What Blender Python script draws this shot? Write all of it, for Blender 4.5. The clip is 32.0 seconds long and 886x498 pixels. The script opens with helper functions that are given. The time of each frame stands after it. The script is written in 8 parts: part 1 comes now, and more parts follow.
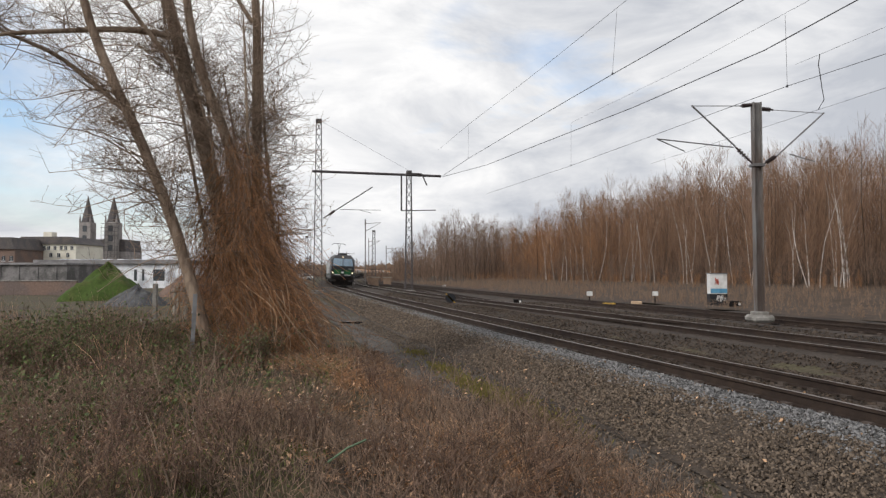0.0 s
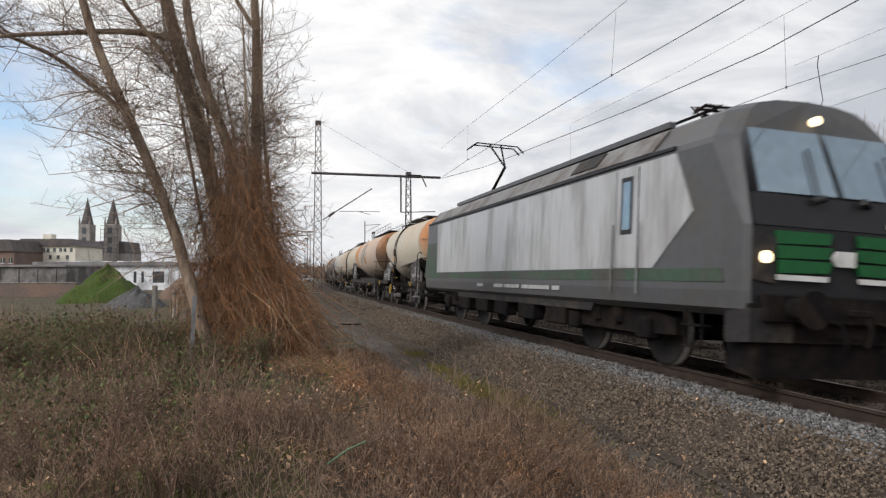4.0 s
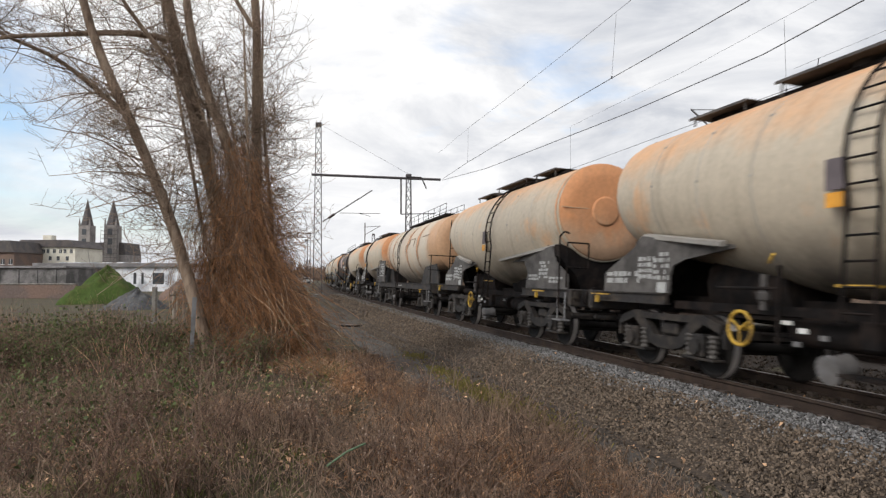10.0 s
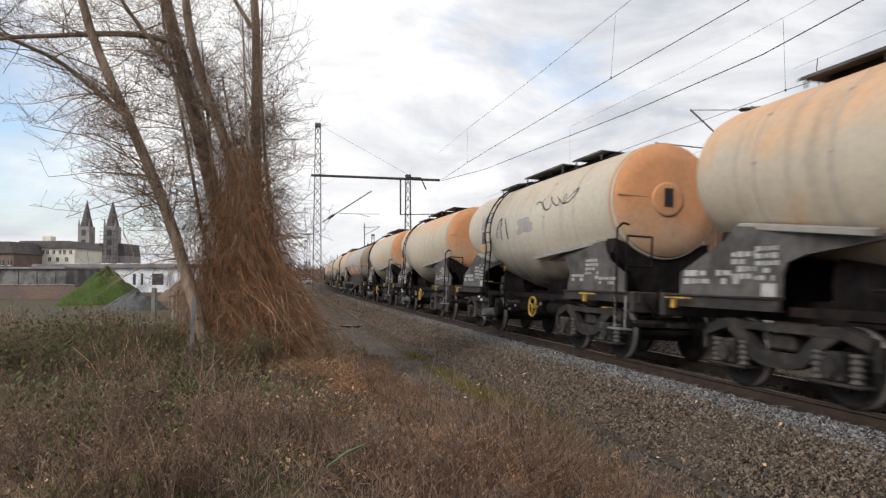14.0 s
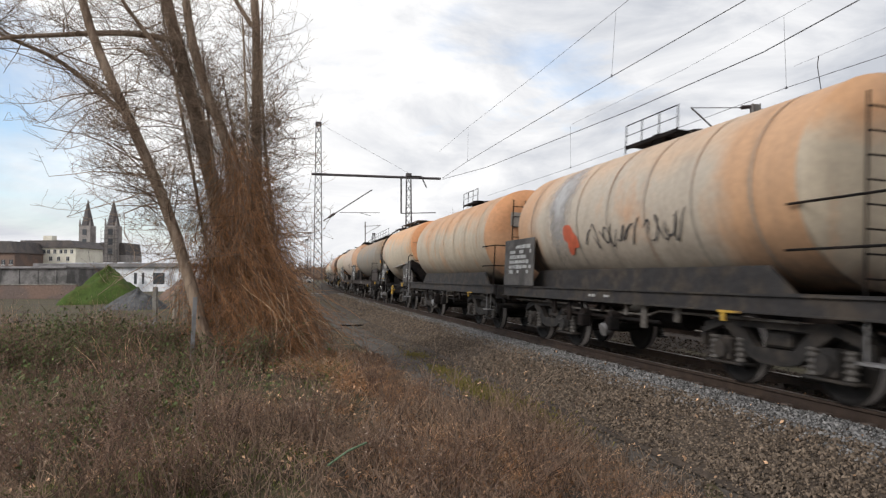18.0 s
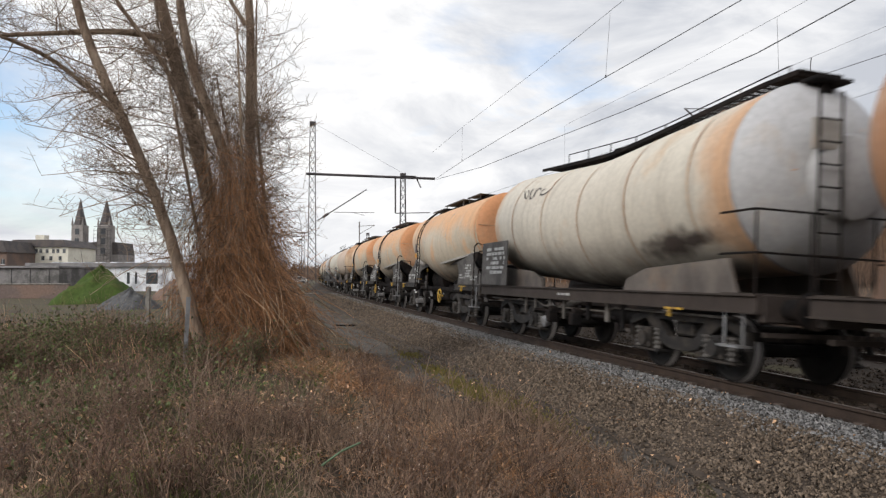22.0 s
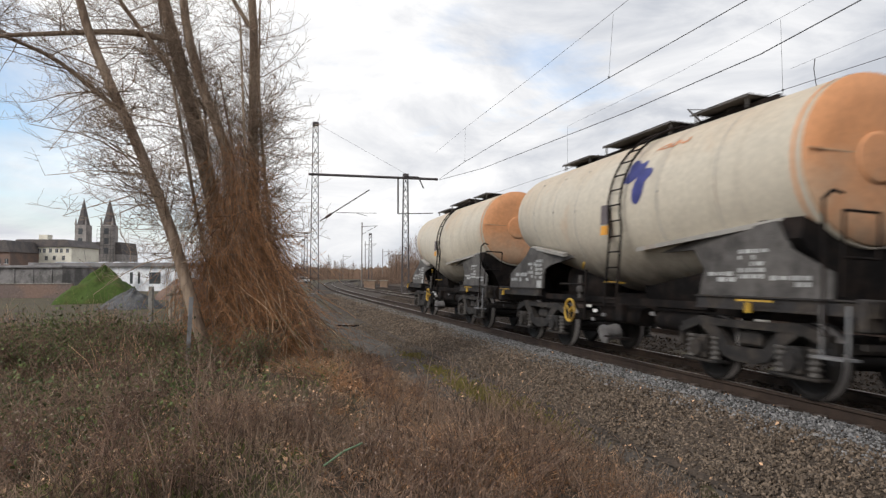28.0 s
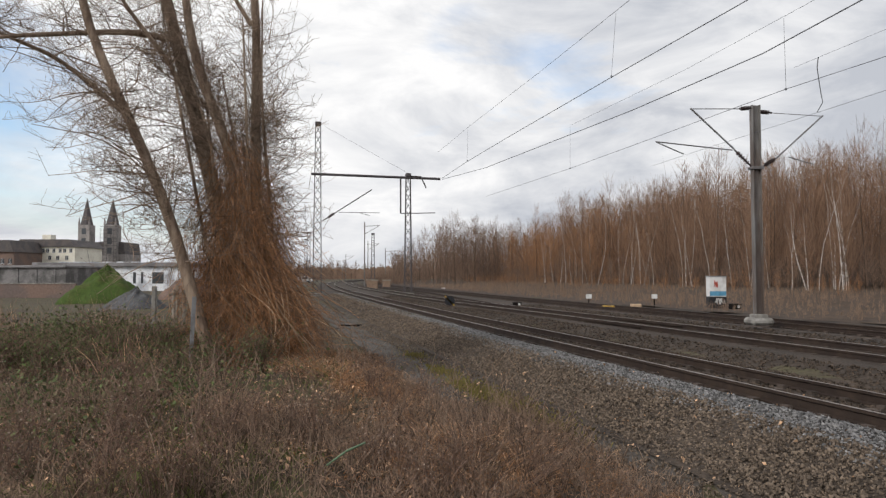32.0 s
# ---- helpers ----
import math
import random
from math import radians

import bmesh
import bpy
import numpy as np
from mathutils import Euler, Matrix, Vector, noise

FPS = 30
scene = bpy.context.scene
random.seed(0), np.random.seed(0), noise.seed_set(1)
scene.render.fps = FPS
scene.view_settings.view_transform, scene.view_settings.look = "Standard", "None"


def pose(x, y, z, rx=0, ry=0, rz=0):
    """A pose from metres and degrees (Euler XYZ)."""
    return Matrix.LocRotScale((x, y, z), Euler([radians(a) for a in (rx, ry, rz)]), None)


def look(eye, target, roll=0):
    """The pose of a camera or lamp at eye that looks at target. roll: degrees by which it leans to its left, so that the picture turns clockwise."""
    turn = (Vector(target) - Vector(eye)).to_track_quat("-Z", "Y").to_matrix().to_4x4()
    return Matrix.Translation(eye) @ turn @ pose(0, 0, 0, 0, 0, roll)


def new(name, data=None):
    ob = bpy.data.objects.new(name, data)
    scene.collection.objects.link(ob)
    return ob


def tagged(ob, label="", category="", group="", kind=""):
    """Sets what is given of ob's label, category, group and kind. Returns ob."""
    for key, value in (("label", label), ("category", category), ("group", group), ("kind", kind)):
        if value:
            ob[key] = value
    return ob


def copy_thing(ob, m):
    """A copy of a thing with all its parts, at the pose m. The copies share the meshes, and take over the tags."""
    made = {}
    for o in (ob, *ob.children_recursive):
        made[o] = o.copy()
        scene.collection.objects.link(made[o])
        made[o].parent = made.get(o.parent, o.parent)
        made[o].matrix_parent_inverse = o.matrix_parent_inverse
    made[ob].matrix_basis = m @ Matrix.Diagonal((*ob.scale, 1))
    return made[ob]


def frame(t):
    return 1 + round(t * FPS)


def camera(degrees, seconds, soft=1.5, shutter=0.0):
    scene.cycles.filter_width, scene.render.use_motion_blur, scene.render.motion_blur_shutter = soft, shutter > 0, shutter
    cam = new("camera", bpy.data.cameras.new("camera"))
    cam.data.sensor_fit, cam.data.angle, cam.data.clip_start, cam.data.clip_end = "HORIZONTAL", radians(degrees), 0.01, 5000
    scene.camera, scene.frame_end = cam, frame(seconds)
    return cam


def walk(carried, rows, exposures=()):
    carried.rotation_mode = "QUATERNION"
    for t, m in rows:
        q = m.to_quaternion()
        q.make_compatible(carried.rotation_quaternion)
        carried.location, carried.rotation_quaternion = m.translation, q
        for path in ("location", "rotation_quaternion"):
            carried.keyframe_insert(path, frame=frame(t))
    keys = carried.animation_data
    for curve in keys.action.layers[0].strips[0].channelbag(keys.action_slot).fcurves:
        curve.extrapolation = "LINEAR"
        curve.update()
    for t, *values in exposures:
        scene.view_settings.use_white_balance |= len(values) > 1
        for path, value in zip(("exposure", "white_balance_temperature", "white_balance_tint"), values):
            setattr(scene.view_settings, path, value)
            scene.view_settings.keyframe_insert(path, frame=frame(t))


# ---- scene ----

LENS = 1211.0 / 1568.0          # focal length over picture width
EYE = 1.52                      # above the rail heads


def eye(dx, dy, lean):
    """A pose of the hand-held camera: small swings from its resting aim."""
    yaw, pitch = math.degrees(dx / 1211.0), math.degrees((49.4 + dy) / 1211.0)
    return pose(0, 0, EYE, 0, 0, yaw) @ pose(0, 0, 0, 90 + pitch) @ pose(0, 0, 0, 0, 0, lean)


cam = camera(65.84, 32.0, soft=1.3, shutter=0.15)
walk(cam, [
    (0, eye(1.4, -4.8, 0.00)), (0.5, eye(1.5, -4.6, 0.02)), (1, eye(1.2, -4.4, 0.03)), (1.5, eye(0.7, -4.2, -0.02)),
    (2, eye(1.3, -3.8, -0.05)), (2.5, eye(1.3, -3.4, -0.07)), (3, eye(0.6, -2.8, -0.07)), (3.5, eye(0.4, -2.7, -0.08)),
    (5.5, eye(2.8, 0.1, -0.09)), (6, eye(3.8, -0.4, -0.05)), (6.5, eye(5.5, 0.1, -0.05)), (7, eye(6.1, 0.6, -0.03)),
    (7.5, eye(6.0, 0.4, -0.01)), (8, eye(5.4, -0.2, -0.00)), (8.5, eye(4.6, -0.1, 0.02)), (9, eye(3.1, -0.2, 0.01)),
    (9.5, eye(1.7, 0.6, 0.00)), (10, eye(0.6, 1.3, 0.03)), (10.5, eye(0.6, 1.5, 0.07)), (11, eye(0.1, 1.3, 0.11)),
    (11.5, eye(-0.1, 1.0, 0.09)), (12, eye(-0.3, 0.8, 0.01)), (12.5, eye(-1.0, 0.7, 0.00)), (13, eye(-1.3, 1.1, -0.02)),
    (13.5, eye(-0.9, 2.2, -0.04)), (14, eye(-0.2, 2.2, -0.04)), (14.5, eye(0.2, 0.9, -0.05)), (16.5, eye(0.6, 0.1, -0.07)),
    (17, eye(1.1, -0.3, -0.15)), (17.5, eye(1.2, -0.4, -0.18)), (18, eye(1.2, -0.4, -0.17)), (18.5, eye(1.0, -0.4, -0.16)),
    (19, eye(-0.2, -0.2, -0.17)), (19.5, eye(-1.1, 0.3, -0.15)), (20, eye(-1.8, 0.5, -0.13)), (20.5, eye(-4.0, 0.1, -0.12)),
    (21, eye(-6.5, -0.2, -0.09)), (21.5, eye(-8.5, -0.3, -0.09)), (22, eye(-9.1, -0.4, -0.10)), (22.5, eye(-9.7, -0.3, -0.07)),
    (23, eye(-10.7, -0.2, -0.07)), (23.5, eye(-11.8, 0.1, -0.05)), (24, eye(-12.0, 0.1, -0.02)), (24.5, eye(-11.7, 0.2, -0.02)),
    (25, eye(-11.9, 0.2, -0.01)), (25.5, eye(-11.9, 0.9, -0.04)), (27.5, eye(-6.1, 0.9, 0.06)), (28, eye(-4.6, 0.7, 0.04)),
    (28.5, eye(-3.5, 0.3, 0.05)), (29, eye(-3.5, -0.3, 0.11)), (29.5, eye(-4.2, -1.6, 0.15)), (30, eye(-4.6, -2.6, 0.18)),
    (30.5, eye(-4.2, -2.4, 0.20)), (31, eye(-2.8, -1.7, 0.15)), (31.5, eye(-1.2, -1.0, 0.06)), (32, eye(0.0, 0.0, 0.00))], exposures=[(0, 0.04), (3.2, 0.04), (5.2, 0.16), (28.2, 0.16), (29.4, 0.04), (32, 0.04)])

# ---- sky and sun ----
world = bpy.data.worlds.new("sky")
scene.world = world
world.use_nodes = True
wn, wl = world.node_tree.nodes, world.node_tree.links
wn.clear()


def wnode(kind, **props):
    n = wn.new(kind)
    for k, v in props.items():
        if k in n.inputs:
            n.inputs[k].default_value = v
    return n


SUN_ELEV, SUN_ROT = radians(34), radians(-128)
sky = wn.new("ShaderNodeTexSky")
sky.sky_type, sky.sun_disc = "NISHITA", False
sky.sun_elevation, sky.sun_rotation = SUN_ELEV, SUN_ROT
sky_bg = wnode("ShaderNodeBackground", Strength=0.19)
wl.new(sky.outputs[0], sky_bg.inputs[0])
tc = wn.new("ShaderNodeTexCoord")
flat = wn.new("ShaderNodeMapping")
flat.inputs["Scale"].default_value = (1.0, 1.0, 2.6)
flat.inputs["Location"].default_value = (1.15, 0.3, 0.2)
wl.new(tc.outputs["Generated"], flat.inputs[0])
big = wnode("ShaderNodeTexNoise", Scale=2.1, Detail=7.0, Roughness=0.55, Distortion=0.3)
wl.new(flat.outputs[0], big.inputs["Vector"])
cover = wn.new("ShaderNodeValToRGB")
cover.color_ramp.elements[0].position, cover.color_ramp.elements[1].position = 0.25, 0.43
side = wn.new("ShaderNodeSeparateXYZ")
wl.new(tc.outputs["Generated"], side.inputs[0])
drift = wnode("ShaderNodeMath")
drift.operation = "MULTIPLY_ADD"
drift.inputs[1].default_value = 0.17
wl.new(side.outputs[0], drift.inputs[0])
wl.new(big.outputs["Fac"], drift.inputs[2])
wl.new(drift.outputs[0], cover.inputs[0])
fine = wnode("ShaderNodeTexNoise", Scale=4.3, Detail=8.0, Roughness=0.6, Distortion=0.5)
wl.new(flat.outputs[0], fine.inputs["Vector"])
tone = wn.new("ShaderNodeValToRGB")
tone.color_ramp.elements[0].position, tone.color_ramp.elements[1].position = 0.30, 0.66
tone.color_ramp.elements[0].color = (0.54, 0.565, 0.62, 1)
tone.color_ramp.elements[1].color = (0.985, 0.98, 0.98, 1)
# the cloud is thinnest, and so brightest, ahead and to the left
thin = wn.new("ShaderNodeVectorMath")
thin.operation = "DOT_PRODUCT"
thin.inputs[1].default_value = (-0.24, 0.86, 0.45)
wl.new(tc.outputs["Generated"], thin.inputs[0])
bright = wnode("ShaderNodeMapRange")
bright.inputs["From Min"].default_value, bright.inputs["From Max"].default_value = 0.86, 1.0
bright.inputs["To Min"].default_value, bright.inputs["To Max"].default_value = -0.10, 0.24
wl.new(thin.outputs["Value"], bright.inputs[0])
both = wnode("ShaderNodeMath")
wl.new(fine.outputs["Fac"], both.inputs[0])
wl.new(bright.outputs[0], both.inputs[1])
wl.new(both.outputs[0], tone.inputs[0])
cloud_bg = wnode("ShaderNodeBackground", Strength=0.99)
wl.new(tone.outputs[0], cloud_bg.inputs[0])
wmix = wn.new("ShaderNodeMixShader")
wl.new(cover.outputs[0], wmix.inputs[0])
wl.new(sky_bg.outputs[0], wmix.inputs[1])
wl.new(cloud_bg.outputs[0], wmix.inputs[2])
wout = wn.new("ShaderNodeOutputWorld")
wl.new(wmix.outputs[0], wout.inputs[0])

sun = new("sun", bpy.data.lights.new("sun", "SUN"))
sun.data.energy, sun.data.angle, sun.data.color = 1.75, radians(25), (1.0, 0.96, 0.90)
sun.matrix_world = look((0, 0, 0), (-math.sin(SUN_ROT) * math.cos(SUN_ELEV), -math.cos(SUN_ROT) * math.cos(SUN_ELEV), -math.sin(SUN_ELEV)))

# ---- materials ----


def mat(name, base, rough=0.8, metal=0.0, var=0.25, scale=6.0, second=None, amount=0.5, scale2=1.2, bump=0.3, bump_scale=40.0,
        stretch=(1, 1, 1), random_tint=0.0, spec=0.3, island=0.0):
    """Two-scale procedural surface: base colour broken by fine grain and, at a larger scale, by a second colour."""
    m = bpy.data.materials.new(name)
    m.use_nodes = True
    n, l = m.node_tree.nodes, m.node_tree.links
    b = n["Principled BSDF"]
    b.inputs["Roughness"].default_value, b.inputs["Metallic"].default_value = rough, metal
    b.inputs["Specular IOR Level"].default_value = spec
    co = n.new("ShaderNodeTexCoord")
    mp = n.new("ShaderNodeMapping")
    mp.inputs["Scale"].default_value = stretch
    l.new(co.outputs["Object"], mp.inputs[0])
    g = n.new("ShaderNodeTexNoise")
    g.inputs["Scale"].default_value, g.inputs["Detail"].default_value = scale, 6.0
    l.new(mp.outputs[0], g.inputs["Vector"])
    r = n.new("ShaderNodeMapRange")
    r.inputs["From Min"].default_value, r.inputs["From Max"].default_value = 0.25, 0.75
    r.inputs["To Min"].default_value, r.inputs["To Max"].default_value = 1 - var, 1 + var
    l.new(g.outputs["Fac"], r.inputs[0])
    col = n.new("ShaderNodeRGB")
    col.outputs[0].default_value = (*base, 1)
    last = col.outputs[0]
    if second:
        g2 = n.new("ShaderNodeTexNoise")
        g2.inputs["Scale"].default_value, g2.inputs["Detail"].default_value = scale2, 8.0
        g2.inputs["Roughness"].default_value = 0.65
        l.new(mp.outputs[0], g2.inputs["Vector"])
        r2 = n.new("ShaderNodeMapRange")
        r2.inputs["From Min"].default_value, r2.inputs["From Max"].default_value = 0.62 - 0.35 * amount, 0.75 - 0.35 * amount
        l.new(g2.outputs["Fac"], r2.inputs[0])
        mx = n.new("ShaderNodeMix")
        mx.data_type = "RGBA"
        l.new(r2.outputs[0], mx.inputs[0])
        l.new(last, mx.inputs[6])
        mx.inputs[7].default_value = (*second, 1)
        last = mx.outputs[2]
    if random_tint or island:
        src = n.new("ShaderNodeObjectInfo").outputs["Random"] if random_tint else n.new("ShaderNodeNewGeometry").outputs["Random Per Island"]
        rr = n.new("ShaderNodeMapRange")
        k = random_tint or island
        rr.inputs["To Min"].default_value, rr.inputs["To Max"].default_value = 1 - k, 1 + k
        l.new(src, rr.inputs[0])
        mu = n.new("ShaderNodeMath")
        mu.operation = "MULTIPLY"
        l.new(r.outputs[0], mu.inputs[0])
        l.new(rr.outputs[0], mu.inputs[1])
        fac = mu.outputs[0]
    else:
        fac = r.outputs[0]
    sc = n.new("ShaderNodeVectorMath")
    sc.operation = "SCALE"
    l.new(last, sc.inputs[0])
    l.new(fac, sc.inputs["Scale"])
    l.new(sc.outputs[0], b.inputs["Base Color"])
    if bump:
        gb = n.new("ShaderNodeTexNoise")
        gb.inputs["Scale"].default_value, gb.inputs["Detail"].default_value = bump_scale, 4.0
        l.new(mp.outputs[0], gb.inputs["Vector"])
        bp = n.new("ShaderNodeBump")
        bp.inputs["Strength"].default_value, bp.inputs["Distance"].default_value = bump, 0.02
        l.new(gb.outputs["Fac"], bp.inputs["Height"])
        l.new(bp.outputs[0], b.inputs["Normal"])
    return m


def glow(name, color, strength):
    m = mat(name, color, 0.3, bump=0)
    b = m.node_tree.nodes["Principled BSDF"]
    b.inputs["Emission Color"].default_value, b.inputs["Emission Strength"].default_value = (*color, 1), strength
    return m


M = {
    "bark": mat("willow_bark", (0.20, 0.14, 0.10), 0.9, var=0.4, scale=14, second=(0.30, 0.225, 0.165), amount=0.6, scale2=3, bump=0.8, bump_scale=30, stretch=(1, 1, 0.25)),
    "twig": mat("twig_bark", (0.26, 0.19, 0.14), 0.9, var=0.3, island=0.5, bump=0),
    "vine": mat("dry_vine", (0.35, 0.178, 0.085), 0.9, var=0.3, island=0.45, bump=0),
    "vine_pale": mat("bleached_vine", (0.44, 0.31, 0.20), 0.9, var=0.3, island=0.55, bump=0),
    "straw": mat("dry_weed", (0.46, 0.29, 0.175), 0.95, var=0.3, island=0.85, bump=0),
    "straw_dark": mat("dark_weed", (0.225, 0.155, 0.110), 0.95, var=0.3, island=0.8, bump=0),
    "green": mat("grass_blade", (0.155, 0.165, 0.05), 0.9, var=0.3, island=0.5, bump=0),
    "seed": mat("pale_seed_head", (0.33, 0.255, 0.20), 0.95, var=0.3, island=0.5, bump=0),
    "dead_leaf": mat("shrivelled_leaf", (0.25, 0.15, 0.09), 0.9, var=0.3, island=0.6, bump=0),
    "umber": mat("umber_stalk", (0.180, 0.115, 0.083), 0.9, var=0.3, island=0.6, bump=0),
    "bramble": mat("bramble_leaf", (0.095, 0.118, 0.038), 0.6, var=0.4, island=0.6, bump=0),
    "soil": mat("soil", (0.07, 0.050, 0.036), 0.95, var=0.45, scale=9, second=(0.085, 0.072, 0.036), amount=0.55, scale2=0.55, bump=1.0, bump_scale=18),
    "stone": mat("ballast_stone", (0.145, 0.109, 0.079), 0.85, var=0.25, scale=30, island=0.6, bump=0.3),
    "stone_dark": mat("sooty_ballast_stone", (0.070, 0.051, 0.037), 0.85, var=0.25, scale=30, island=0.6, bump=0.3),
    "reed": mat("dry_reed", (0.225, 0.150, 0.102), 0.95, var=0.3, island=0.35, bump=0),
    "stone_light": mat("fresh_ballast_stone", (0.178, 0.172, 0.167), 0.85, var=0.25, scale=30, island=0.7, bump=0.3),
    "ballast": mat("ballast_bed", (0.064, 0.048, 0.036), 0.95, var=0.5, scale=16, second=(0.046, 0.035, 0.027), amount=0.5, scale2=1.5, bump=1.0, bump_scale=22),
    "grit": mat("fine_grit", (0.105, 0.092, 0.08), 0.95, var=0.35, scale=22, second=(0.075, 0.062, 0.05), amount=0.55, scale2=0.9, bump=0.7, bump_scale=50),
    "sidings": mat("sooty_gravel", (0.074, 0.054, 0.039), 0.95, var=0.45, scale=14, second=(0.038, 0.03, 0.024), amount=0.55, scale2=0.9, bump=0.8, bump_scale=30),
    "verge": mat("dry_verge", (0.085, 0.056, 0.037), 0.95, var=0.4, scale=3, second=(0.065, 0.046, 0.032), amount=0.5, scale2=0.35, bump=1.0, bump_scale=9),
    "moss": mat("moss", (0.19, 0.16, 0.045), 0.95, var=0.4, scale=25, bump=0.8, bump_scale=60),
    "rail": mat("rusty_rail", (0.044, 0.029, 0.021), 0.8, var=0.3, second=(0.032, 0.021, 0.016), amount=0.5),
    "railhead": mat("worn_railhead", (0.34, 0.29, 0.26), 0.38, metal=0.6, var=0.15, bump=0.05),
    "sleeper": mat("sleeper", (0.085, 0.067, 0.054), 0.9, var=0.3, second=(0.08, 0.06, 0.05), amount=0.5, random_tint=0.2, bump=0.5),
    "iron": mat("sooty_iron", (0.010, 0.009, 0.009), 0.9, var=0.4, second=(0.020, 0.015, 0.013), amount=0.5, scale2=2, bump=0.3, spec=0.1),
    "bogie": mat("bogie_iron", (0.024, 0.022, 0.021), 0.7, var=0.4, second=(0.042, 0.035, 0.030), amount=0.45, scale2=3, bump=0.3, spec=0.2),
    "spring": mat("spring_steel", (0.075, 0.068, 0.062), 0.6, var=0.3, bump=0.1),
    "dusty": mat("dusty_steel", (0.11, 0.10, 0.09), 0.8, var=0.35, second=(0.06, 0.05, 0.042), amount=0.5, scale2=4, bump=0.2),
    "wheel": mat("wheel_steel", (0.013, 0.011, 0.010), 0.75, metal=0.0, var=0.3, bump=0.2),
    "tyre": mat("bright_wheel_rim", (0.24, 0.22, 0.21), 0.5, metal=0.5, var=0.1, bump=0),
    "frame_grey": mat("wagon_frame_paint", (0.027, 0.025, 0.025), 0.75, var=0.4, scale=9, second=(0.050, 0.040, 0.032), amount=0.45, scale2=2.5),
    "frame_brown": mat("wagon_frame_brown", (0.045, 0.034, 0.029), 0.75, var=0.3, second=(0.036, 0.027, 0.022), amount=0.6, scale2=1.5),
    "skirt": mat("grey_skirt_paint", (0.100, 0.092, 0.086), 0.75, var=0.3, second=(0.055, 0.05, 0.047), amount=0.5, scale2=1.2),
    "taupe_plate": mat("dull_mauve_plate", (0.12, 0.10, 0.105), 0.7, var=0.2, bump=0),
    "label": mat("white_stencil", (0.36, 0.36, 0.35), 0.8, var=0.3, bump=0),
    "yellow": mat("yellow_paint", (0.50, 0.31, 0.045), 0.6, var=0.25, second=(0.20, 0.12, 0.04), amount=0.42, scale2=5, bump=0.1),
    "orange": mat("orange_paint", (0.65, 0.30, 0.04), 0.6, var=0.2, bump=0.1),
    "galv": mat("galvanised_steel", (0.26, 0.26, 0.265), 0.55, metal=0.4, var=0.2, second=(0.18, 0.17, 0.165), amount=0.5, bump=0.1),
    "mast": mat("mast_steel", (0.20, 0.19, 0.18), 0.65, metal=0.2, var=0.25, second=(0.13, 0.10, 0.085), amount=0.5, stretch=(1, 1, 0.2)),
    "lattice": mat("lattice_steel", (0.085, 0.075, 0.075), 0.7, var=0.3, bump=0.1),
    "wire": mat("copper_wire", (0.13, 0.13, 0.14), 0.6, metal=0.3, var=0.1, bump=0),
    "insulator": mat("insulator", (0.045, 0.03, 0.028), 0.3, var=0.1, bump=0),
    "concrete": mat("concrete", (0.30, 0.285, 0.26), 0.9, var=0.25, second=(0.19, 0.175, 0.155), amount=0.5, bump=0.5),
    "black": mat("black_paint", (0.02, 0.02, 0.022), 0.5, var=0.2, bump=0.05),
    "white": mat("white_paint", (0.68, 0.67, 0.65), 0.6, var=0.12, second=(0.50, 0.48, 0.45), amount=0.4, bump=0.1),
    "birch": mat("birch_bark", (0.50, 0.45, 0.41), 0.85, var=0.3, scale=7, second=(0.16, 0.12, 0.09), amount=0.42, scale2=2.0, bump=0.2, stretch=(1, 1, 1)),
    "trunk": mat("forest_bark", (0.13, 0.09, 0.066), 0.9, var=0.35, island=0.4, bump=0),
    "spray": mat("bare_twigs", (0.215, 0.128, 0.080), 0.95, var=0.3, island=0.5, bump=0),
    "spray_warm": mat("reddish_twigs", (0.27, 0.138, 0.068), 0.95, var=0.3, island=0.5, bump=0),
    "spray_grey": mat("greyish_twigs", (0.185, 0.120, 0.083), 0.95, var=0.3, island=0.5, bump=0),
}

# ---- geometry helpers ----


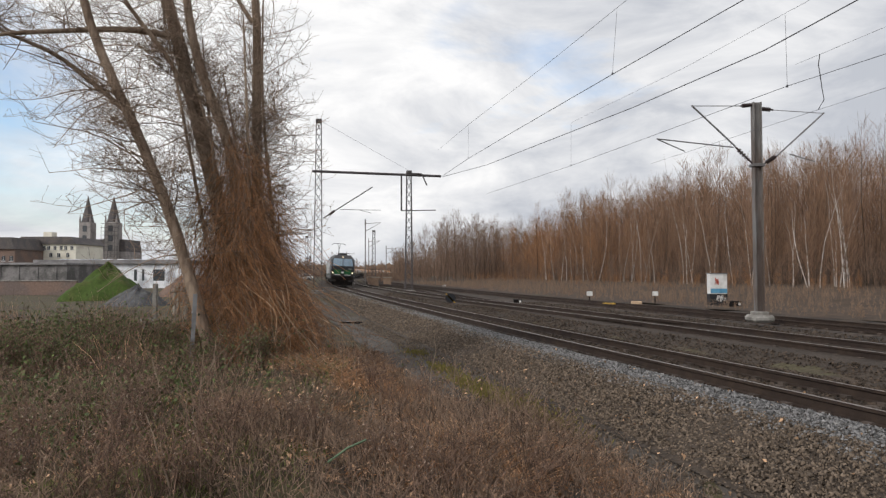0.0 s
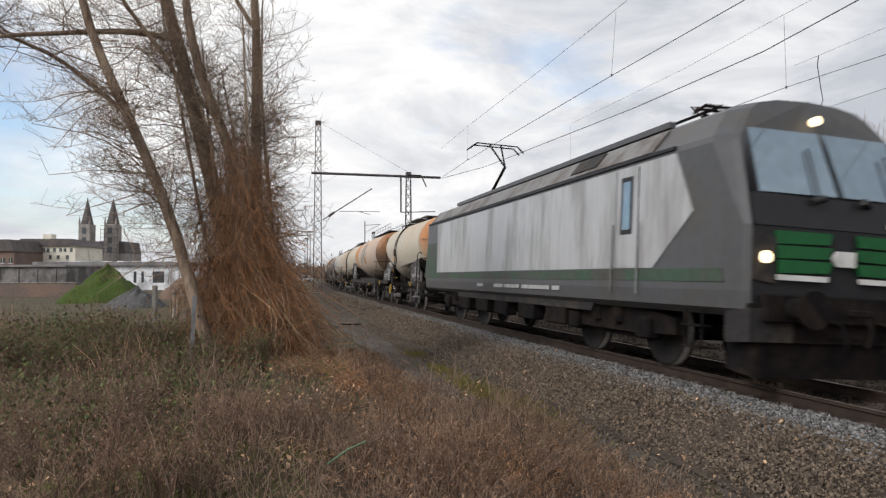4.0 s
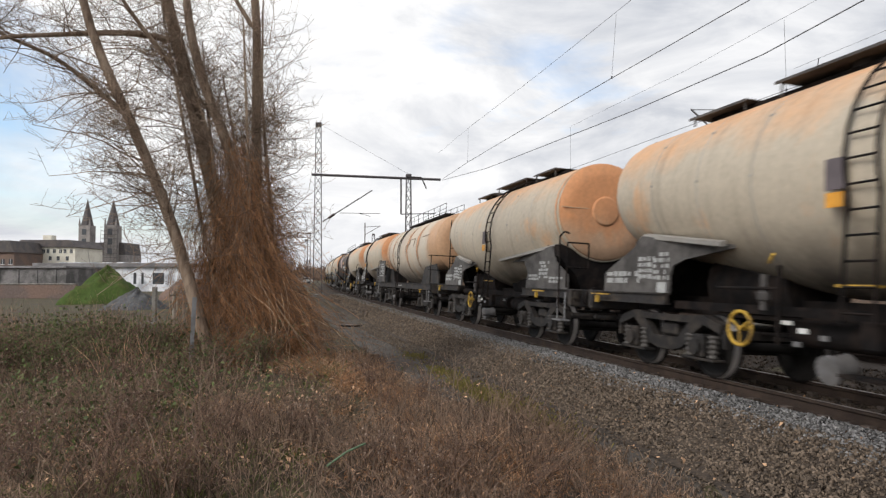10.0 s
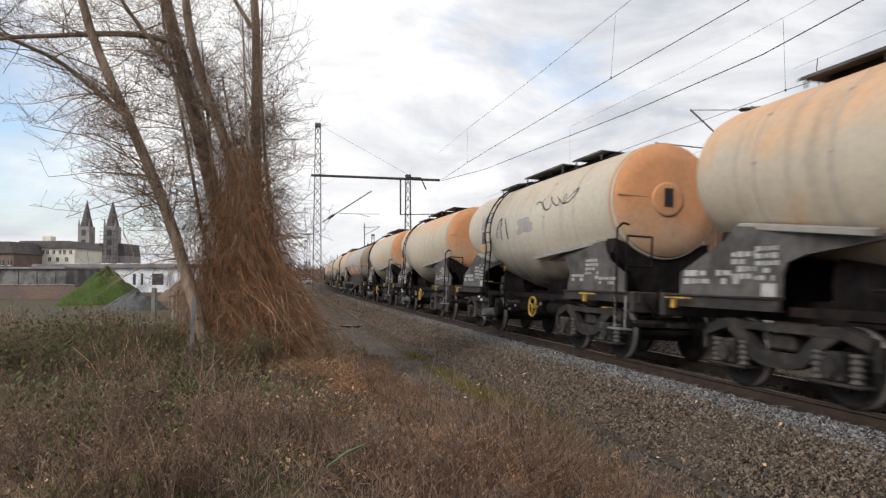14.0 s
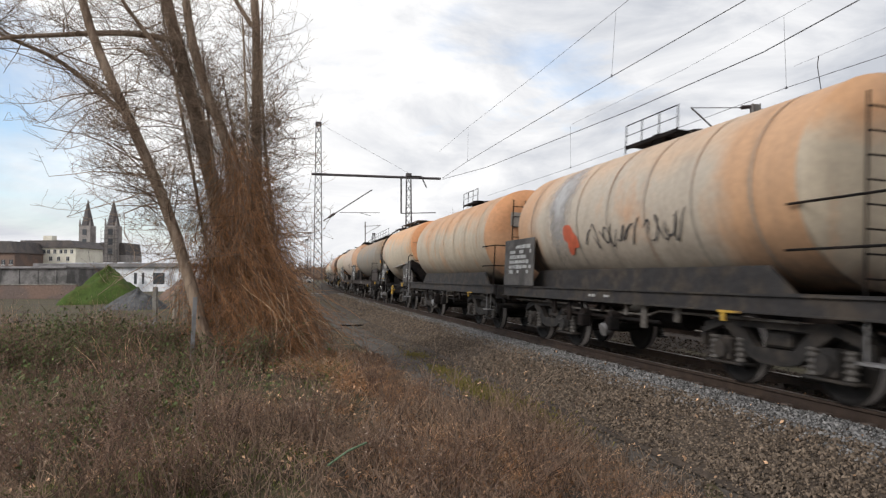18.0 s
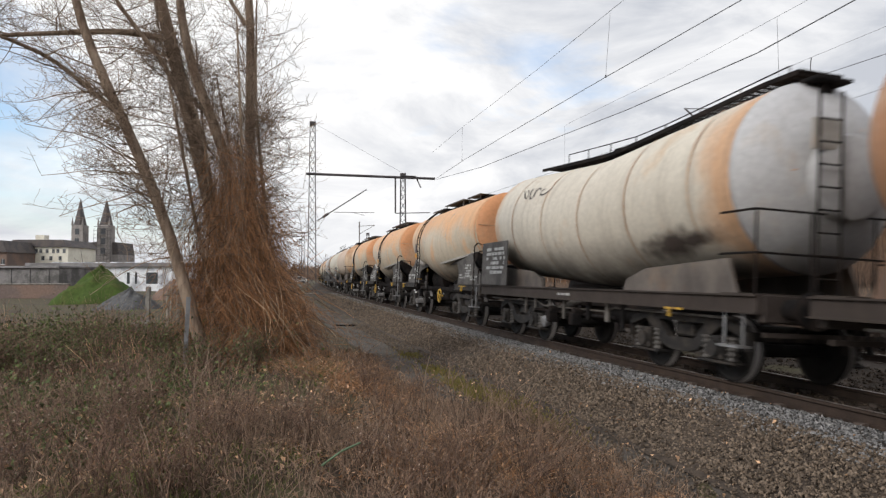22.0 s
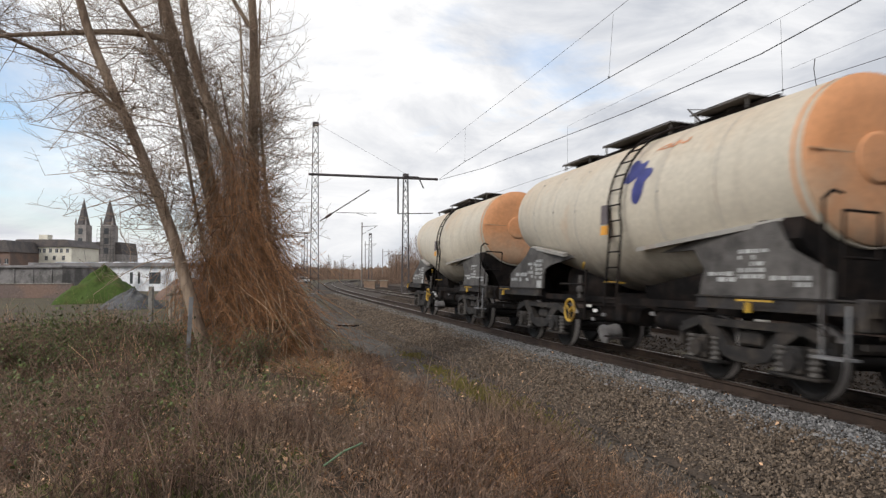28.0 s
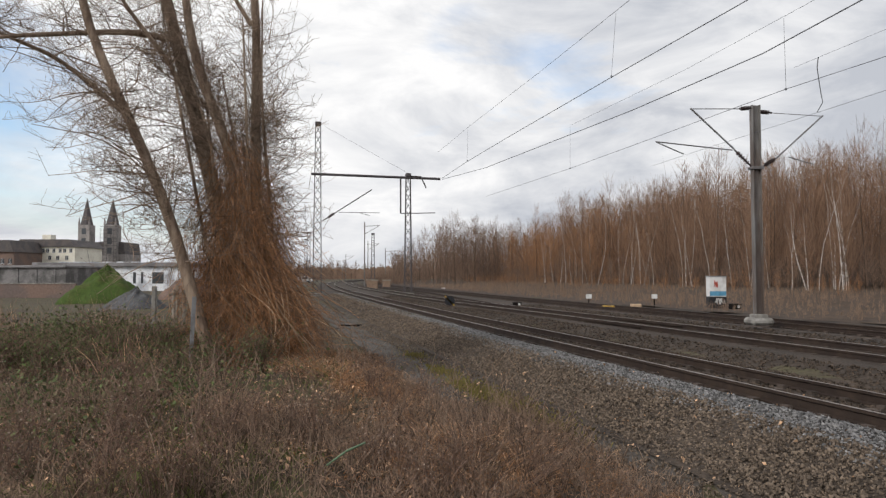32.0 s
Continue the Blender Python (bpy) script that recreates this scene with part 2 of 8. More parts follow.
class Geo:
    """Collects faces of one mesh."""

    def __init__(self):
        self.v, self.f, self.smooth = [], [], set()

    def add(self, verts, faces, smooth=False):
        o = len(self.v)
        self.v += [tuple(p) for p in verts]
        if smooth:
            self.smooth.update(range(len(self.f), len(self.f) + len(faces)))
        self.f += [tuple(o + i for i in f) for f in faces]
        return self

    def box(self, x, y, z, sx, sy, sz, ch=0.0, turn=None):
        """A box round (x, y, z), its edges chamfered by ch."""
        hx, hy, hz = sx / 2, sy / 2, sz / 2
        if ch <= 0:
            vs = [(a * hx, b * hy, c * hz) for a in (-1, 1) for b in (-1, 1) for c in (-1, 1)]
            fs = [(0, 1, 3, 2), (4, 6, 7, 5), (0, 4, 5, 1), (2, 3, 7, 6), (0, 2, 6, 4), (1, 5, 7, 3)]
        else:
            ch = min(ch, hx * 0.8, hy * 0.8, hz * 0.8)
            bm = bmesh.new()
            bmesh.ops.create_cube(bm, size=1.0, matrix=Matrix.Diagonal((sx, sy, sz, 1)))
            bmesh.ops.bevel(bm, geom=bm.edges[:], offset=ch, segments=1, affect="EDGES")
            bm.verts.index_update()
            vs = [tuple(v.co) for v in bm.verts]
            fs = [tuple(v.index for v in f.verts) for f in bm.faces]
            bm.free()
        m = Matrix.Translation((x, y, z)) @ (turn if turn else Matrix())
        return self.add([m @ Vector(p) for p in vs], fs)

    def rod(self, a, b, r, n=8, r2=None):
        """A round bar from a to b."""
        a, b = Vector(a), Vector(b)
        d = (b - a).normalized()
        u = d.orthogonal().normalized()
        w = d.cross(u)
        r2 = r if r2 is None else r2
        vs = []
        for c, q in ((a, r), (b, r2)):
            for i in range(n):
                t = 2 * math.pi * i / n
                vs.append(c + (u * math.cos(t) + w * math.sin(t)) * q)
        fs = [(i, (i + 1) % n, n + (i + 1) % n, n + i) for i in range(n)]
        self.add(vs, fs, True)
        return self.add(vs, [tuple(range(n))[::-1], tuple(range(n, 2 * n))])

    def path(self, pts, r, n=6):
        """A bent pipe."""
        for a, b in zip(pts, pts[1:]):
            self.rod(a, b, r, n)
        return self

    def prism(self, poly, y0, y1, axis="y"):
        """A plate: a polygon in x and z, drawn out along y (or in y and z along x, or x and y along z)."""
        def put(a, b, c):
            return (a, c, b) if axis == "y" else ((c, a, b) if axis == "x" else (a, b, c))
        n = len(poly)
        vs = [put(a, b, y0) for a, b in poly] + [put(a, b, y1) for a, b in poly]
        fs = [tuple(range(n)), tuple(range(n, 2 * n))[::-1]] + [(i, (i + 1) % n, n + (i + 1) % n, n + i)[::-1] for i in range(n)]
        return self.add(vs, fs)

    def rings(self, rings, closed=True, cap=True, smooth=True):
        """A skin over rings of equal length."""
        n = len(rings[0])
        vs = [p for r in rings for p in r]
        fs = []
        for k in range(len(rings) - 1):
            for i in range(n if closed else n - 1):
                j = (i + 1) % n
                fs.append((k * n + i, k * n + j, (k + 1) * n + j, (k + 1) * n + i))
        self.add(vs, fs, smooth)
        if cap:
            o = len(self.v) - len(vs)
            self.f += [tuple(o + i for i in range(n))[::-1], tuple(o + len(vs) - n + i for i in range(n))]
        return self

    def mesh(self, name, material, fix=True):
        me = bpy.data.meshes.new(name)
        me.from_pydata(self.v, [], self.f)
        if self.smooth:
            me.polygons.foreach_set("use_smooth", [i in self.smooth for i in range(len(self.f))])
        if fix:
            bm = bmesh.new()
            bm.from_mesh(me)
            bmesh.ops.recalc_face_normals(bm, faces=bm.faces[:])
            bm.to_mesh(me)
            bm.free()
        if material:
            me.materials.append(material)
        return me


def part(name, geo, material, parent, label="", m=None):
    """Links one piece of geometry as one mesh under a thing or a part."""
    me = geo if isinstance(geo, bpy.types.Mesh) else geo.mesh(name, material)
    ob = new(name, me)
    ob.parent = parent
    if m is not None:
        ob.matrix_basis = m
    if label:
        tagged(ob, label)
    return ob


def thing(name, label, category, group="", m=None, kind="", geo=None, material=None):
    ob = new(name, geo.mesh(name, material) if geo else None)
    if m is not None:
        ob.matrix_basis = m
    return tagged(ob, label, category, group, kind)


def np_mesh(name, verts, faces, material, smooth=False):
    """A big mesh from arrays: faces of one size."""
    me = bpy.data.meshes.new(name)
    k = faces.shape[1]
    me.vertices.add(len(verts))
    me.vertices.foreach_set("co", np.ascontiguousarray(verts, dtype=np.float32).ravel())
    me.loops.add(faces.size)
    me.loops.foreach_set("vertex_index", np.ascontiguousarray(faces, dtype=np.int32).ravel())
    me.polygons.add(len(faces))
    me.polygons.foreach_set("loop_start", np.arange(0, faces.size, k, dtype=np.int32))
    if smooth:
        me.polygons.foreach_set("use_smooth", np.ones(len(faces), dtype=bool))
    me.update(calc_edges=True)
    me.validate()
    me.materials.append(material)
    return me


def stems(lines, radii, sides=3):
    """Tubes along many lines at once. lines: (count, points, 3); radii: (count, points). Returns vertices and quads."""
    lines, radii = np.asarray(lines, float), np.asarray(radii, float)
    c, n, _ = lines.shape
    d = np.gradient(lines, axis=1)
    d /= np.linalg.norm(d, axis=2, keepdims=True) + 1e-9
    ref = np.where(np.abs(d[..., 2:3]) > 0.9, np.array([1.0, 0, 0]), np.array([0, 0, 1.0]))
    u = np.cross(d, ref)
    u /= np.linalg.norm(u, axis=2, keepdims=True) + 1e-9
    w = np.cross(d, u)
    t = 2 * np.pi * np.arange(sides) / sides
    ring = lines[:, :, None] + radii[:, :, None, None] * (u[:, :, None] * np.cos(t)[:, None] + w[:, :, None] * np.sin(t)[:, None])
    verts = ring.reshape(-1, 3)
    i = np.arange(c * n * sides).reshape(c, n, sides)
    a, b = i[:, :-1], i[:, 1:]
    q = np.stack([a, np.roll(a, -1, 2), np.roll(b, -1, 2), b], -1).reshape(-1, 4)
    return verts, q


def join(parts):
    vs, fs, o = [], [], 0
    for v, f in parts:
        vs.append(v)
        fs.append(f + o)
        o += len(v)
    return np.concatenate(vs), np.concatenate(fs)


# ---- the line of the railway ----
R, X0, Y0, TH0, CANT = 1440.0, 3.04, 17.0, 0.2513, 0.0812 / 1.5
CX, CY = X0 + R * math.cos(TH0), Y0 + R * math.sin(TH0)


def track(s, off=0.0):
    """Place and bearing on the near track's centre line, s metres beyond a point abreast of the viewer, off metres towards the far side."""
    a = TH0 - s / R
    return CX - (R - off) * math.cos(a), CY - (R - off) * math.sin(a), a


def lateral(x, y):
    """Offset from the near track's centre (to the far side) and the distance along it, for arrays."""
    ex, ey = CX - x, CY - y
    return R - np.hypot(ex, ey), (TH0 - np.arctan2(ey, ex)) * R


def smooth(a, b, x):
    t = np.clip((x - a) / (b - a), 0, 1)
    return t * t * (3 - 2 * t)


def second_off(s):
    """How far the second track lies beyond the first."""
    return 4.1 + 1.15 * (1 - smooth(-2, 42, s))


def crossover_off(s):
    return second_off(s) + 3.6 * smooth(8, 62, s) - 1.2 * smooth(70, 130, s)


def third_off(s):
    return 10.85 + 0.0 * s


def ground_z(x, y):
    d, s = lateral(x, y)
    z = -0.42 + 0.27 * smooth(-4.4, -6.4, d) - 0.35 * smooth(-14, -24, d)
    z = np.where(d > -4.4, -0.42 + 0.0 * d, z)
    bed = -0.24 + 0.05 * smooth(0.85, 1.2, np.abs(d)) - np.clip(d, -2.0, 2.0) * CANT
    z = z + (bed + 0.42) * smooth(-3.7, -1.75, d) * (1 - smooth(1.8, 2.7, d))
    d2 = d - second_off(s)
    z = np.where(d > 0, np.maximum(z, -0.42 + 0.20 * smooth(-2.6, -1.6, d2) * (1 - smooth(1.6, 2.6, d2))), z)
    z = np.where(d > 7.2, -0.30 + 0.75 * smooth(17, 36, d) + 7.5 * smooth(42, 92, d), z)
    n1 = np.sin(x * 1.7 + 0.6 * np.sin(y * 1.3)) * np.sin(y * 1.9 + 0.8 * np.sin(x * 0.9))
    rough = np.where(d < -4.6, 0.05, np.where(d > 13, 0.08, 0.012))
    far = smooth(150, 400, np.hypot(x, y))
    hump = np.sin(0.9 * x + 1.3 * np.sin(0.55 * y)) * np.sin(1.05 * y + 0.9 * np.sin(0.8 * x)) * smooth(-4.7, -6.0, d) * smooth(60, 20, np.hypot(x, y))
    return (z + rough * n1 + 0.15 * hump) * (1 - far) - 0.3 * far


def ground_patch(name, xs, ys, material, lift=0.0, keep=None):
    gx, gy = np.meshgrid(xs, ys)
    v = np.stack([gx, gy, ground_z(gx, gy) + lift], -1).reshape(-1, 3)
    i = np.arange(v.shape[0]).reshape(gx.shape)
    f = np.stack([i[:-1, :-1], i[:-1, 1:], i[1:, 1:], i[1:, :-1]], -1).reshape(-1, 4)
    if keep is not None:
        c = v[f].mean(1)
        f = f[keep(c[:, 0], c[:, 1])]
    return new(name, np_mesh(name, v, f, material, True))


def grade(a, b, n, power):
    t = np.linspace(-1, 1, n)
    t = np.sign(t) * np.abs(t) ** power
    return np.where(t < 0, -t * a, t * b)


ground = ground_patch("ground", grade(-1800, 1800, 240, 3.2), 20 + grade(-1500, 2500, 260, 3.2), M["soil"])
tagged(ground, "brown winter soil with patches of thin grass", "ground", kind="structure")


def strip(name, s0, s1, ds, d0, d1, nd, material, lift, label, category):
    """A strip of ground cover that follows the ground's relief."""
    ss, dd = np.arange(s0, s1 + ds / 2, ds), np.linspace(d0, d1, nd)
    g = np.array([[track(s, d)[:2] for d in dd] for s in ss])
    z = ground_z(g[..., 0], g[..., 1]) + 0.052 + (lift - 0.052) * smooth(0, 1.2, dd - d0)[None]
    v = np.concatenate([g, z[..., None]], -1).reshape(-1, 3)
    i = np.arange(len(v)).reshape(len(ss), nd)
    f = np.stack([i[:-1, :-1], i[:-1, 1:], i[1:, 1:], i[1:, :-1]], -1).reshape(-1, 4)
    return tagged(new(name, np_mesh(name, v, f, material, True)), label, category, kind="structure")


strip("ballast_bed", -60, 560, 2.0, -3.3, 7.4, 40, M["ballast"], 0.05, "brown-grey crushed stone bed under the tracks", "ballast")
strip("path", -30, 120, 1.0, -4.75, -3.2, 10, M["grit"], 0.024, "trodden path of fine grey grit beside the ballast", "path")
strip("sidings_ground", -60, 400, 2.0, 7.4, 14.5, 14, M["sidings"], 0.05, "flat grey-brown gravel between the sidings", "gravel")

strip("verge", -90, 260, 3.0, 14.45, 100, 60, M["verge"], 0.10, "rising verge of brown dead grass and leaves", "verge")

# ---- tracks ----
RAIL_PROFILE = [(-0.036, 0.0), (-0.036, -0.035), (-0.010, -0.05), (-0.010, -0.14), (-0.07, -0.155), (-0.07, -0.172),
                (0.07, -0.172), (0.07, -0.155), (0.010, -0.14), (0.010, -0.05), (0.036, -0.035), (0.036, 0.0)]


def rail_mesh(name, s0, s1, ds, off, lat, lift, cant):
    ss = np.arange(s0, s1 + ds / 2, ds)
    rings = []
    for s in ss:
        o = off(s) if callable(off) else off
        rings.append([(*track(s, o + lat + a)[:2], lift + b - (lat + a) * cant) for a, b in RAIL_PROFILE])
    return Geo().rings(rings, smooth=False).mesh(name, M["rail"], fix=False)


def make_track(label, off, s0, s1, lift, cant, sleepers, bright):
    root = thing("railway_track", label, "railway track", "tracks", kind="structure")
    for lat in (-0.755, 0.755):
        rail = part("rail", rail_mesh("rail", s0, s1, 2.0, off, lat, lift, cant), None, root, "rust-brown steel rail")
        if bright:
            ss = np.arange(s0, s1 + 0.5, 2.0)
            vs, fs = [], []
            for s in ss:
                o = off(s) if callable(off) else off
                for a in (-0.03, 0.03):
                    vs.append((*track(s, o + lat + a)[:2], lift + 0.004 - (lat + a) * cant))
            i = np.arange(len(vs)).reshape(-1, 2)
            f = np.stack([i[:-1, 0], i[:-1, 1], i[1:, 1], i[1:, 0]], -1)
            part("running_surface", np_mesh("running_surface", np.array(vs), f, M["railhead"]), None, rail, "worn steel running surface")
    me = None
    for s in np.arange(*sleepers):
        o = float(off(s)) if callable(off) else off
        if me is None:
            g = Geo().prism([(-1.30, -0.40), (1.30, -0.40), (1.30, -0.20), (1.24, -0.18), (0.35, -0.18), (0.3, -0.21), (-0.3, -0.21), (-0.35, -0.18), (-1.24, -0.18), (-1.30, -0.20)], -0.13, 0.13)
            for lat in (-0.755, 0.755):
                for e in (-0.12, 0.12):
                    g.box(lat + e, 0, -0.155, 0.09, 0.12, 0.05)
            me = g.mesh("sleeper", M["sleeper"])
        x, y, a = track(s, o)
        part("sleeper", me, None, root, m=pose(x, y, lift, 0, math.degrees(cant), math.degrees(a)))
    return root


make_track("curved main track with rusty rails on concrete sleepers", 0.0, -60, 640, 0.0, CANT, (-15, 75, 0.6), True)
make_track("second main track with rusty rails in brown ballast", second_off, -60, 400, -0.02, 0.0, (-14, 46, 0.6), True)
make_track("diverging siding with rusted rails", crossover_off, 4, 200, -0.06, 0.0, (14, 70, 0.62), False)
make_track("disused siding with rusted rails sunk in gravel", third_off, -40, 260, -0.06, 0.0, (-10, 60, 0.65), False)

# ---- the train ----
TIMES = [0.0, 3.5, 6.0, 9.0, 12.0, 14.5, 16.5, 19.0, 21.0, 23.0, 25.5, 28.0, 32.0]
SPEEDS = [19.4, 19.45, 19.3, 19.1, 19.2, 19.8, 20.3, 20.6, 20.8, 21.3, 22.0, 22.8, 23.5]
_t = np.linspace(0, 32, 3201)
_v = np.interp(_t, TIMES, SPEEDS)
_d = np.concatenate([[0], np.cumsum((_v[1:] + _v[:-1]) / 2 * 0.01)])


# small surges of the train's run
SURGE_T = [0, 5.5, 7, 8, 8.5, 9, 9.5, 10.5, 11, 11.5, 12, 13, 14, 14.5, 16.5, 17, 18, 18.5, 19, 19.5, 20, 21, 21.5, 22, 22.5, 23, 23.5, 24, 25.5, 27.5, 28, 28.5, 28.7, 29, 32]
SURGE = [0, 0, -0.1, -0.18, -0.27, 0.17, 0.05, -0.07, -0.18, 0.09, 0.13, -0.08, 0.24, 0.23, -0.3, -0.2, -0.46, -0.02, 0.58, 0.2, 0.08, 0.1, -0.1, -0.5, -0.05, -0.1, 0.5, 0.33, 0.12, -0.4, -0.52, -0.48, -0.2, 0.15, 0.2]


def gone(t):
    """Metres that the train has run by t seconds."""
    return float(np.interp(t, _t, _d)) + float(np.interp(t, SURGE_T, SURGE))


def on_track(s):
    """The pose of a vehicle whose origin stands s metres out: x forward, y to the far side, z up, leaning with the cant."""
    x, y, a = track(s)
    return pose(x, y, 0, -math.degrees(CANT), 0, math.degrees(math.atan2(-math.cos(a), math.sin(a))))


moving = []          # (thing, place in the train)
spinning = []        # (first wheelset, all its copies)


def tank_mat(name, base, high, rust, high_amount=0.5, dirt=0.4, gloss=0.6, tip=None):
    """Tank paint: base colour below, a sun-baked colour above, rust blotches, runs of dirt, and a belly darkened for
    soot and shade.
    """
    m = bpy.data.materials.new(name)
    m.use_nodes = True
    n, l = m.node_tree.nodes, m.node_tree.links
    b = n["Principled BSDF"]
    b.inputs["Roughness"].default_value, b.inputs["Specular IOR Level"].default_value = gloss, 0.4
    co = n.new("ShaderNodeTexCoord")
    xyz = n.new("ShaderNodeSeparateXYZ")
    l.new(co.outputs["Object"], xyz.inputs[0])
    shift = n.new("ShaderNodeVectorMath")
    shift.operation = "ADD"
    rnd = n.new("ShaderNodeObjectInfo")
    l.new(co.outputs["Object"], shift.inputs[0])
    cr = n.new("ShaderNodeCombineXYZ")
    k = n.new("ShaderNodeMath")
    k.operation = "MULTIPLY"
    k.inputs[1].default_value = 90.0
    l.new(rnd.outputs["Random"], k.inputs[0])
    l.new(k.outputs[0], cr.inputs[0])
    l.new(cr.outputs[0], shift.inputs[1])

    def noise_at(scale, stretch, detail=6.0):
        mp = n.new("ShaderNodeMapping")
        mp.inputs["Scale"].default_value = stretch
        l.new(shift.outputs[0], mp.inputs[0])
        t = n.new("ShaderNodeTexNoise")
        t.inputs["Scale"].default_value, t.inputs["Detail"].default_value = scale, detail
        t.inputs["Roughness"].default_value = 0.6
        l.new(mp.outputs[0], t.inputs["Vector"])
        return t.outputs["Fac"]

    def ramp(src, a, b2, lo=0.0, hi=1.0):
        r = n.new("ShaderNodeMapRange")
        r.inputs["From Min"].default_value, r.inputs["From Max"].default_value = a, b2
        r.inputs["To Min"].default_value, r.inputs["To Max"].default_value = lo, hi
        l.new(src, r.inputs[0])
        return r.outputs[0]

    def math2(op, a, b2):
        q = n.new("ShaderNodeMath")
        q.operation = op
        for i, v in enumerate((a, b2)):
            if isinstance(v, (int, float)):
                q.inputs[i].default_value = v
            else:
                l.new(v, q.inputs[i])
        q.use_clamp = op != "ADD"
        return q.outputs[0]

    def mixc(fac, a, b2):
        q = n.new("ShaderNodeMix")
        q.data_type = "RGBA"
        l.new(fac, q.inputs[0])
        for i, v in ((6, a), (7, b2)):
            if isinstance(v, tuple):
                q.inputs[i].default_value = (*v, 1)
            else:
                l.new(v, q.inputs[i])
        return q.outputs[2]

    up = math2("ADD", ramp(xyz.outputs[2], 1.6, 4.0, -0.45, 0.45), noise_at(0.55, (1, 0.5, 1)))
    up = ramp(up, 0.80 - 0.5 * high_amount, 1.05 - 0.5 * high_amount)
    col = mixc(up, base, high)
    blot = ramp(noise_at(0.9, (1, 1, 0.7), 9.0), 0.60 - 0.16 * rust[3], 0.72 - 0.16 * rust[3])
    col = mixc(math2("MULTIPLY", blot, 0.75), col, rust[:3])
    if tip:          # heat has browned the paint towards the ends
        ax = n.new("ShaderNodeMath")
        ax.operation = "ABSOLUTE"
        l.new(xyz.outputs[0], ax.inputs[0])
        edge = math2("ADD", ax.outputs[0], ramp(noise_at(1.3, (1, 1, 1)), 0.25, 0.75, -0.35, 0.35))
        col = mixc(math2("MULTIPLY", ramp(edge, tip - 0.55, tip + 0.15), 0.85), col, (0.52, 0.29, 0.15))
    runs = ramp(noise_at(2.4, (1.6, 0.6, 0.10)), 0.50, 0.75, 0.0, dirt)
    col = mixc(runs, col, (0.16, 0.12, 0.09))
    # soot on the belly, with the underside's shade put into the colour too
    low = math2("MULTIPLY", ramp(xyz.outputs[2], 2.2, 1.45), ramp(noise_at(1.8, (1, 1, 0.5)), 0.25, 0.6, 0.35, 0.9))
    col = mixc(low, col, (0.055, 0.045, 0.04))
    grain = ramp(noise_at(11.0, (1, 1, 1)), 0.25, 0.75, 0.86, 1.12)
    sc = n.new("ShaderNodeVectorMath")
    sc.operation = "SCALE"
    l.new(col, sc.inputs[0])
    l.new(grain, sc.inputs["Scale"])
    l.new(sc.outputs[0], b.inputs["Base Color"])
    bp = n.new("ShaderNodeBump")
    bp.inputs["Strength"].default_value, bp.inputs["Distance"].default_value = 0.25, 0.03
    l.new(noise_at(1.4, (1, 1, 1)), bp.inputs["Height"])
    l.new(bp.outputs[0], b.inputs["Normal"])
    return m


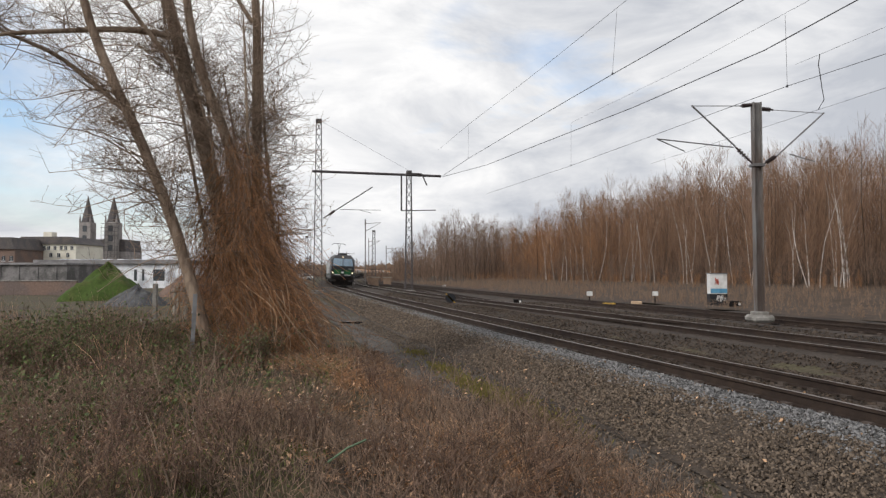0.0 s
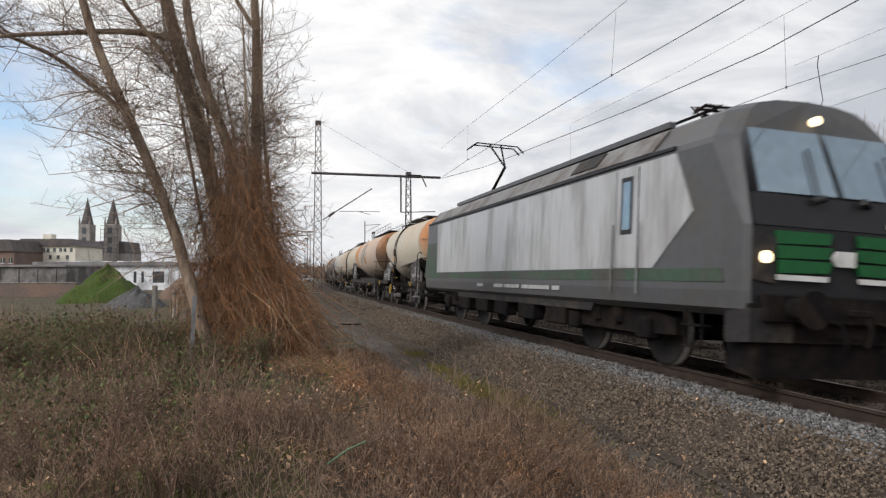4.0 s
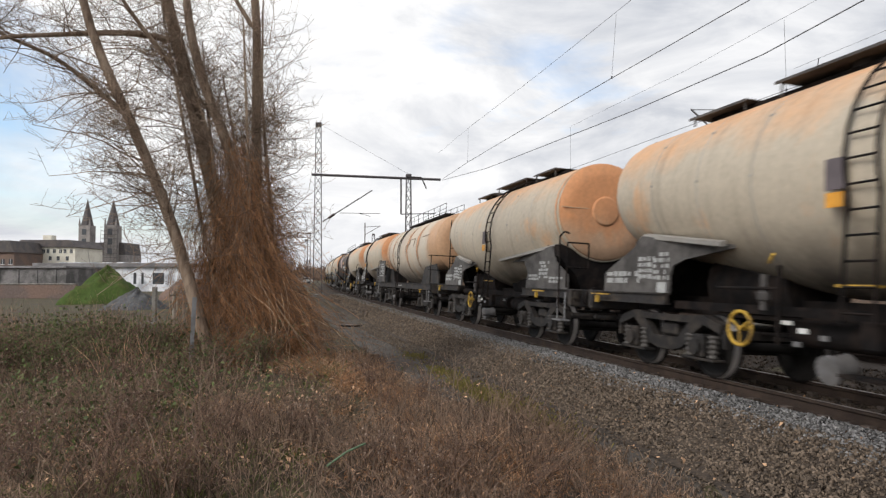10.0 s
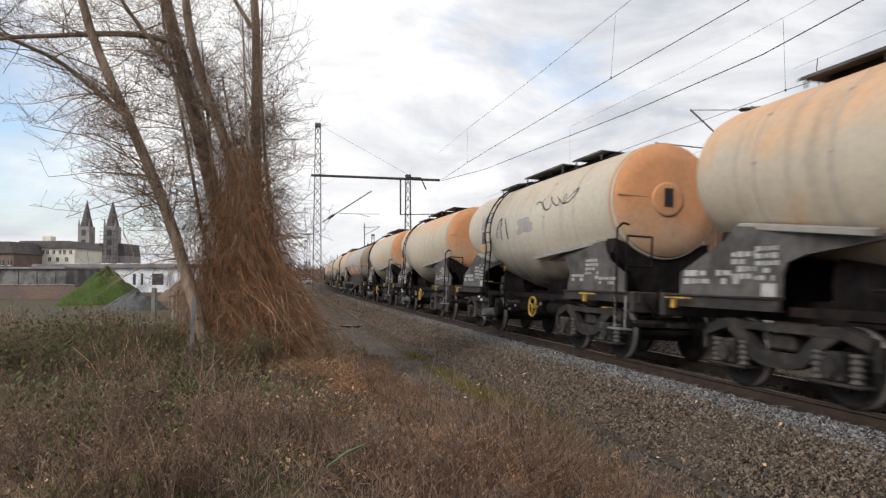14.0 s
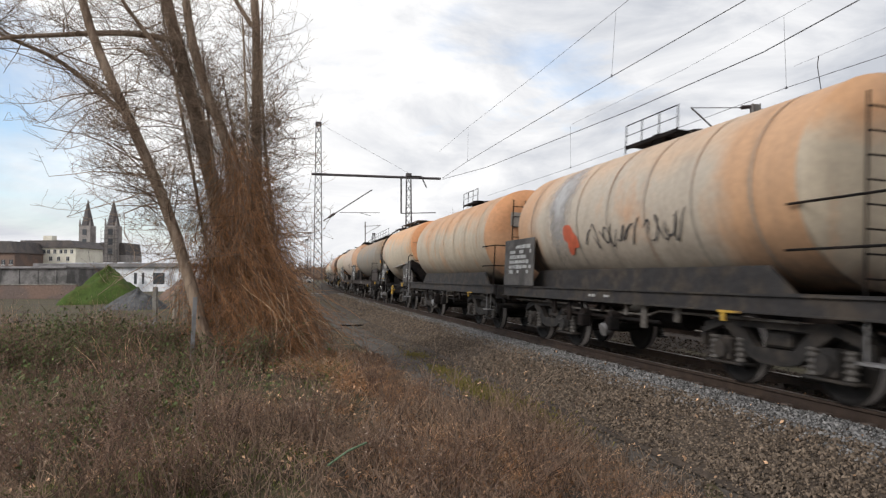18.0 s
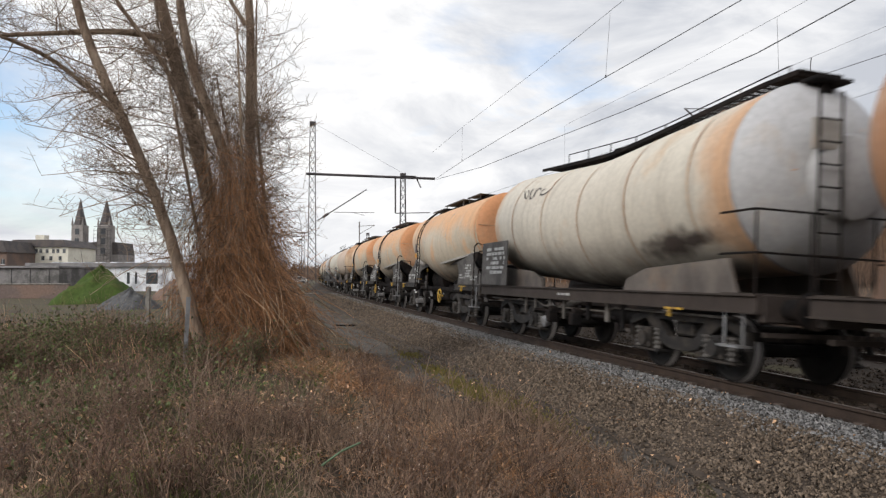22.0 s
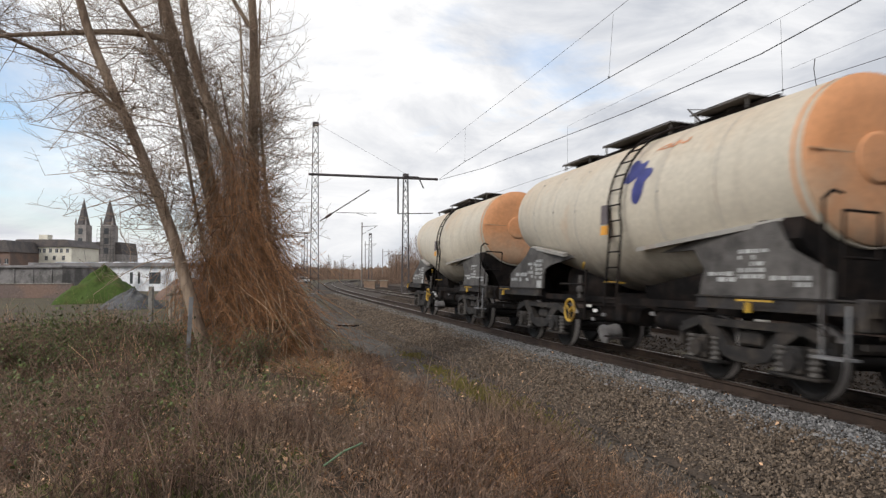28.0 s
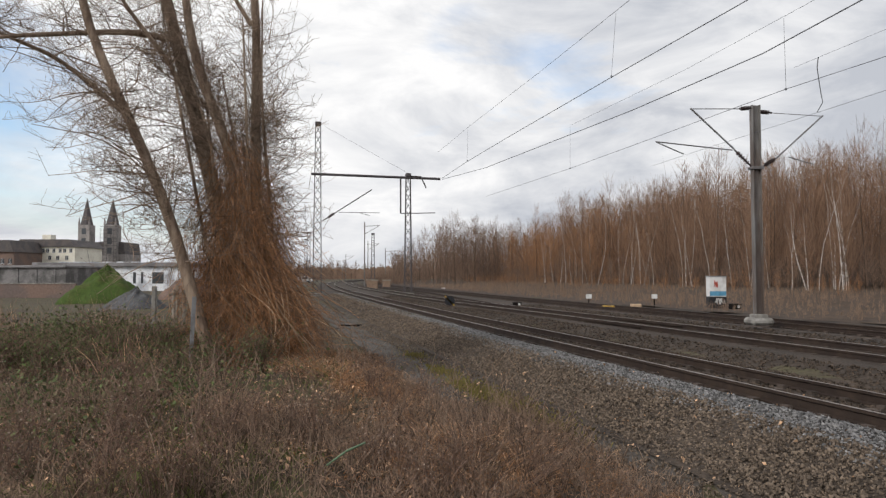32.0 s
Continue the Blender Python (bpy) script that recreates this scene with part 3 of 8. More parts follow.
CREAM, PALE, BAKED = (0.49, 0.42, 0.325), (0.53, 0.475, 0.385), (0.63, 0.36, 0.19)
RUST = (0.30, 0.13, 0.05)
T = {
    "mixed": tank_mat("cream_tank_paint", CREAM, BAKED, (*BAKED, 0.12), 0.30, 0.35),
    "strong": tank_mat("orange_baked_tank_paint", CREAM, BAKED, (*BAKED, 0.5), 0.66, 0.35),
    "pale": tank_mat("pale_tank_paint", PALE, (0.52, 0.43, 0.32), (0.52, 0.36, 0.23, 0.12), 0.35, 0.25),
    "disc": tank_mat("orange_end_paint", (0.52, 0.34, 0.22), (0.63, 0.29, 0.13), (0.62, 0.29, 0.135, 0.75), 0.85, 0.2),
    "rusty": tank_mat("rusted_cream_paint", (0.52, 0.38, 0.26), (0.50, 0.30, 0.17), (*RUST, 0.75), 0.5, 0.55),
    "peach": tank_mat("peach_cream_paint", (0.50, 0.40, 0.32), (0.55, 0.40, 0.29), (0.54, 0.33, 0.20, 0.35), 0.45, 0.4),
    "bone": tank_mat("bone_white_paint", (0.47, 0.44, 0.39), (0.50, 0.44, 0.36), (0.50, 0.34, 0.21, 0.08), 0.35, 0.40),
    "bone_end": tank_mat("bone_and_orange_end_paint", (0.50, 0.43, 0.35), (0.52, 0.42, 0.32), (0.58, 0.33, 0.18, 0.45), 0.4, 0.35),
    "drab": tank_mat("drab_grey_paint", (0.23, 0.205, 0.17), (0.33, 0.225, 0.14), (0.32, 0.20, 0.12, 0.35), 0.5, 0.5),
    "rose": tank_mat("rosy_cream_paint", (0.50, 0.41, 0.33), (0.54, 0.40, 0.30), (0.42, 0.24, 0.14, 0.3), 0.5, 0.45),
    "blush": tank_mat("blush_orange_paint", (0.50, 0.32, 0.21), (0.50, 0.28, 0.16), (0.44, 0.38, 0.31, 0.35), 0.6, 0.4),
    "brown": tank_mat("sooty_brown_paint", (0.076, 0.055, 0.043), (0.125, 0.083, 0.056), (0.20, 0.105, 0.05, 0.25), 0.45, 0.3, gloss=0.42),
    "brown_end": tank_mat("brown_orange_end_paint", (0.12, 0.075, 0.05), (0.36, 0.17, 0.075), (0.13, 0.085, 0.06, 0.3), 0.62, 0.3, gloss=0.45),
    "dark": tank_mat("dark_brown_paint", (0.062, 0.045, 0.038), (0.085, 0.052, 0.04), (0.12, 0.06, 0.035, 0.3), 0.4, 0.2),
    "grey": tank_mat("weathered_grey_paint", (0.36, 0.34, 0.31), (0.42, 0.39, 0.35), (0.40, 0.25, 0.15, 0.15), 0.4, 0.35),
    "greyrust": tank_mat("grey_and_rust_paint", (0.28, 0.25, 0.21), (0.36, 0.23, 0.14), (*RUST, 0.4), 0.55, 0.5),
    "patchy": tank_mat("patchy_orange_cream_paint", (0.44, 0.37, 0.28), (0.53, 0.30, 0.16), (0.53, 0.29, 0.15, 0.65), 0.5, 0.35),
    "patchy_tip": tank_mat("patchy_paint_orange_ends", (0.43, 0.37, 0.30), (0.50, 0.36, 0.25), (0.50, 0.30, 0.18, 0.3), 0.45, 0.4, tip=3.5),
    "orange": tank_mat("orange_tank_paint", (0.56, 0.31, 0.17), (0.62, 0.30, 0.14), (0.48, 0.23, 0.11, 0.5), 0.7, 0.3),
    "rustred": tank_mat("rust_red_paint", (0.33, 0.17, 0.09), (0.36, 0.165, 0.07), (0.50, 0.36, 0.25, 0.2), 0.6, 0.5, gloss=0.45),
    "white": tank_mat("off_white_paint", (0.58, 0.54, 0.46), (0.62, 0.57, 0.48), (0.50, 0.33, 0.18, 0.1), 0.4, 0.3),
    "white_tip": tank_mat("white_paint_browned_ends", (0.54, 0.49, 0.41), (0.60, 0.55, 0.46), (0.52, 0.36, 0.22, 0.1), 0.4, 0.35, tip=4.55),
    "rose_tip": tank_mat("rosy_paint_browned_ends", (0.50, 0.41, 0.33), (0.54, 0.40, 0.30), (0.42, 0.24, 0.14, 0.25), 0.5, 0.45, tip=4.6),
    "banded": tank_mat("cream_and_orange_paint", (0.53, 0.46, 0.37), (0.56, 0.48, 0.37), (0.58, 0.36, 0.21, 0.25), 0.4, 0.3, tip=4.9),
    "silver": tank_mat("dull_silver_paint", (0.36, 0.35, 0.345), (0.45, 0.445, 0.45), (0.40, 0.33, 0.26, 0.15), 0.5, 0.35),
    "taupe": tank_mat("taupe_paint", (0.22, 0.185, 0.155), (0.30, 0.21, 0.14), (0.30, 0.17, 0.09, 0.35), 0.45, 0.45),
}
WHEEL_R = 0.46


def wheelset_mesh(r=0.46):
    """Two wheels on an axle; its middle is the origin, the axle along y."""
    prof = [(0.0, 0.09), (0.12, 0.09), (0.16, 0.05), (r - 0.09, 0.035), (r - 0.07, 0.065), (r, 0.065), (r + 0.004, -0.03), (r + 0.03, -0.045), (r + 0.03, -0.065), (r - 0.07, -0.07), (r - 0.1, -0.03), (0.15, -0.03), (0.12, -0.07), (0.0, -0.07)]
    g, n = Geo(), 28
    for side in (-1, 1):
        rings = []
        for q, w in prof:
            rings.append([(max(q, 0.004) * math.cos(2 * math.pi * i / n), side * (0.755 + w), max(q, 0.004) * math.sin(2 * math.pi * i / n)) for i in range(n)])
        g.rings(rings, cap=False)
        for k in range(4):          # bolt heads and marks on the web, so that the wheel's turning shows
            a = k * math.pi / 2
            g.box(0.26 * math.cos(a), side * 0.805, 0.26 * math.sin(a), 0.06, 0.03, 0.06)
    g.rod((0, -0.74, 0), (0, 0.74, 0), 0.08, 10)
    me = g.mesh("wheelset", M["wheel"])
    me.materials.append(M["tyre"])
    for p in me.polygons:
        c = p.center
        if math.hypot(c.x, c.z) > r - 0.012 and abs(c.y) > 0.72:
            p.material_index = 1
    return me


WHEELSET = wheelset_mesh()


def bogie_mesh():
    """A four-wheel freight bogie: two cast side frames that dip in the middle, axle boxes and a bolster."""
    g = Geo()
    for y in (-1.0, 1.0):
        g.prism([(-1.38, 0.66), (-1.38, 0.80), (-0.95, 0.92), (-0.5, 0.89), (0.5, 0.89), (0.95, 0.92), (1.38, 0.80), (1.38, 0.66), (0.95, 0.79), (-0.95, 0.79)], y - 0.07, y + 0.07)
        g.prism([(-0.98, 0.79), (-0.60, 0.79), (-0.32, 0.54), (0.32, 0.54), (0.60, 0.79), (0.98, 0.79), (0.70, 0.62), (0.44, 0.40), (0.2, 0.34), (-0.2, 0.34), (-0.44, 0.40), (-0.70, 0.62)], y - 0.06, y + 0.06)
        for x in (-0.9, 0.9):
            g.box(x, y, 0.47, 0.26, 0.24, 0.34, 0.03)
            g.rod((x, y - 0.17, 0.46), (x, y + 0.17, 0.46), 0.12, 12)
            g.box(x, y, 0.28, 0.78, 0.22, 0.04, 0.01)
            g.box(x * 1.6, y, 0.60, 0.07, 0.10, 0.26)
    g.box(0, 0, 0.66, 0.45, 2.0, 0.20, 0.03)
    for x in (-1.32, 1.32):
        g.box(x, 0, 0.66, 0.08, 2.0, 0.12)
    for x in (-0.42, 0.42):
        for y in (-0.755, 0.755):
            g.box(x, y, 0.47, 0.06, 0.10, 0.34)
        g.rod((x, -0.9, 0.34), (x, 0.9, 0.34), 0.03)
    return g.mesh("bogie", M["bogie"])


def spring_mesh():
    """One coil spring, its turns stacked."""
    rings = []
    for k in range(5):
        for q, z in ((0.06, 0.0), (0.094, 0.02), (0.06, 0.046)):
            rings.append([(q * math.cos(2 * math.pi * i / 9), q * math.sin(2 * math.pi * i / 9), 0.072 * k + z) for i in range(9)])
    g = Geo().rings(rings)
    return g.mesh("spring", M["spring"])


BOGIE, SPRING = bogie_mesh(), spring_mesh()


def add_bogie(parent, x, mesh=None, wheel=None, base=0.9, r=0.46):
    b = part("bogie", mesh or BOGIE, None, parent, "sooty cast bogie with coil springs", pose(x, 0, 0))
    for e in (-base, base):
        w = part("wheelset", wheel or WHEELSET, None, b, "dark wheels with worn bright rims", pose(e, 0, r))
        w["reach"] = e
    if mesh is None:
        for e in (-base - 0.27, -base + 0.27, base - 0.27, base + 0.27):
            for y in (-1.02, 1.02):
                part("spring", SPRING, None, b, "", pose(e, y, 0.30))
    return b


def buffer_mesh():
    g = Geo()
    g.rod((-0.38, 0, 0), (-0.12, 0, 0), 0.13, 14)
    g.rod((-0.12, 0, 0), (-0.03, 0, 0), 0.085, 14)
    g.rod((-0.03, 0, 0), (0, 0, 0), 0.235, 20)
    return g.mesh("buffer", M["iron"])


BUFFER = buffer_mesh()


def beam(x0, x1, y, z0, z1, web, flange, t=0.025):
    """A rolled I-beam along x."""
    a, b = web / 2, flange / 2
    return Geo().prism([(y - b, z0), (y + b, z0), (y + b, z0 + t), (y + a, z0 + t), (y + a, z1 - t), (y + b, z1 - t), (y + b, z1), (y - b, z1), (y - b, z1 - t), (y - a, z1 - t), (y - a, z0 + t), (y - b, z0 + t)], x0, x1, "x")


def add_ends(parent, front, back, material):
    """Buffers, headstocks, coupling hooks and hoses at both ends."""
    for x, sgn in ((front, 1), (back, -1)):
        for y in (-0.875, 0.875):
            part("buffer", BUFFER, None, parent, "round sprung buffer", pose(x, y, 1.05, 0, 0, 0 if sgn > 0 else 180))
        part("headstock", Geo().box(x - sgn * 0.46, 0, 1.05, 0.14, 2.5, 0.36, 0.02).box(x - sgn * 0.50, 0, 0.72, 0.05, 2.3, 0.06), material, parent)
        g = Geo().box(x - sgn * 0.22, 0, 1.03, 0.36, 0.06, 0.09, 0.015).path([(x - sgn * 0.1, 0, 0.99), (x - sgn * 0.04, 0, 0.8), (x - sgn * 0.1, 0, 0.62)], 0.028)
        part("coupling", g, M["iron"], parent, "screw coupling")
        for y in (-0.38, 0.38):
            part("brake_hose", Geo().path([(x - sgn * 0.36, y, 0.92), (x - sgn * 0.12, y, 0.88), (x - sgn * 0.06, y * 0.9, 0.68), (x - sgn * 0.14, y * 0.8, 0.55)], 0.022), M["iron"], parent)
    return parent


def stencil_part(g, parent):
    return tagged(part("stencil", g, M["label"], parent, "white stencilled marks"), kind="stuff")


def stencil(rng, x0, x1, z0, z1, y, rows, lines=3, flip=1):
    """White stencilled marks, too small to read: short bars in rows."""
    g = Geo()
    h = (z1 - z0) / rows
    for i in range(rows):
        x = x0
        while x < x1 - 0.05:
            w = rng.uniform(0.06, 0.32) * (x1 - x0)
            if rng.random() < 0.8:
                g.box(x + w / 2, y, z0 + (i + 0.5) * h, min(w, x1 - x) * 0.9, 0.006, h * rng.uniform(0.55, 0.78))
            x += w + 0.03
    return g


def circle_at(x, r, top, n=44):
    return [(x, r * math.sin(2 * math.pi * i / n), top - r + r * math.cos(2 * math.pi * i / n)) for i in range(n)]


def tank_skin(profile, top):
    """profile: rows of (x, radius); all circles touch the level of the top line, or the row's own."""
    return Geo().rings([circle_at(q[0], q[1], q[2] if len(q) > 2 else top) for q in profile])


def side_ladder(x, r, top, low, y_sign=-1, width=0.40, reach=0.09):
    """A ladder that hugs the tank's flank from the walkway down, then drops straight."""
    pts, c = [], top - r
    for k in range(11):
        a = math.radians(12 + k * 9.3)
        pts.append((y_sign * (r + reach) * math.sin(a), c + (r + reach) * math.cos(a)))
    pts.append((y_sign * (r + reach), low))
    g = Geo()
    for e in (-width / 2, width / 2):
        g.path([(x + e, y, z) for y, z in pts], 0.022, 6)
    lens = [0.0]
    for a, b in zip(pts, pts[1:]):
        lens.append(lens[-1] + math.dist(a, b))
    d = 0.15
    while d < lens[-1]:
        k = max(i for i in range(len(lens)) if lens[i] <= d)
        k = min(k, len(pts) - 2)
        f = (d - lens[k]) / (lens[k + 1] - lens[k])
        y, z = (pts[k][0] + (pts[k + 1][0] - pts[k][0]) * f, pts[k][1] + (pts[k + 1][1] - pts[k][1]) * f)
        g.rod((x - width / 2, y, z), (x + width / 2, y, z), 0.014, 5)
        d += 0.27
    return g


def hand_wheel(parent, x, z, y):
    g, n = Geo(), 20
    for i in range(n):
        a, b = 2 * math.pi * i / n, 2 * math.pi * (i + 1) / n
        g.rod((x + 0.22 * math.cos(a), y, z + 0.22 * math.sin(a)), (x + 0.22 * math.cos(b), y, z + 0.22 * math.sin(b)), 0.024, 6)
    for k in range(3):
        a = 2 * math.pi * k / 3 + 0.5
        g.rod((x, y, z), (x + 0.22 * math.cos(a), y, z + 0.22 * math.sin(a)), 0.017, 5)
    g.rod((x, y + 0.12, z), (x, y - 0.02, z), 0.035, 8)
    return part("hand_wheel", g, M["yellow"], parent, "yellow three-spoked brake hand wheel")


def platform_slats(x0, x1, z, w, step=0.16):
    g = Geo()
    for y in (-w / 2, w / 2):
        g.box((x0 + x1) / 2, y, z - 0.03, x1 - x0, 0.035, 0.07)
    x = x0 + 0.05
    while x < x1:
        g.box(x, 0, z, 0.10, w, 0.025)
        x += step
    return g


def rail_posts(x0, x1, z, y, n, h=0.75):
    g = Geo()
    for i in range(n):
        x = x0 + (x1 - x0) * i / (n - 1)
        g.rod((x, y, z - 0.15), (x, y, z + h), 0.012, 5)
    for q in (h, h * 0.5):
        g.rod((x0, y, z + q), (x1, y, z + q), 0.012 if q == h else 0.008, 5)
    return g


def silo_r(x):
    return float(np.interp(x, [-4.1, 0.2, 1.3, 5.1], [1.06, 1.43, 1.43, 1.14]))


def silo_wagon(paint, label, seed, sign=False, turned=False, wheel=True):
    """Short wagon with a tank that narrows to both ends under a level top line; x forward, tank end at +5.4."""
    rng = random.Random(seed)
    w = thing("tank_wagon", label, "tank wagon", "wagons of the train")
    top = 4.10
    ladder, crank = (-0.9, 2.1) if turned else (1.55, -0.45)
    prof = [(-4.68, 0.12, 3.16), (-4.66, 0.45, 3.48), (-4.59, 0.72, 3.75), (-4.47, 0.92, 3.97), (-4.32, 1.02, 4.07), (-4.1, 1.06, top), (0.2, 1.43, top), (1.3, 1.43, top), (5.1, 1.14, top), (5.35, 1.11, top)]
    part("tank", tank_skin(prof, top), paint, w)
    g = Geo().rings([circle_at(5.351, 1.10, top), circle_at(5.38, 1.08, top - 0.01), circle_at(5.41, 0.75, top - 0.33), circle_at(5.43, 0.05, top - 1.03)])
    disc = part("tank_end", g, T["disc"], w, "orange-brown domed end plate")
    g = Geo().rings([circle_at(5.40, 0.33, top - 0.76, 28), circle_at(5.44, 0.33, top - 0.76, 28), circle_at(5.445, 0.28, top - 0.81, 28), circle_at(5.455, 0.02, top - 1.07, 28)])
    part("cover", g, T["disc"], disc, "round bolted cover")
    part("weld_seam", Geo().box(5.412, -0.72, top - 1.06, 0.02, 0.66, 0.018), T["rusty"], disc)
    if sign:
        part("sign", Geo().box(5.465, 0, top - 1.05, 0.02, 0.17, 0.34), M["black"], disc, "black plate")
    part("weld_seam", Geo().rings([circle_at(5.22, 1.138, top + 0.008), circle_at(5.28, 1.132, top + 0.008)], cap=False), T["disc"], w)
    for x in (-2.9, -1.5, -0.2, 2.6, 3.9):
        r = silo_r(x) + 0.005
        part("weld_seam", Geo().rings([circle_at(x - 0.012, r, top + 0.005), circle_at(x + 0.012, r, top + 0.005)], cap=False), T["grey"], w)
    # lifting lugs and small marks on the flank
    for x in (-2.9, -1.5, -0.2, 2.6):
        for a in (52, 88):
            p = on_tank(x, a, silo_r, top, 0.0)
            part("lug", Geo().box(p[0], p[1], p[2], 0.05, 0.03, 0.03), T["grey"], w)
    # walkway in three steps and its roof-like plates
    way = part("walkway", platform_slats(-2.6, 4.0, 4.16, 0.5), M["iron"], w, "dark steel roof walkway")
    for a, b, z in ((-2.9, -1.5, 4.19), (-0.9, 1.6, 4.27), (2.2, 3.6, 4.24)):
        g = Geo().box((a + b) / 2, 0, z, b - a, 0.98, 0.018, 0.006)
        for y in (-0.48, 0.48):
            g.box((a + b) / 2, y, z - 0.02, b - a, 0.025, 0.03)
            for x in (a + 0.08, b - 0.08):
                g.rod((x, y * 0.9, 4.05), (x, y * 0.9, z), 0.018, 5)
        part("roof_plate", g, M["skirt"], way)
    for x in (-2.1, 0.3, 2.9):
        part("dome_lid", Geo().rod((x, 0, 4.0), (x, 0, 4.30), 0.26, 14), M["frame_grey"], w)
    for y in (-1, 1):
        part("ladder", side_ladder(ladder, 1.41, top, 0.95, y), M["iron"], w, "narrow steel ladder curved round the tank")
    # grey skirts under both ends of the tank, with their light top rail
    for y in (-1, 1):
        for pts in ([(-3.4, 0.93, 2.19), (-0.95, 1.21, 1.92)], [(1.95, 1.22, 1.92), (4.95, 0.93, 2.20)]):
            (xa, ya, za), (xb, yb, zb) = pts
            g = Geo().rings([[(q, y * (s_ + e), z + f) for e, f in ((-0.05, -0.02), (0.05, -0.035), (0.06, 0.03), (-0.05, 0.055))] for q, s_, z in ((xa, ya, za), (xb, yb, zb))], smooth=False)
            part("skirt_rail", g, T["grey"], w)
        g = Geo().prism([(-4.65, 1.22), (-2.5, 1.22), (-2.5, 1.50), (-2.42, 1.66), (-2.1, 1.75), (-0.95, 1.88), (-0.95, 1.93), (-3.4, 2.19), (-3.62, 2.0), (-4.65, 1.56)], y * 0.99, y * 1.03)
        plate = part("end_plate", g, M["skirt"], w, "grey end plate with white stencils")
        stencil_part(stencil(rng, -4.55, -3.4, 1.36, 1.60, y * 1.035, 2), plate)
        stencil_part(stencil(rng, -3.45, -2.98, 1.44, 1.84, y * 1.035, 4), plate)
        stencil_part(stencil(rng, -2.98, -2.55, 1.42, 1.90, y * 1.035, 5), plate)
        part("notice", Geo().box(-2.72, y * 1.034, 1.31, 0.26, 0.008, 0.17), M["label"], plate, "pale data plate")
        g = Geo().prism([(3.35, 1.22), (5.8, 1.22), (5.8, 1.52), (5.15, 1.82), (4.9, 2.19), (1.95, 1.91), (1.95, 1.86), (3.2, 1.88), (3.45, 1.6)], y * 0.99, y * 1.03)
        plate = part("end_plate", g, M["skirt"], w, "grey end plate with white stencils")
        stencil_part(stencil(rng, 4.2, 4.75, 1.44, 1.86, y * 1.035, 5), plate)
        stencil_part(stencil(rng, 3.55, 4.15, 1.40, 1.56, y * 1.035, 2), plate)
        stencil_part(stencil(rng, 4.8, 5.5, 1.34, 1.50, y * 1.035, 2), plate)
    # black drums stand in for the shaded void under the belly
    for x in (-1.35, 1.9):
        g = Geo().rod((x - 0.85, 0, 1.42), (x + 0.85, 0, 1.42), 0.55, 16)
        part("outlet_drum", g, M["iron"], w, "black drum put in for the shaded void under the belly")
    # dark saddles across the frame: wide where they hold the tank, narrow below
    # the rear one is added to darken the shaded, sooty bottom of the tank's end
    for x, q in ((4.9, 1.0), (-3.65, 0.75)):
        g = Geo().prism([(-0.45, 1.2), (0.45, 1.2), (0.6, 1.55), (1.02 * q, 1.95), (0.98 * q, 2.0 + 0.22 * q), (0.5, 2.05), (0, 1.97), (-0.5, 2.05), (-0.98 * q, 2.0 + 0.22 * q), (-1.02 * q, 1.95), (-0.6, 1.55)], x - 0.4, x + 0.4, "x")
        part("saddle", g, M["iron"], w, "dark saddle, the rear one put in for shade and soot")
    # underframe
    part("underframe", Geo().box(0.85, 0, 1.05, 11.0, 0.55, 0.30), M["iron"], w, "sooty steel centre sill")
    for y in (-1.12, 1.12):
        for x, ln in ((-3.55, 2.3), (5.0, 3.0)):
            part("side_sill", beam(x - ln / 2, x + ln / 2, y * 1.01, 1.035, 1.215, 0.07, 0.14, 0.02), M["frame_grey"], w)
    for y in (-0.95, 0.95):
        part("side_sill", Geo().box(0.55, y, 1.05, 5.9, 0.06, 0.12), M["iron"], w)
    add_ends(w, 6.85, -5.25, M["frame_grey"])
    g = Geo()
    for y in (-0.6, 0.6):
        g.rod((-0.2, y, 0.78), (1.3, y, 0.78), 0.17, 14)
    part("brake_cylinder", g, M["iron"], w)
    for y in (-0.35, 0.35):
        part("brake_rod", Geo().rod((-1.9, y, 0.7), (3.0, y, 0.7), 0.025), M["iron"], w)
    part("air_tank", Geo().rod((2.0, -0.75, 0.78), (3.1, -0.75, 0.78), 0.16, 12), M["iron"], w)
    for y in (-1.28, 1.28):
        g = Geo().path([(5.95, y, 0.8), (5.9, y, 2.34), (5.95, y * 0.94, 2.44), (6.0, y * 0.86, 2.40)], 0.02)
        part("handrail", g, M["iron"], w, "hooped shunter's handrail")
        part("handrail", Geo().path([(6.1, y * 0.93, 1.25), (6.1, y * 0.93, 2.20), (6.1, y * 0.55, 2.20), (6.1, y * 0.55, 1.68), (6.1, y * 0.93, 1.68)], 0.018), M["iron"], w)
        g = Geo().box(6.1, y, 0.58, 0.46, 0.22, 0.03)
        for x in (5.92, 6.28):
            g.rod((x, y, 0.58), (x, y, 1.15), 0.018)
        part("step", g, M["galv"], w)
        for x in (4.85, -4.3):
            part("lever", Geo().box(x, y * 1.015, 1.16, 0.62, 0.04, 0.025).box(x - 0.1, y * 1.015, 1.07, 0.07, 0.05, 0.13), M["yellow"], w, "orange-yellow changeover lever")
        part("pipe", Geo().rod((0.25, y * 1.03, 0.65), (0.25, y * 1.03, 1.6), 0.028).rod((-0.9, y * 1.03, 1.32), (0.25, y * 1.03, 1.32), 0.02), M["iron"], w)
        part("valve", Geo().rod((-0.05, y * 1.0, 1.05), (-0.05, y * 1.0, 1.5), 0.05).box(-0.05, y, 1.22, 0.18, 0.12, 0.14, 0.03), M["skirt"], w, "discharge valve")
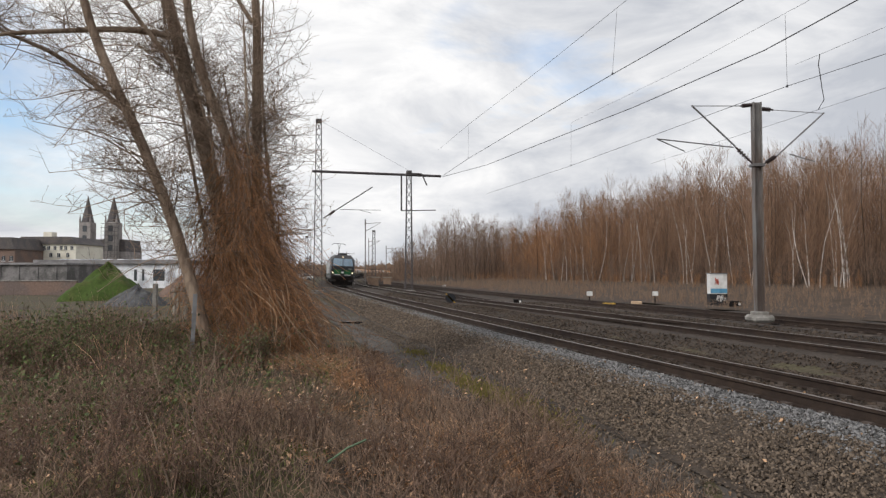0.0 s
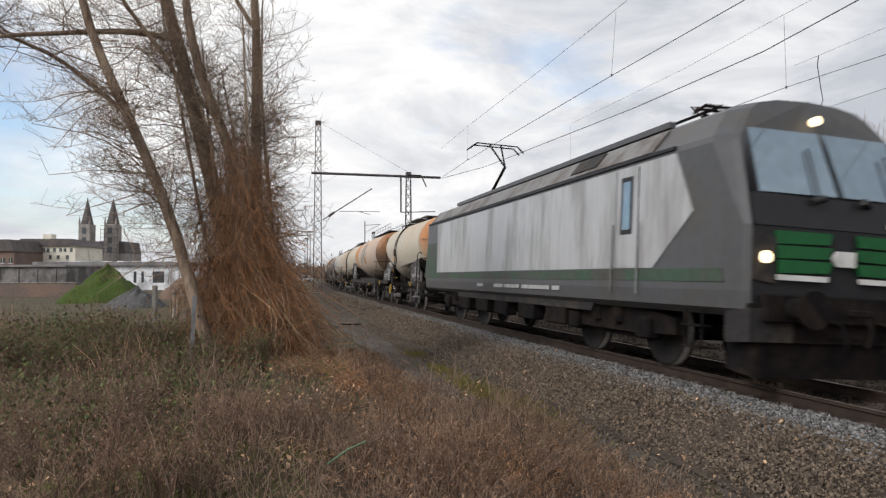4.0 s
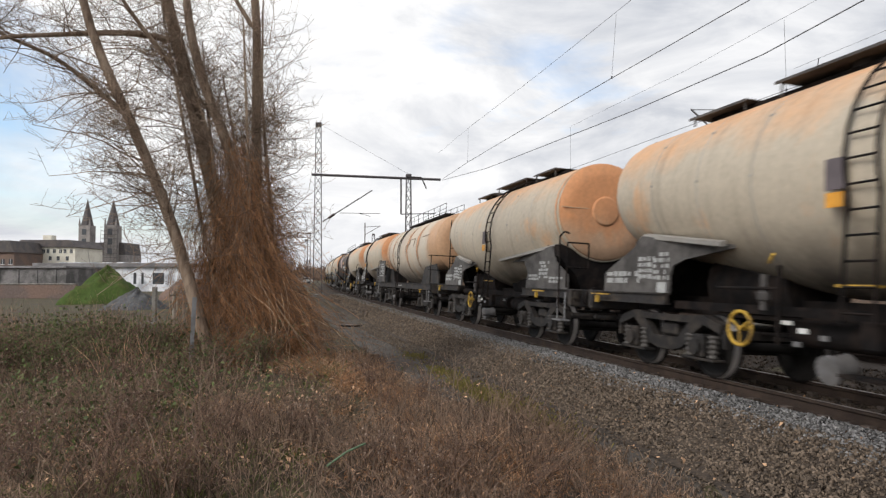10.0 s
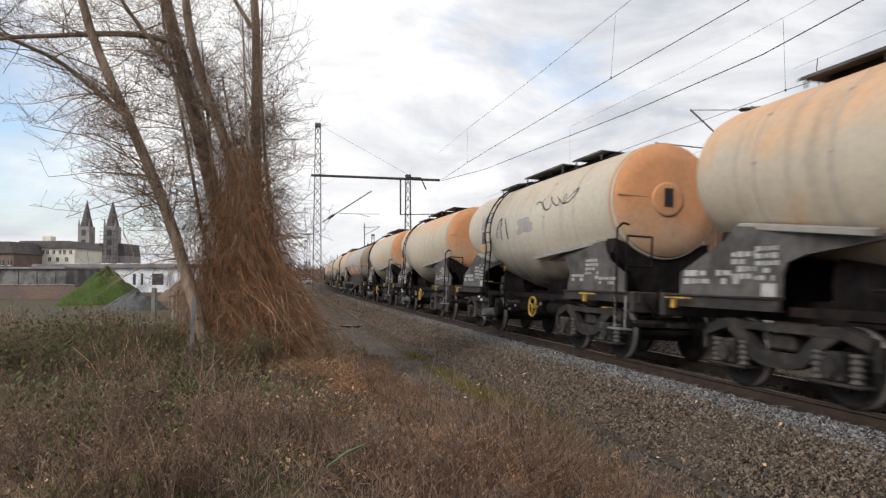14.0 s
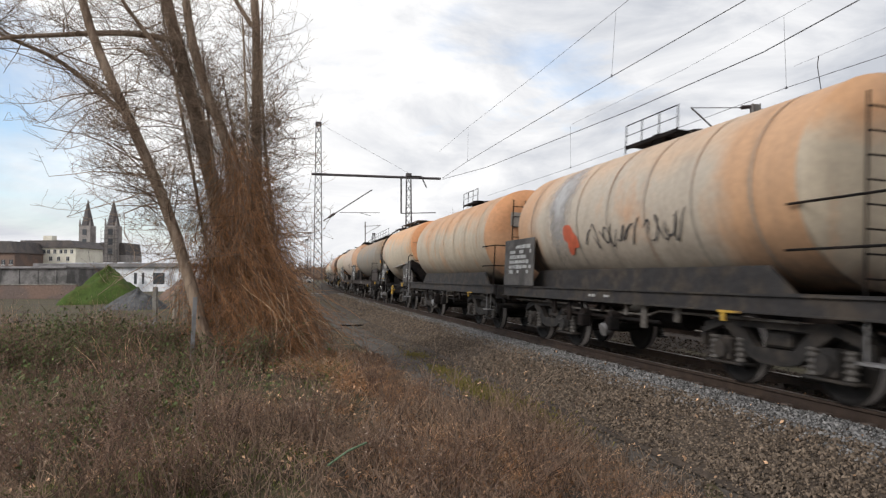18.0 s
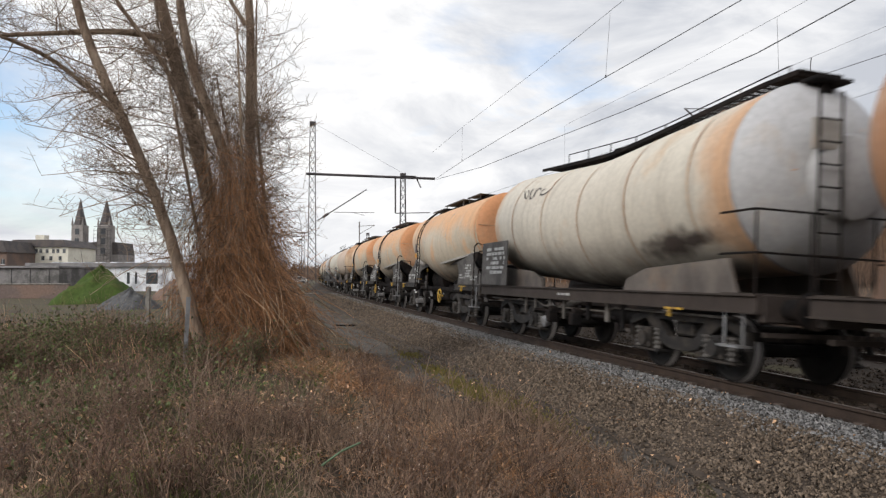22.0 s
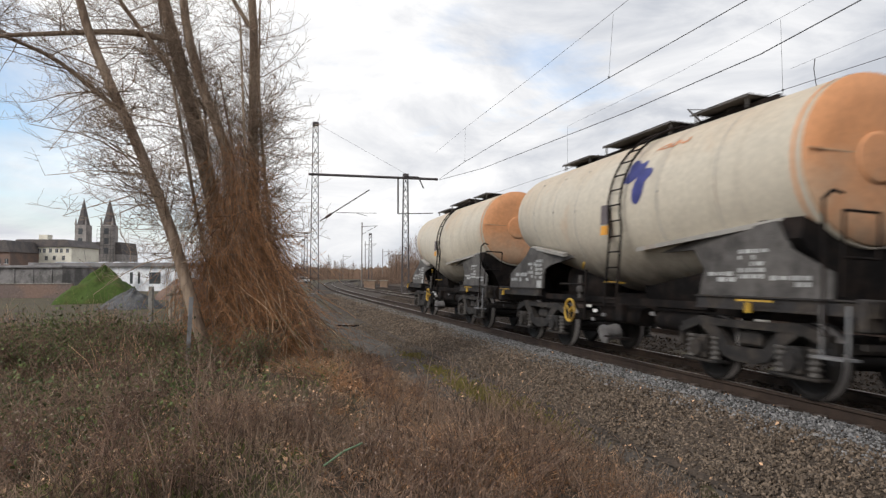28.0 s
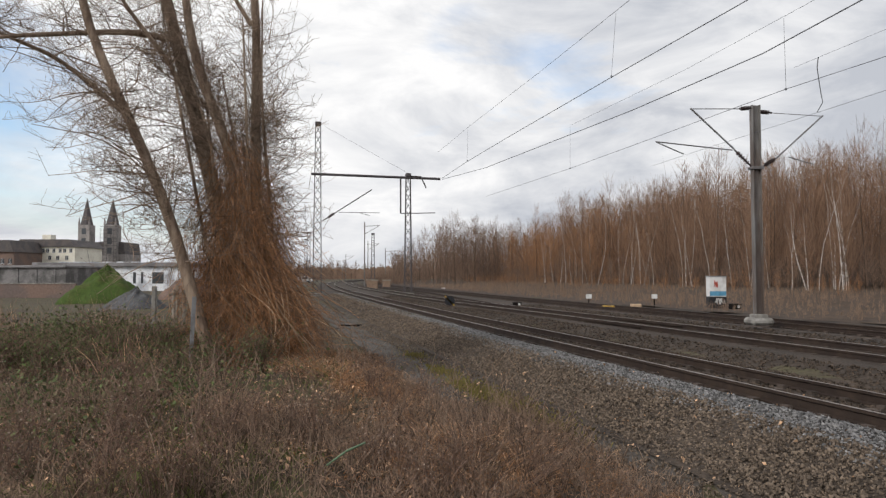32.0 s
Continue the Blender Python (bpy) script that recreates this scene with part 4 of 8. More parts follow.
        part("valve_lever", Geo().path([(0.02, y * 1.0, 1.64), (0.14, y * 1.03, 1.74)], 0.022), M["yellow"], w, "dirty yellow valve lever")
        for k, x in enumerate((0.5, 0.9, 2.5)):
            part("tag_plate", Geo().box(x, y * 0.99, 0.68 + 0.1 * k, 0.11, 0.02, 0.06), M["galv"], w)
        part("ladder_foot", Geo().box(ladder, y * 1.03, 0.42, 0.6, 0.22, 0.035).box(ladder, y, 0.85, 0.24, 0.12, 0.3, 0.02), M["iron"], w)
        part("outlet_cap", Geo().rod((ladder - 0.55, y * 0.80, 0.50), (ladder - 0.55, y * 1.0, 0.44), 0.14, 14).rod((ladder - 0.55, y * 0.98, 0.45), (ladder - 0.55, y * 1.03, 0.435), 0.165, 14), M["galv"], w, "pale outlet cap")
        part("tag_plate", Geo().box(ladder - 1.2, y * 1.0, 0.92, 0.16, 0.02, 0.05), M["white"], w)
        part("tag_plate", Geo().box(ladder - 0.95, y * 1.0, 0.84, 0.14, 0.02, 0.06), M["white"], w)
        part("step_plate", Geo().box(ladder - 0.1, y * 1.08, 1.36, 0.5, 0.12, 0.03), M["yellow"], w)
    part("notice", Geo().box(ladder - 0.32, -1.50, 2.55, 0.24, 0.02, 0.34), M["taupe_plate"], w)
    part("notice", Geo().box(ladder - 0.32, -1.50, 2.27, 0.22, 0.02, 0.16), M["orange"], w, "small orange danger plate")
    if wheel:
        hand_wheel(w, crank, 0.80, -1.30)
    for x in (4.4, -2.52):
        add_bogie(w, x)
    return w


def on_tank(x, a, rad, top, proud=0.008):
    """A point on the near flank: a degrees down from the crown."""
    r, z = rad(x), top(x) if callable(top) else top
    return (x, -(r + proud) * math.sin(radians(a)), z - r + (r + proud) * math.cos(radians(a)))


def bent_slats(x0, x1, zf, w, step=0.16):
    """A walkway that follows the bend of the tank's crown."""
    g, n = Geo(), 14
    for y in (-w / 2, w / 2):
        rings = []
        for k in range(n + 1):
            x = x0 + (x1 - x0) * k / n
            rings.append([(x, y - 0.018, zf(x) - 0.065), (x, y + 0.018, zf(x) - 0.065), (x, y + 0.018, zf(x) + 0.005), (x, y - 0.018, zf(x) + 0.005)])
        g.rings(rings, smooth=False)
    x = x0 + 0.05
    while x < x1:
        g.box(x, 0, zf(x), 0.10, w, 0.025)
        x += step
    return g


def bent_rail(x0, x1, zf, y, n, h):
    g = Geo()
    xs = [x0 + (x1 - x0) * i / (n - 1) for i in range(n)]
    for x in xs:
        g.rod((x, y, zf(x) - 0.1), (x, y, zf(x) + h), 0.012, 5)
    g.path([(x, y, zf(x) + h) for x in xs], 0.013, 5)
    return g


def long_wagon(paint, end, frame, label, length, seed, r_end=1.36, r_mid=1.46, walkway="plate", ladder=None, board=-1, rail_h=0.75, bands=6, top=4.16, cradle=True, ladder_end=True, skirt=None, nose=0.62, reach=0.92, cradle_z=1.60, sag=0.0, band_paint=None):
    """Larger tank wagon on a flat underframe; tank ends at +-length/2, x forward."""
    rng = random.Random(seed)
    w = thing("tank_wagon", label, "tank wagon", "wagons of the train")
    h = length / 2

    def crown(x):
        """The level of the top line: tanks with a sag bend down to the outlet in the middle."""
        return top - sag * (1 - min(1.0, math.sqrt(x * x + 0.2) / (h - 0.7)))

    prof = [(-h, 0.1, top - r_end + 0.1), (-h + 0.03, 0.5, top - r_end + 0.5), (-h + 0.13, 0.9, top - r_end + 0.92), (-h + 0.3, r_end - 0.2, top - 0.18), (-h + 0.45, r_end - 0.06, top - 0.05),
            (-h + 0.65, r_end, top)]
    for x in (-2.4, -0.8, -0.3, 0.3, 0.8, 2.4):
        prof.append((x, float(np.interp(x, [-h + 0.65, -0.8, 0.8, h - 0.25], [r_end, r_mid, r_mid, r_end])), crown(x)))
    prof += [(h - 0.25, r_end, top), (h - 0.16, r_end, top)]
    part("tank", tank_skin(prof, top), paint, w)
    cz = top - r_end
    if sag:          # a blunt cone that carries a round manhole cover
        g = Geo().rings([circle_at(h - 0.16, r_end + 0.012, top + 0.01), circle_at(h - 0.10, r_end, top), circle_at(h + 0.08, r_end * 0.86, cz + r_end * 0.86), circle_at(h + 0.36, r_end * 0.50, cz + r_end * 0.48), circle_at(h + 0.40, 0.05, cz + 0.05)])
        disc = part("tank_end", g, end, w, "blunt conical end plate")
        cr = r_end * 0.43
        g = Geo().rings([circle_at(h + 0.24, cr, cz + cr - 0.08, 32), circle_at(h + 0.52, cr, cz + cr - 0.08, 32), circle_at(h + 0.55, cr * 0.93, cz + cr * 0.93 - 0.08, 32), circle_at(h + 0.58, 0.03, cz - 0.05, 32)])
        part("manhole_cover", g, end, disc, "round protruding manhole cover")
        part("bracket", Geo().box(h + 0.05, 0, top - 0.03, 0.34, 0.6, 0.05, 0.01).box(h + 0.06, 0, top - 0.17, 0.06, 0.16, 0.24), M["iron"], w, "dark bracket at the end of the walkway")
        for k in range(6):
            a = k * math.pi / 3 + 0.5
            part("weld_seam", Geo().rod((h - 0.02, r_end * 0.9 * math.sin(a), cz + r_end * 0.9 * math.cos(a)), (h + 0.34, r_end * 0.52 * math.sin(a), cz + r_end * 0.5 * math.cos(a)), 0.012, 5), T["rusty"], disc)
    else:
        g = Geo().rings([circle_at(h - 0.16, r_end + 0.012, top + 0.01), circle_at(h - 0.10, r_end, top), circle_at(h - 0.02, r_end * 0.72, top - r_end * 0.29), circle_at(h, 0.05, top - r_end + 0.05)])
        disc = part("tank_end", g, end, w, "domed end plate")
    for k in range(bands):
        x = -h + 0.65 + (k + 0.7) * (length - 1.2) / bands
        r = float(np.interp(x, [-h + 0.65, -0.8, 0.8, h - 0.25], [r_end, r_mid, r_mid, r_end])) + 0.012
        q = 0.02 if sag or band_paint else 0.05
        part("tank_band", Geo().rings([circle_at(x - q, r, crown(x - q) + 0.012), circle_at(x + q, r, crown(x + q) + 0.012)], cap=False), band_paint and T[band_paint] or (T["rusty"] if sag and paint != T["brown"] else paint), w)
    # roof walkway
    if sag:
        x0, x1 = (-h * 0.72, h - 0.05) if walkway == "rail" else (-2.6, 0.6)
        way = part("walkway", bent_slats(x0, x1, lambda x: crown(x) + 0.12, 0.72), M["iron"], w, "slatted roof walkway that follows the bend")
        if walkway == "rail":
            part("handrail", bent_rail(x0, h * 0.8, lambda x: crown(x) + 0.12, 0.36, 8, 0.46), M["iron"], way)
    elif walkway == "rail":
        x0, x1 = -h * 0.56, h * reach
        way = part("walkway", platform_slats(x0, x1, top + 0.12, 0.75), M["iron"], w, "slatted roof walkway with handrails")
        for y in (-0.38, 0.38):
            part("handrail", rail_posts(x0, x1, top + 0.12, y, 8, 0.42), M["iron"], way)
    elif walkway == "long":
        part("walkway", platform_slats(-h + 0.5, h - 0.1, top + 0.10, 0.6), M["iron"], w, "slatted roof walkway from end to end")
    elif walkway == "short":
        way = part("walkway", platform_slats(-0.9, 0.9, top + 0.12, 0.8), M["iron"], w, "short railed roof platform")
        part("handrail", rail_posts(-0.9, 0.9, top + 0.12, -0.4, 4, 0.42), M["iron"], way)
    else:
        part("walkway", platform_slats(-h * 0.5, h * 0.6, top + 0.08, 0.7), M["iron"], w, "slatted roof walkway")
    part("dome_lid", Geo().rod((0, 0, crown(0) - 0.1), (0, 0, crown(0) + 0.20), 0.30, 16), M["iron"], w)
    part("vent", Geo().rod((0.9, 0, crown(0.9) - 0.1), (0.9, 0, crown(0.9) + 0.12), 0.14, 12), M["iron"], w)
    if ladder is not None:
        for y in (-1, 1):
            part("ladder", side_ladder(ladder, r_mid, top, 1.0, y), M["iron"], w, "steel ladder curved round the tank")
    if ladder_end:
        g = Geo()
        ex = h + (0.62 if sag else 0.14)
        for y in (-0.22, 0.22):
            g.rod((ex, y * 0.8 - 0.45, 1.25), (ex, y * 0.8 - 0.45, top - 0.35), 0.018)
        for k in range(8):
            g.rod((ex, -0.63, 1.45 + k * 0.29), (ex, -0.27, 1.45 + k * 0.29), 0.013, 5)
        part("end_ladder", g, M["iron"], w, "end ladder")
        if seed % 2:
            part("panel", Geo().box(ex - 0.08, -0.45, top - 0.9, 0.03, 0.42, 0.4), T["grey"], disc, "pale plate behind the ladder")
        g = Geo()
        for z in (1.75, 2.3):
            g.path([(h - 0.3, -1.34, z), (h + nose - 0.45, -1.34, z), (h + nose - 0.45, 1.34, z), (h - 0.3, 1.34, z)], 0.016)
        for y in (-1.34, -0.5, 0.5, 1.34):
            g.rod((h + nose - 0.45, y, 1.2), (h + nose - 0.45, y, 2.3), 0.016)
        part("end_rail", g, M["iron"], w, "railing of the end platform")
    # underframe
    xa, xb = -h - 0.22, h + nose - 0.40
    mid, run = (xa + xb) / 2, xb - xa
    part("underframe", Geo().box(mid, 0, 1.05, run, 0.6, 0.34), M["iron"], w, "long riveted underframe")
    for y in (-1.30, 1.30):
        part("side_sill", beam(mid - run / 2, mid + run / 2, y * 1.01, 0.977, 1.222, 0.07, 0.15), frame, w)
    for a, b in ((xa, -h + 0.25), (h - 0.3, xb)):
        part("end_platform", Geo().box((a + b) / 2, 0, 1.225, b - a, 2.6, 0.03), frame, w)
    for y in (-1, 1):
        if sag:
            for sgn in (-1, 1):
                g = Geo().prism([(sgn * (h - 0.3), 1.22), (sgn * (h - 3.3), 1.22), (sgn * (h - 3.2), 1.42), (sgn * (h - 2.6), 1.60), (sgn * (h - 0.5), 1.72)], y * 1.0, y * 1.05)
                part("cradle", g, T[skirt] if skirt and skirt != "brown" else frame, w, "stained cradle plate under the tank's end")
        elif cradle:
            g = Geo().prism([(-h + 0.9, 1.22), (h - 0.4, 1.22), (h - 0.9, cradle_z), (-h + 1.5, cradle_z)], y * 1.02, y * 1.07)
            part("cradle", g, skirt and T[skirt] or frame, w, "long cradle plate under the tank")
        else:
            for sgn in (-1, 1):
                g = Geo().prism([(sgn * (h - 0.5), 1.22), (sgn * (h - 2.4), 1.22), (sgn * (h - 2.1), 1.85), (sgn * (h - 0.7), 1.85)], y * 0.9, y * 0.97)
                part("saddle", g, M["black"], w)
                g = Geo().prism([(sgn * (h - 2.9), 1.22), (sgn * (h + 0.25), 1.22), (sgn * (h + 0.25), 1.5), (sgn * (h - 0.3), 2.0), (sgn * (h - 2.3), 1.9)], y * 1.0, y * 1.04)
                part("shroud", g, frame, w, "sloping end shroud plate")
    add_ends(w, h + nose, -h - 0.62, frame)
    for y in (-1.40, 1.40) if board else ():
        plate = part("sign_board", Geo().box(board * (h - 0.9), y, 1.79, 1.95, 0.03, 1.12, 0.01), M["skirt"], w, "dark board with white stencils")
        stencil_part(stencil(rng, board * (h - 0.9) - 0.6, board * (h - 0.9) + 0.75, 1.50, 2.22, y + math.copysign(0.02, y), 6), plate)
        stencil_part(stencil(rng, -0.4, 0.5, 1.06, 1.13, y * 0.964, 1), w)
    for y in (-1.32, 1.32):
        for x in (-0.6, 0.5):
            part("valve", Geo().rod((x, y * 0.8, 0.75), (x, y * 1.04, 0.75), 0.09, 10).box(x, y, 0.62, 0.2, 0.2, 0.24, 0.02), M["iron"], w)
        part("brake_rod", Geo().rod((-1.8, y * 0.9, 0.72), (1.8, y * 0.9, 0.72), 0.03), M["iron"], w)
        st = h + nose - 0.85
        g = Geo().box(st, y, 0.55, 0.42, 0.2, 0.03)
        for e in (-0.18, 0.18):
            g.rod((st + e, y, 0.55), (st + e, y, 1.1), 0.016)
        part("step", g, M["galv"], w)
    # pipes, brackets and outlets that hang below the sill
    for y in (-1.24, 1.24):
        for k in range(7):
            x = -2.3 + 0.75 * k + rng.uniform(-0.2, 0.2)
            zb = rng.uniform(0.5, 0.85)
            part("bracket", Geo().box(x, y, (zb + 0.98) / 2, rng.uniform(0.06, 0.16), 0.05, 0.98 - zb, 0.01), M["dusty"] if rng.random() < 0.5 else M["iron"], w)
        x = rng.uniform(-1.2, 0.6)
        part("outlet_pipe", Geo().path([(x, y * 0.4, 1.0), (x, y * 0.8, 0.78), (x + 0.1, y * 1.02, 0.60), (x + 0.1, y * 1.1, 0.52)], 0.085, 10), M["dusty"], w, "dusty outlet pipe")
        part("outlet_cap", Geo().rod((x + 0.1, y * 1.08, 0.53), (x + 0.1, y * 1.17, 0.49), 0.115, 12), M["galv"], w)
        part("brake_pipe", Geo().path([(-h + 0.4, y * 0.98, 0.90), (-1.6, y * 0.98, 0.90), (-1.3, y * 0.98, 0.82), (1.5, y * 0.98, 0.82), (1.8, y * 0.98, 0.90), (h - 0.2, y * 0.98, 0.90)], 0.02), M["dusty"], w)
        part("tag_plate", Geo().box(rng.uniform(-2, 2), y * 1.062, 1.10, 0.22, 0.008, 0.12), M["label"], w)
    part("brake_cylinder", Geo().rod((-1.2, 0, 0.75), (0.9, 0, 0.75), 0.2, 12), M["iron"], w)
    part("lever", Geo().box(h - 1.2, -1.42, 0.98, 0.42, 0.03, 0.03).box(h - 1.3, -1.42, 0.91, 0.06, 0.04, 0.11), M["yellow"], w, "orange-yellow changeover lever")
    for x in (min(h - 0.8, h + nose - 2.4), -h + 2.1):
        add_bogie(w, x)
    return w


SOFT = {}


def soften(material):
    """The same paint, worn thin towards the edge of its patch."""
    if material.name not in SOFT:
        m = material.copy()
        m.name = material.name + "_worn_thin"
        n, l = m.node_tree.nodes, m.node_tree.links
        at_ = n.new("ShaderNodeAttribute")
        at_.attribute_name = "fade"
        co = n.new("ShaderNodeTexCoord")
        nz = n.new("ShaderNodeTexNoise")
        nz.inputs["Scale"].default_value, nz.inputs["Detail"].default_value = 5.0, 6.0
        l.new(co.outputs["Object"], nz.inputs["Vector"])
        ad = n.new("ShaderNodeMath")
        l.new(at_.outputs["Fac"], ad.inputs[0])
        l.new(nz.outputs["Fac"], ad.inputs[1])
        r = n.new("ShaderNodeMapRange")
        r.inputs["From Min"].default_value, r.inputs["From Max"].default_value = 0.62, 1.42
        l.new(ad.outputs[0], r.inputs[0])
        tr, mx = n.new("ShaderNodeBsdfTransparent"), n.new("ShaderNodeMixShader")
        l.new(r.outputs[0], mx.inputs[0])
        l.new(n["Principled BSDF"].outputs[0], mx.inputs[1])
        l.new(tr.outputs[0], mx.inputs[2])
        l.new(mx.outputs[0], n["Material Output"].inputs[0])
        SOFT[material.name] = m
    return SOFT[material.name]


def blot(parent, name, x, a, wx, wa, material, rad, top, seed, label="", ragged=0.35, proud=0.005):
    """A sprayed or worn patch with a ragged outline that hugs the tank."""
    rs = np.random.RandomState(seed)
    n, m = 36, 6
    ph = rs.uniform(0, 6.28, 5)
    vs = [on_tank(x, a, rad, top, proud)]
    for j in range(1, m + 1):
        for i in range(n):
            t = 2 * math.pi * i / n
            k = 1 + ragged * sum(math.sin((q + 2) * t + ph[q]) / (1 + 0.4 * q) for q in range(5)) * 0.6
            cx_, ca_ = math.cos(t), math.sin(t)
            e = max(abs(cx_), abs(ca_)) if ragged < 0.1 else 1.0
            vs.append(on_tank(x + wx * k * cx_ / e * j / m, a + wa * k * ca_ / e * j / m, rad, top, proud))
    fs = [(0, 1 + i, 1 + (i + 1) % n) for i in range(n)]
    for j in range(m - 1):
        o = 1 + j * n
        fs += [(o + i, o + n + i, o + n + (i + 1) % n, o + (i + 1) % n) for i in range(n)]
    g = Geo().add(vs, fs, True)
    soft = name in ("worn_patch", "rust_patch", "soot_patch")
    me = g.mesh(name, soften(material) if soft else material, fix=False)
    if soft:
        fade = me.attributes.new("fade", "FLOAT", "POINT")
        fade.data.foreach_set("value", [0.0] + [j / m for j in range(1, m + 1) for _ in range(n)])
    return part(name, me, None, parent, label)


def spray_lines(parent, x0, x1, a0, a1, count, material, rad, top, seed, w=0.03, label="sprayed scrawl"):
    """Loose sprayed strokes that lie flat on the near flank."""
    rs = np.random.RandomState(seed)
    g = Geo()
    deg = math.degrees(1 / 1.4)
    for k in range(count):
        n = 22
        cx_ = x0 + (x1 - x0) * (k + 0.5) / count
        t = np.linspace(0, rs.uniform(2.5, 6.0), n)
        sx, sa = (x1 - x0) / count * rs.uniform(0.4, 0.8), (a1 - a0) / 2 * rs.uniform(0.5, 1.0)
        ph = rs.uniform(0, 6.28, 2)
        px = [cx_ + sx * math.sin(q + ph[0]) for q in t]
        pa = [(a0 + a1) / 2 + sa * math.sin(1.3 * q + ph[1]) for q in t]
        vs = []
        for i in range(n):
            i0, i1 = max(i - 1, 0), min(i + 1, n - 1)
            dx, da = px[i1] - px[i0], (pa[i1] - pa[i0]) / deg
            ln = math.hypot(dx, da) + 1e-6
            e = w * (0.45 + 0.55 * math.sin(math.pi * (i + 0.5) / n))
            for sg in (-1, 1):
                vs.append(on_tank(px[i] - sg * da / ln * e, pa[i] + sg * dx / ln * e * deg, rad, top, 0.006))
        g.add(vs, [(2 * i, 2 * i + 1, 2 * i + 3, 2 * i + 2) for i in range(n - 1)], True)
    return tagged(part("graffiti", g.mesh("graffiti", material, fix=False), None, parent, label), kind="stuff")


# type, place of the leading tank end, length between leading ends, dress
SILO = {"mixed": "cream tank wagon baked orange on top, sooty grey frame", "strong": "tank wagon baked orange over cream, with orange end", "pale": "pale cream tank wagon with an orange end plate",
        "graffiti": "whitish tank wagon with sprayed scribbles and orange end"}
SILO_PLACES = [("pale", 90.6, ""), ("pale", 116.2, ""), ("mixed", 179.4, ""), ("mixed", 191.5, ""), ("mixed", 217.0, "plain"), ("mixed", 229.1, "turned"), ("mixed", 254.4, "plain"), ("graffiti", 266.5, "turned"), ("mixed", 278.6, "turned"),
               ("mixed", 290.7, "turned"), ("mixed", 316.8, ""), ("mixed", 328.9, ""), ("strong", 365.4, "turned"), ("mixed", 402.0, "turned"), ("strong", 437.3, "turned"), ("strong", 449.4, ""), ("strong", 461.5, ""),
               ("strong", 508.4, ""), ("strong", 520.4, "turned"), ("mixed", 532.2, ""), ("pale", 544.0, ""), ("pale", 555.8, ""), ("pale", 568.2, "")]
silo, silo_at = {}, {}
for i, (kind_, u, way_) in enumerate(SILO_PLACES):
    if (kind_, way_) in silo:
        ob = copy_thing(silo[kind_, way_], Matrix())
    else:
        ob = silo[kind_, way_] = silo_wagon(T[{"graffiti": "pale"}.get(kind_, kind_)], SILO[kind_], i + 3, i in (7, 12), way_ == "turned", way_ != "plain")
    moving.append((ob, u + 5.25))
    silo_at[u] = ob

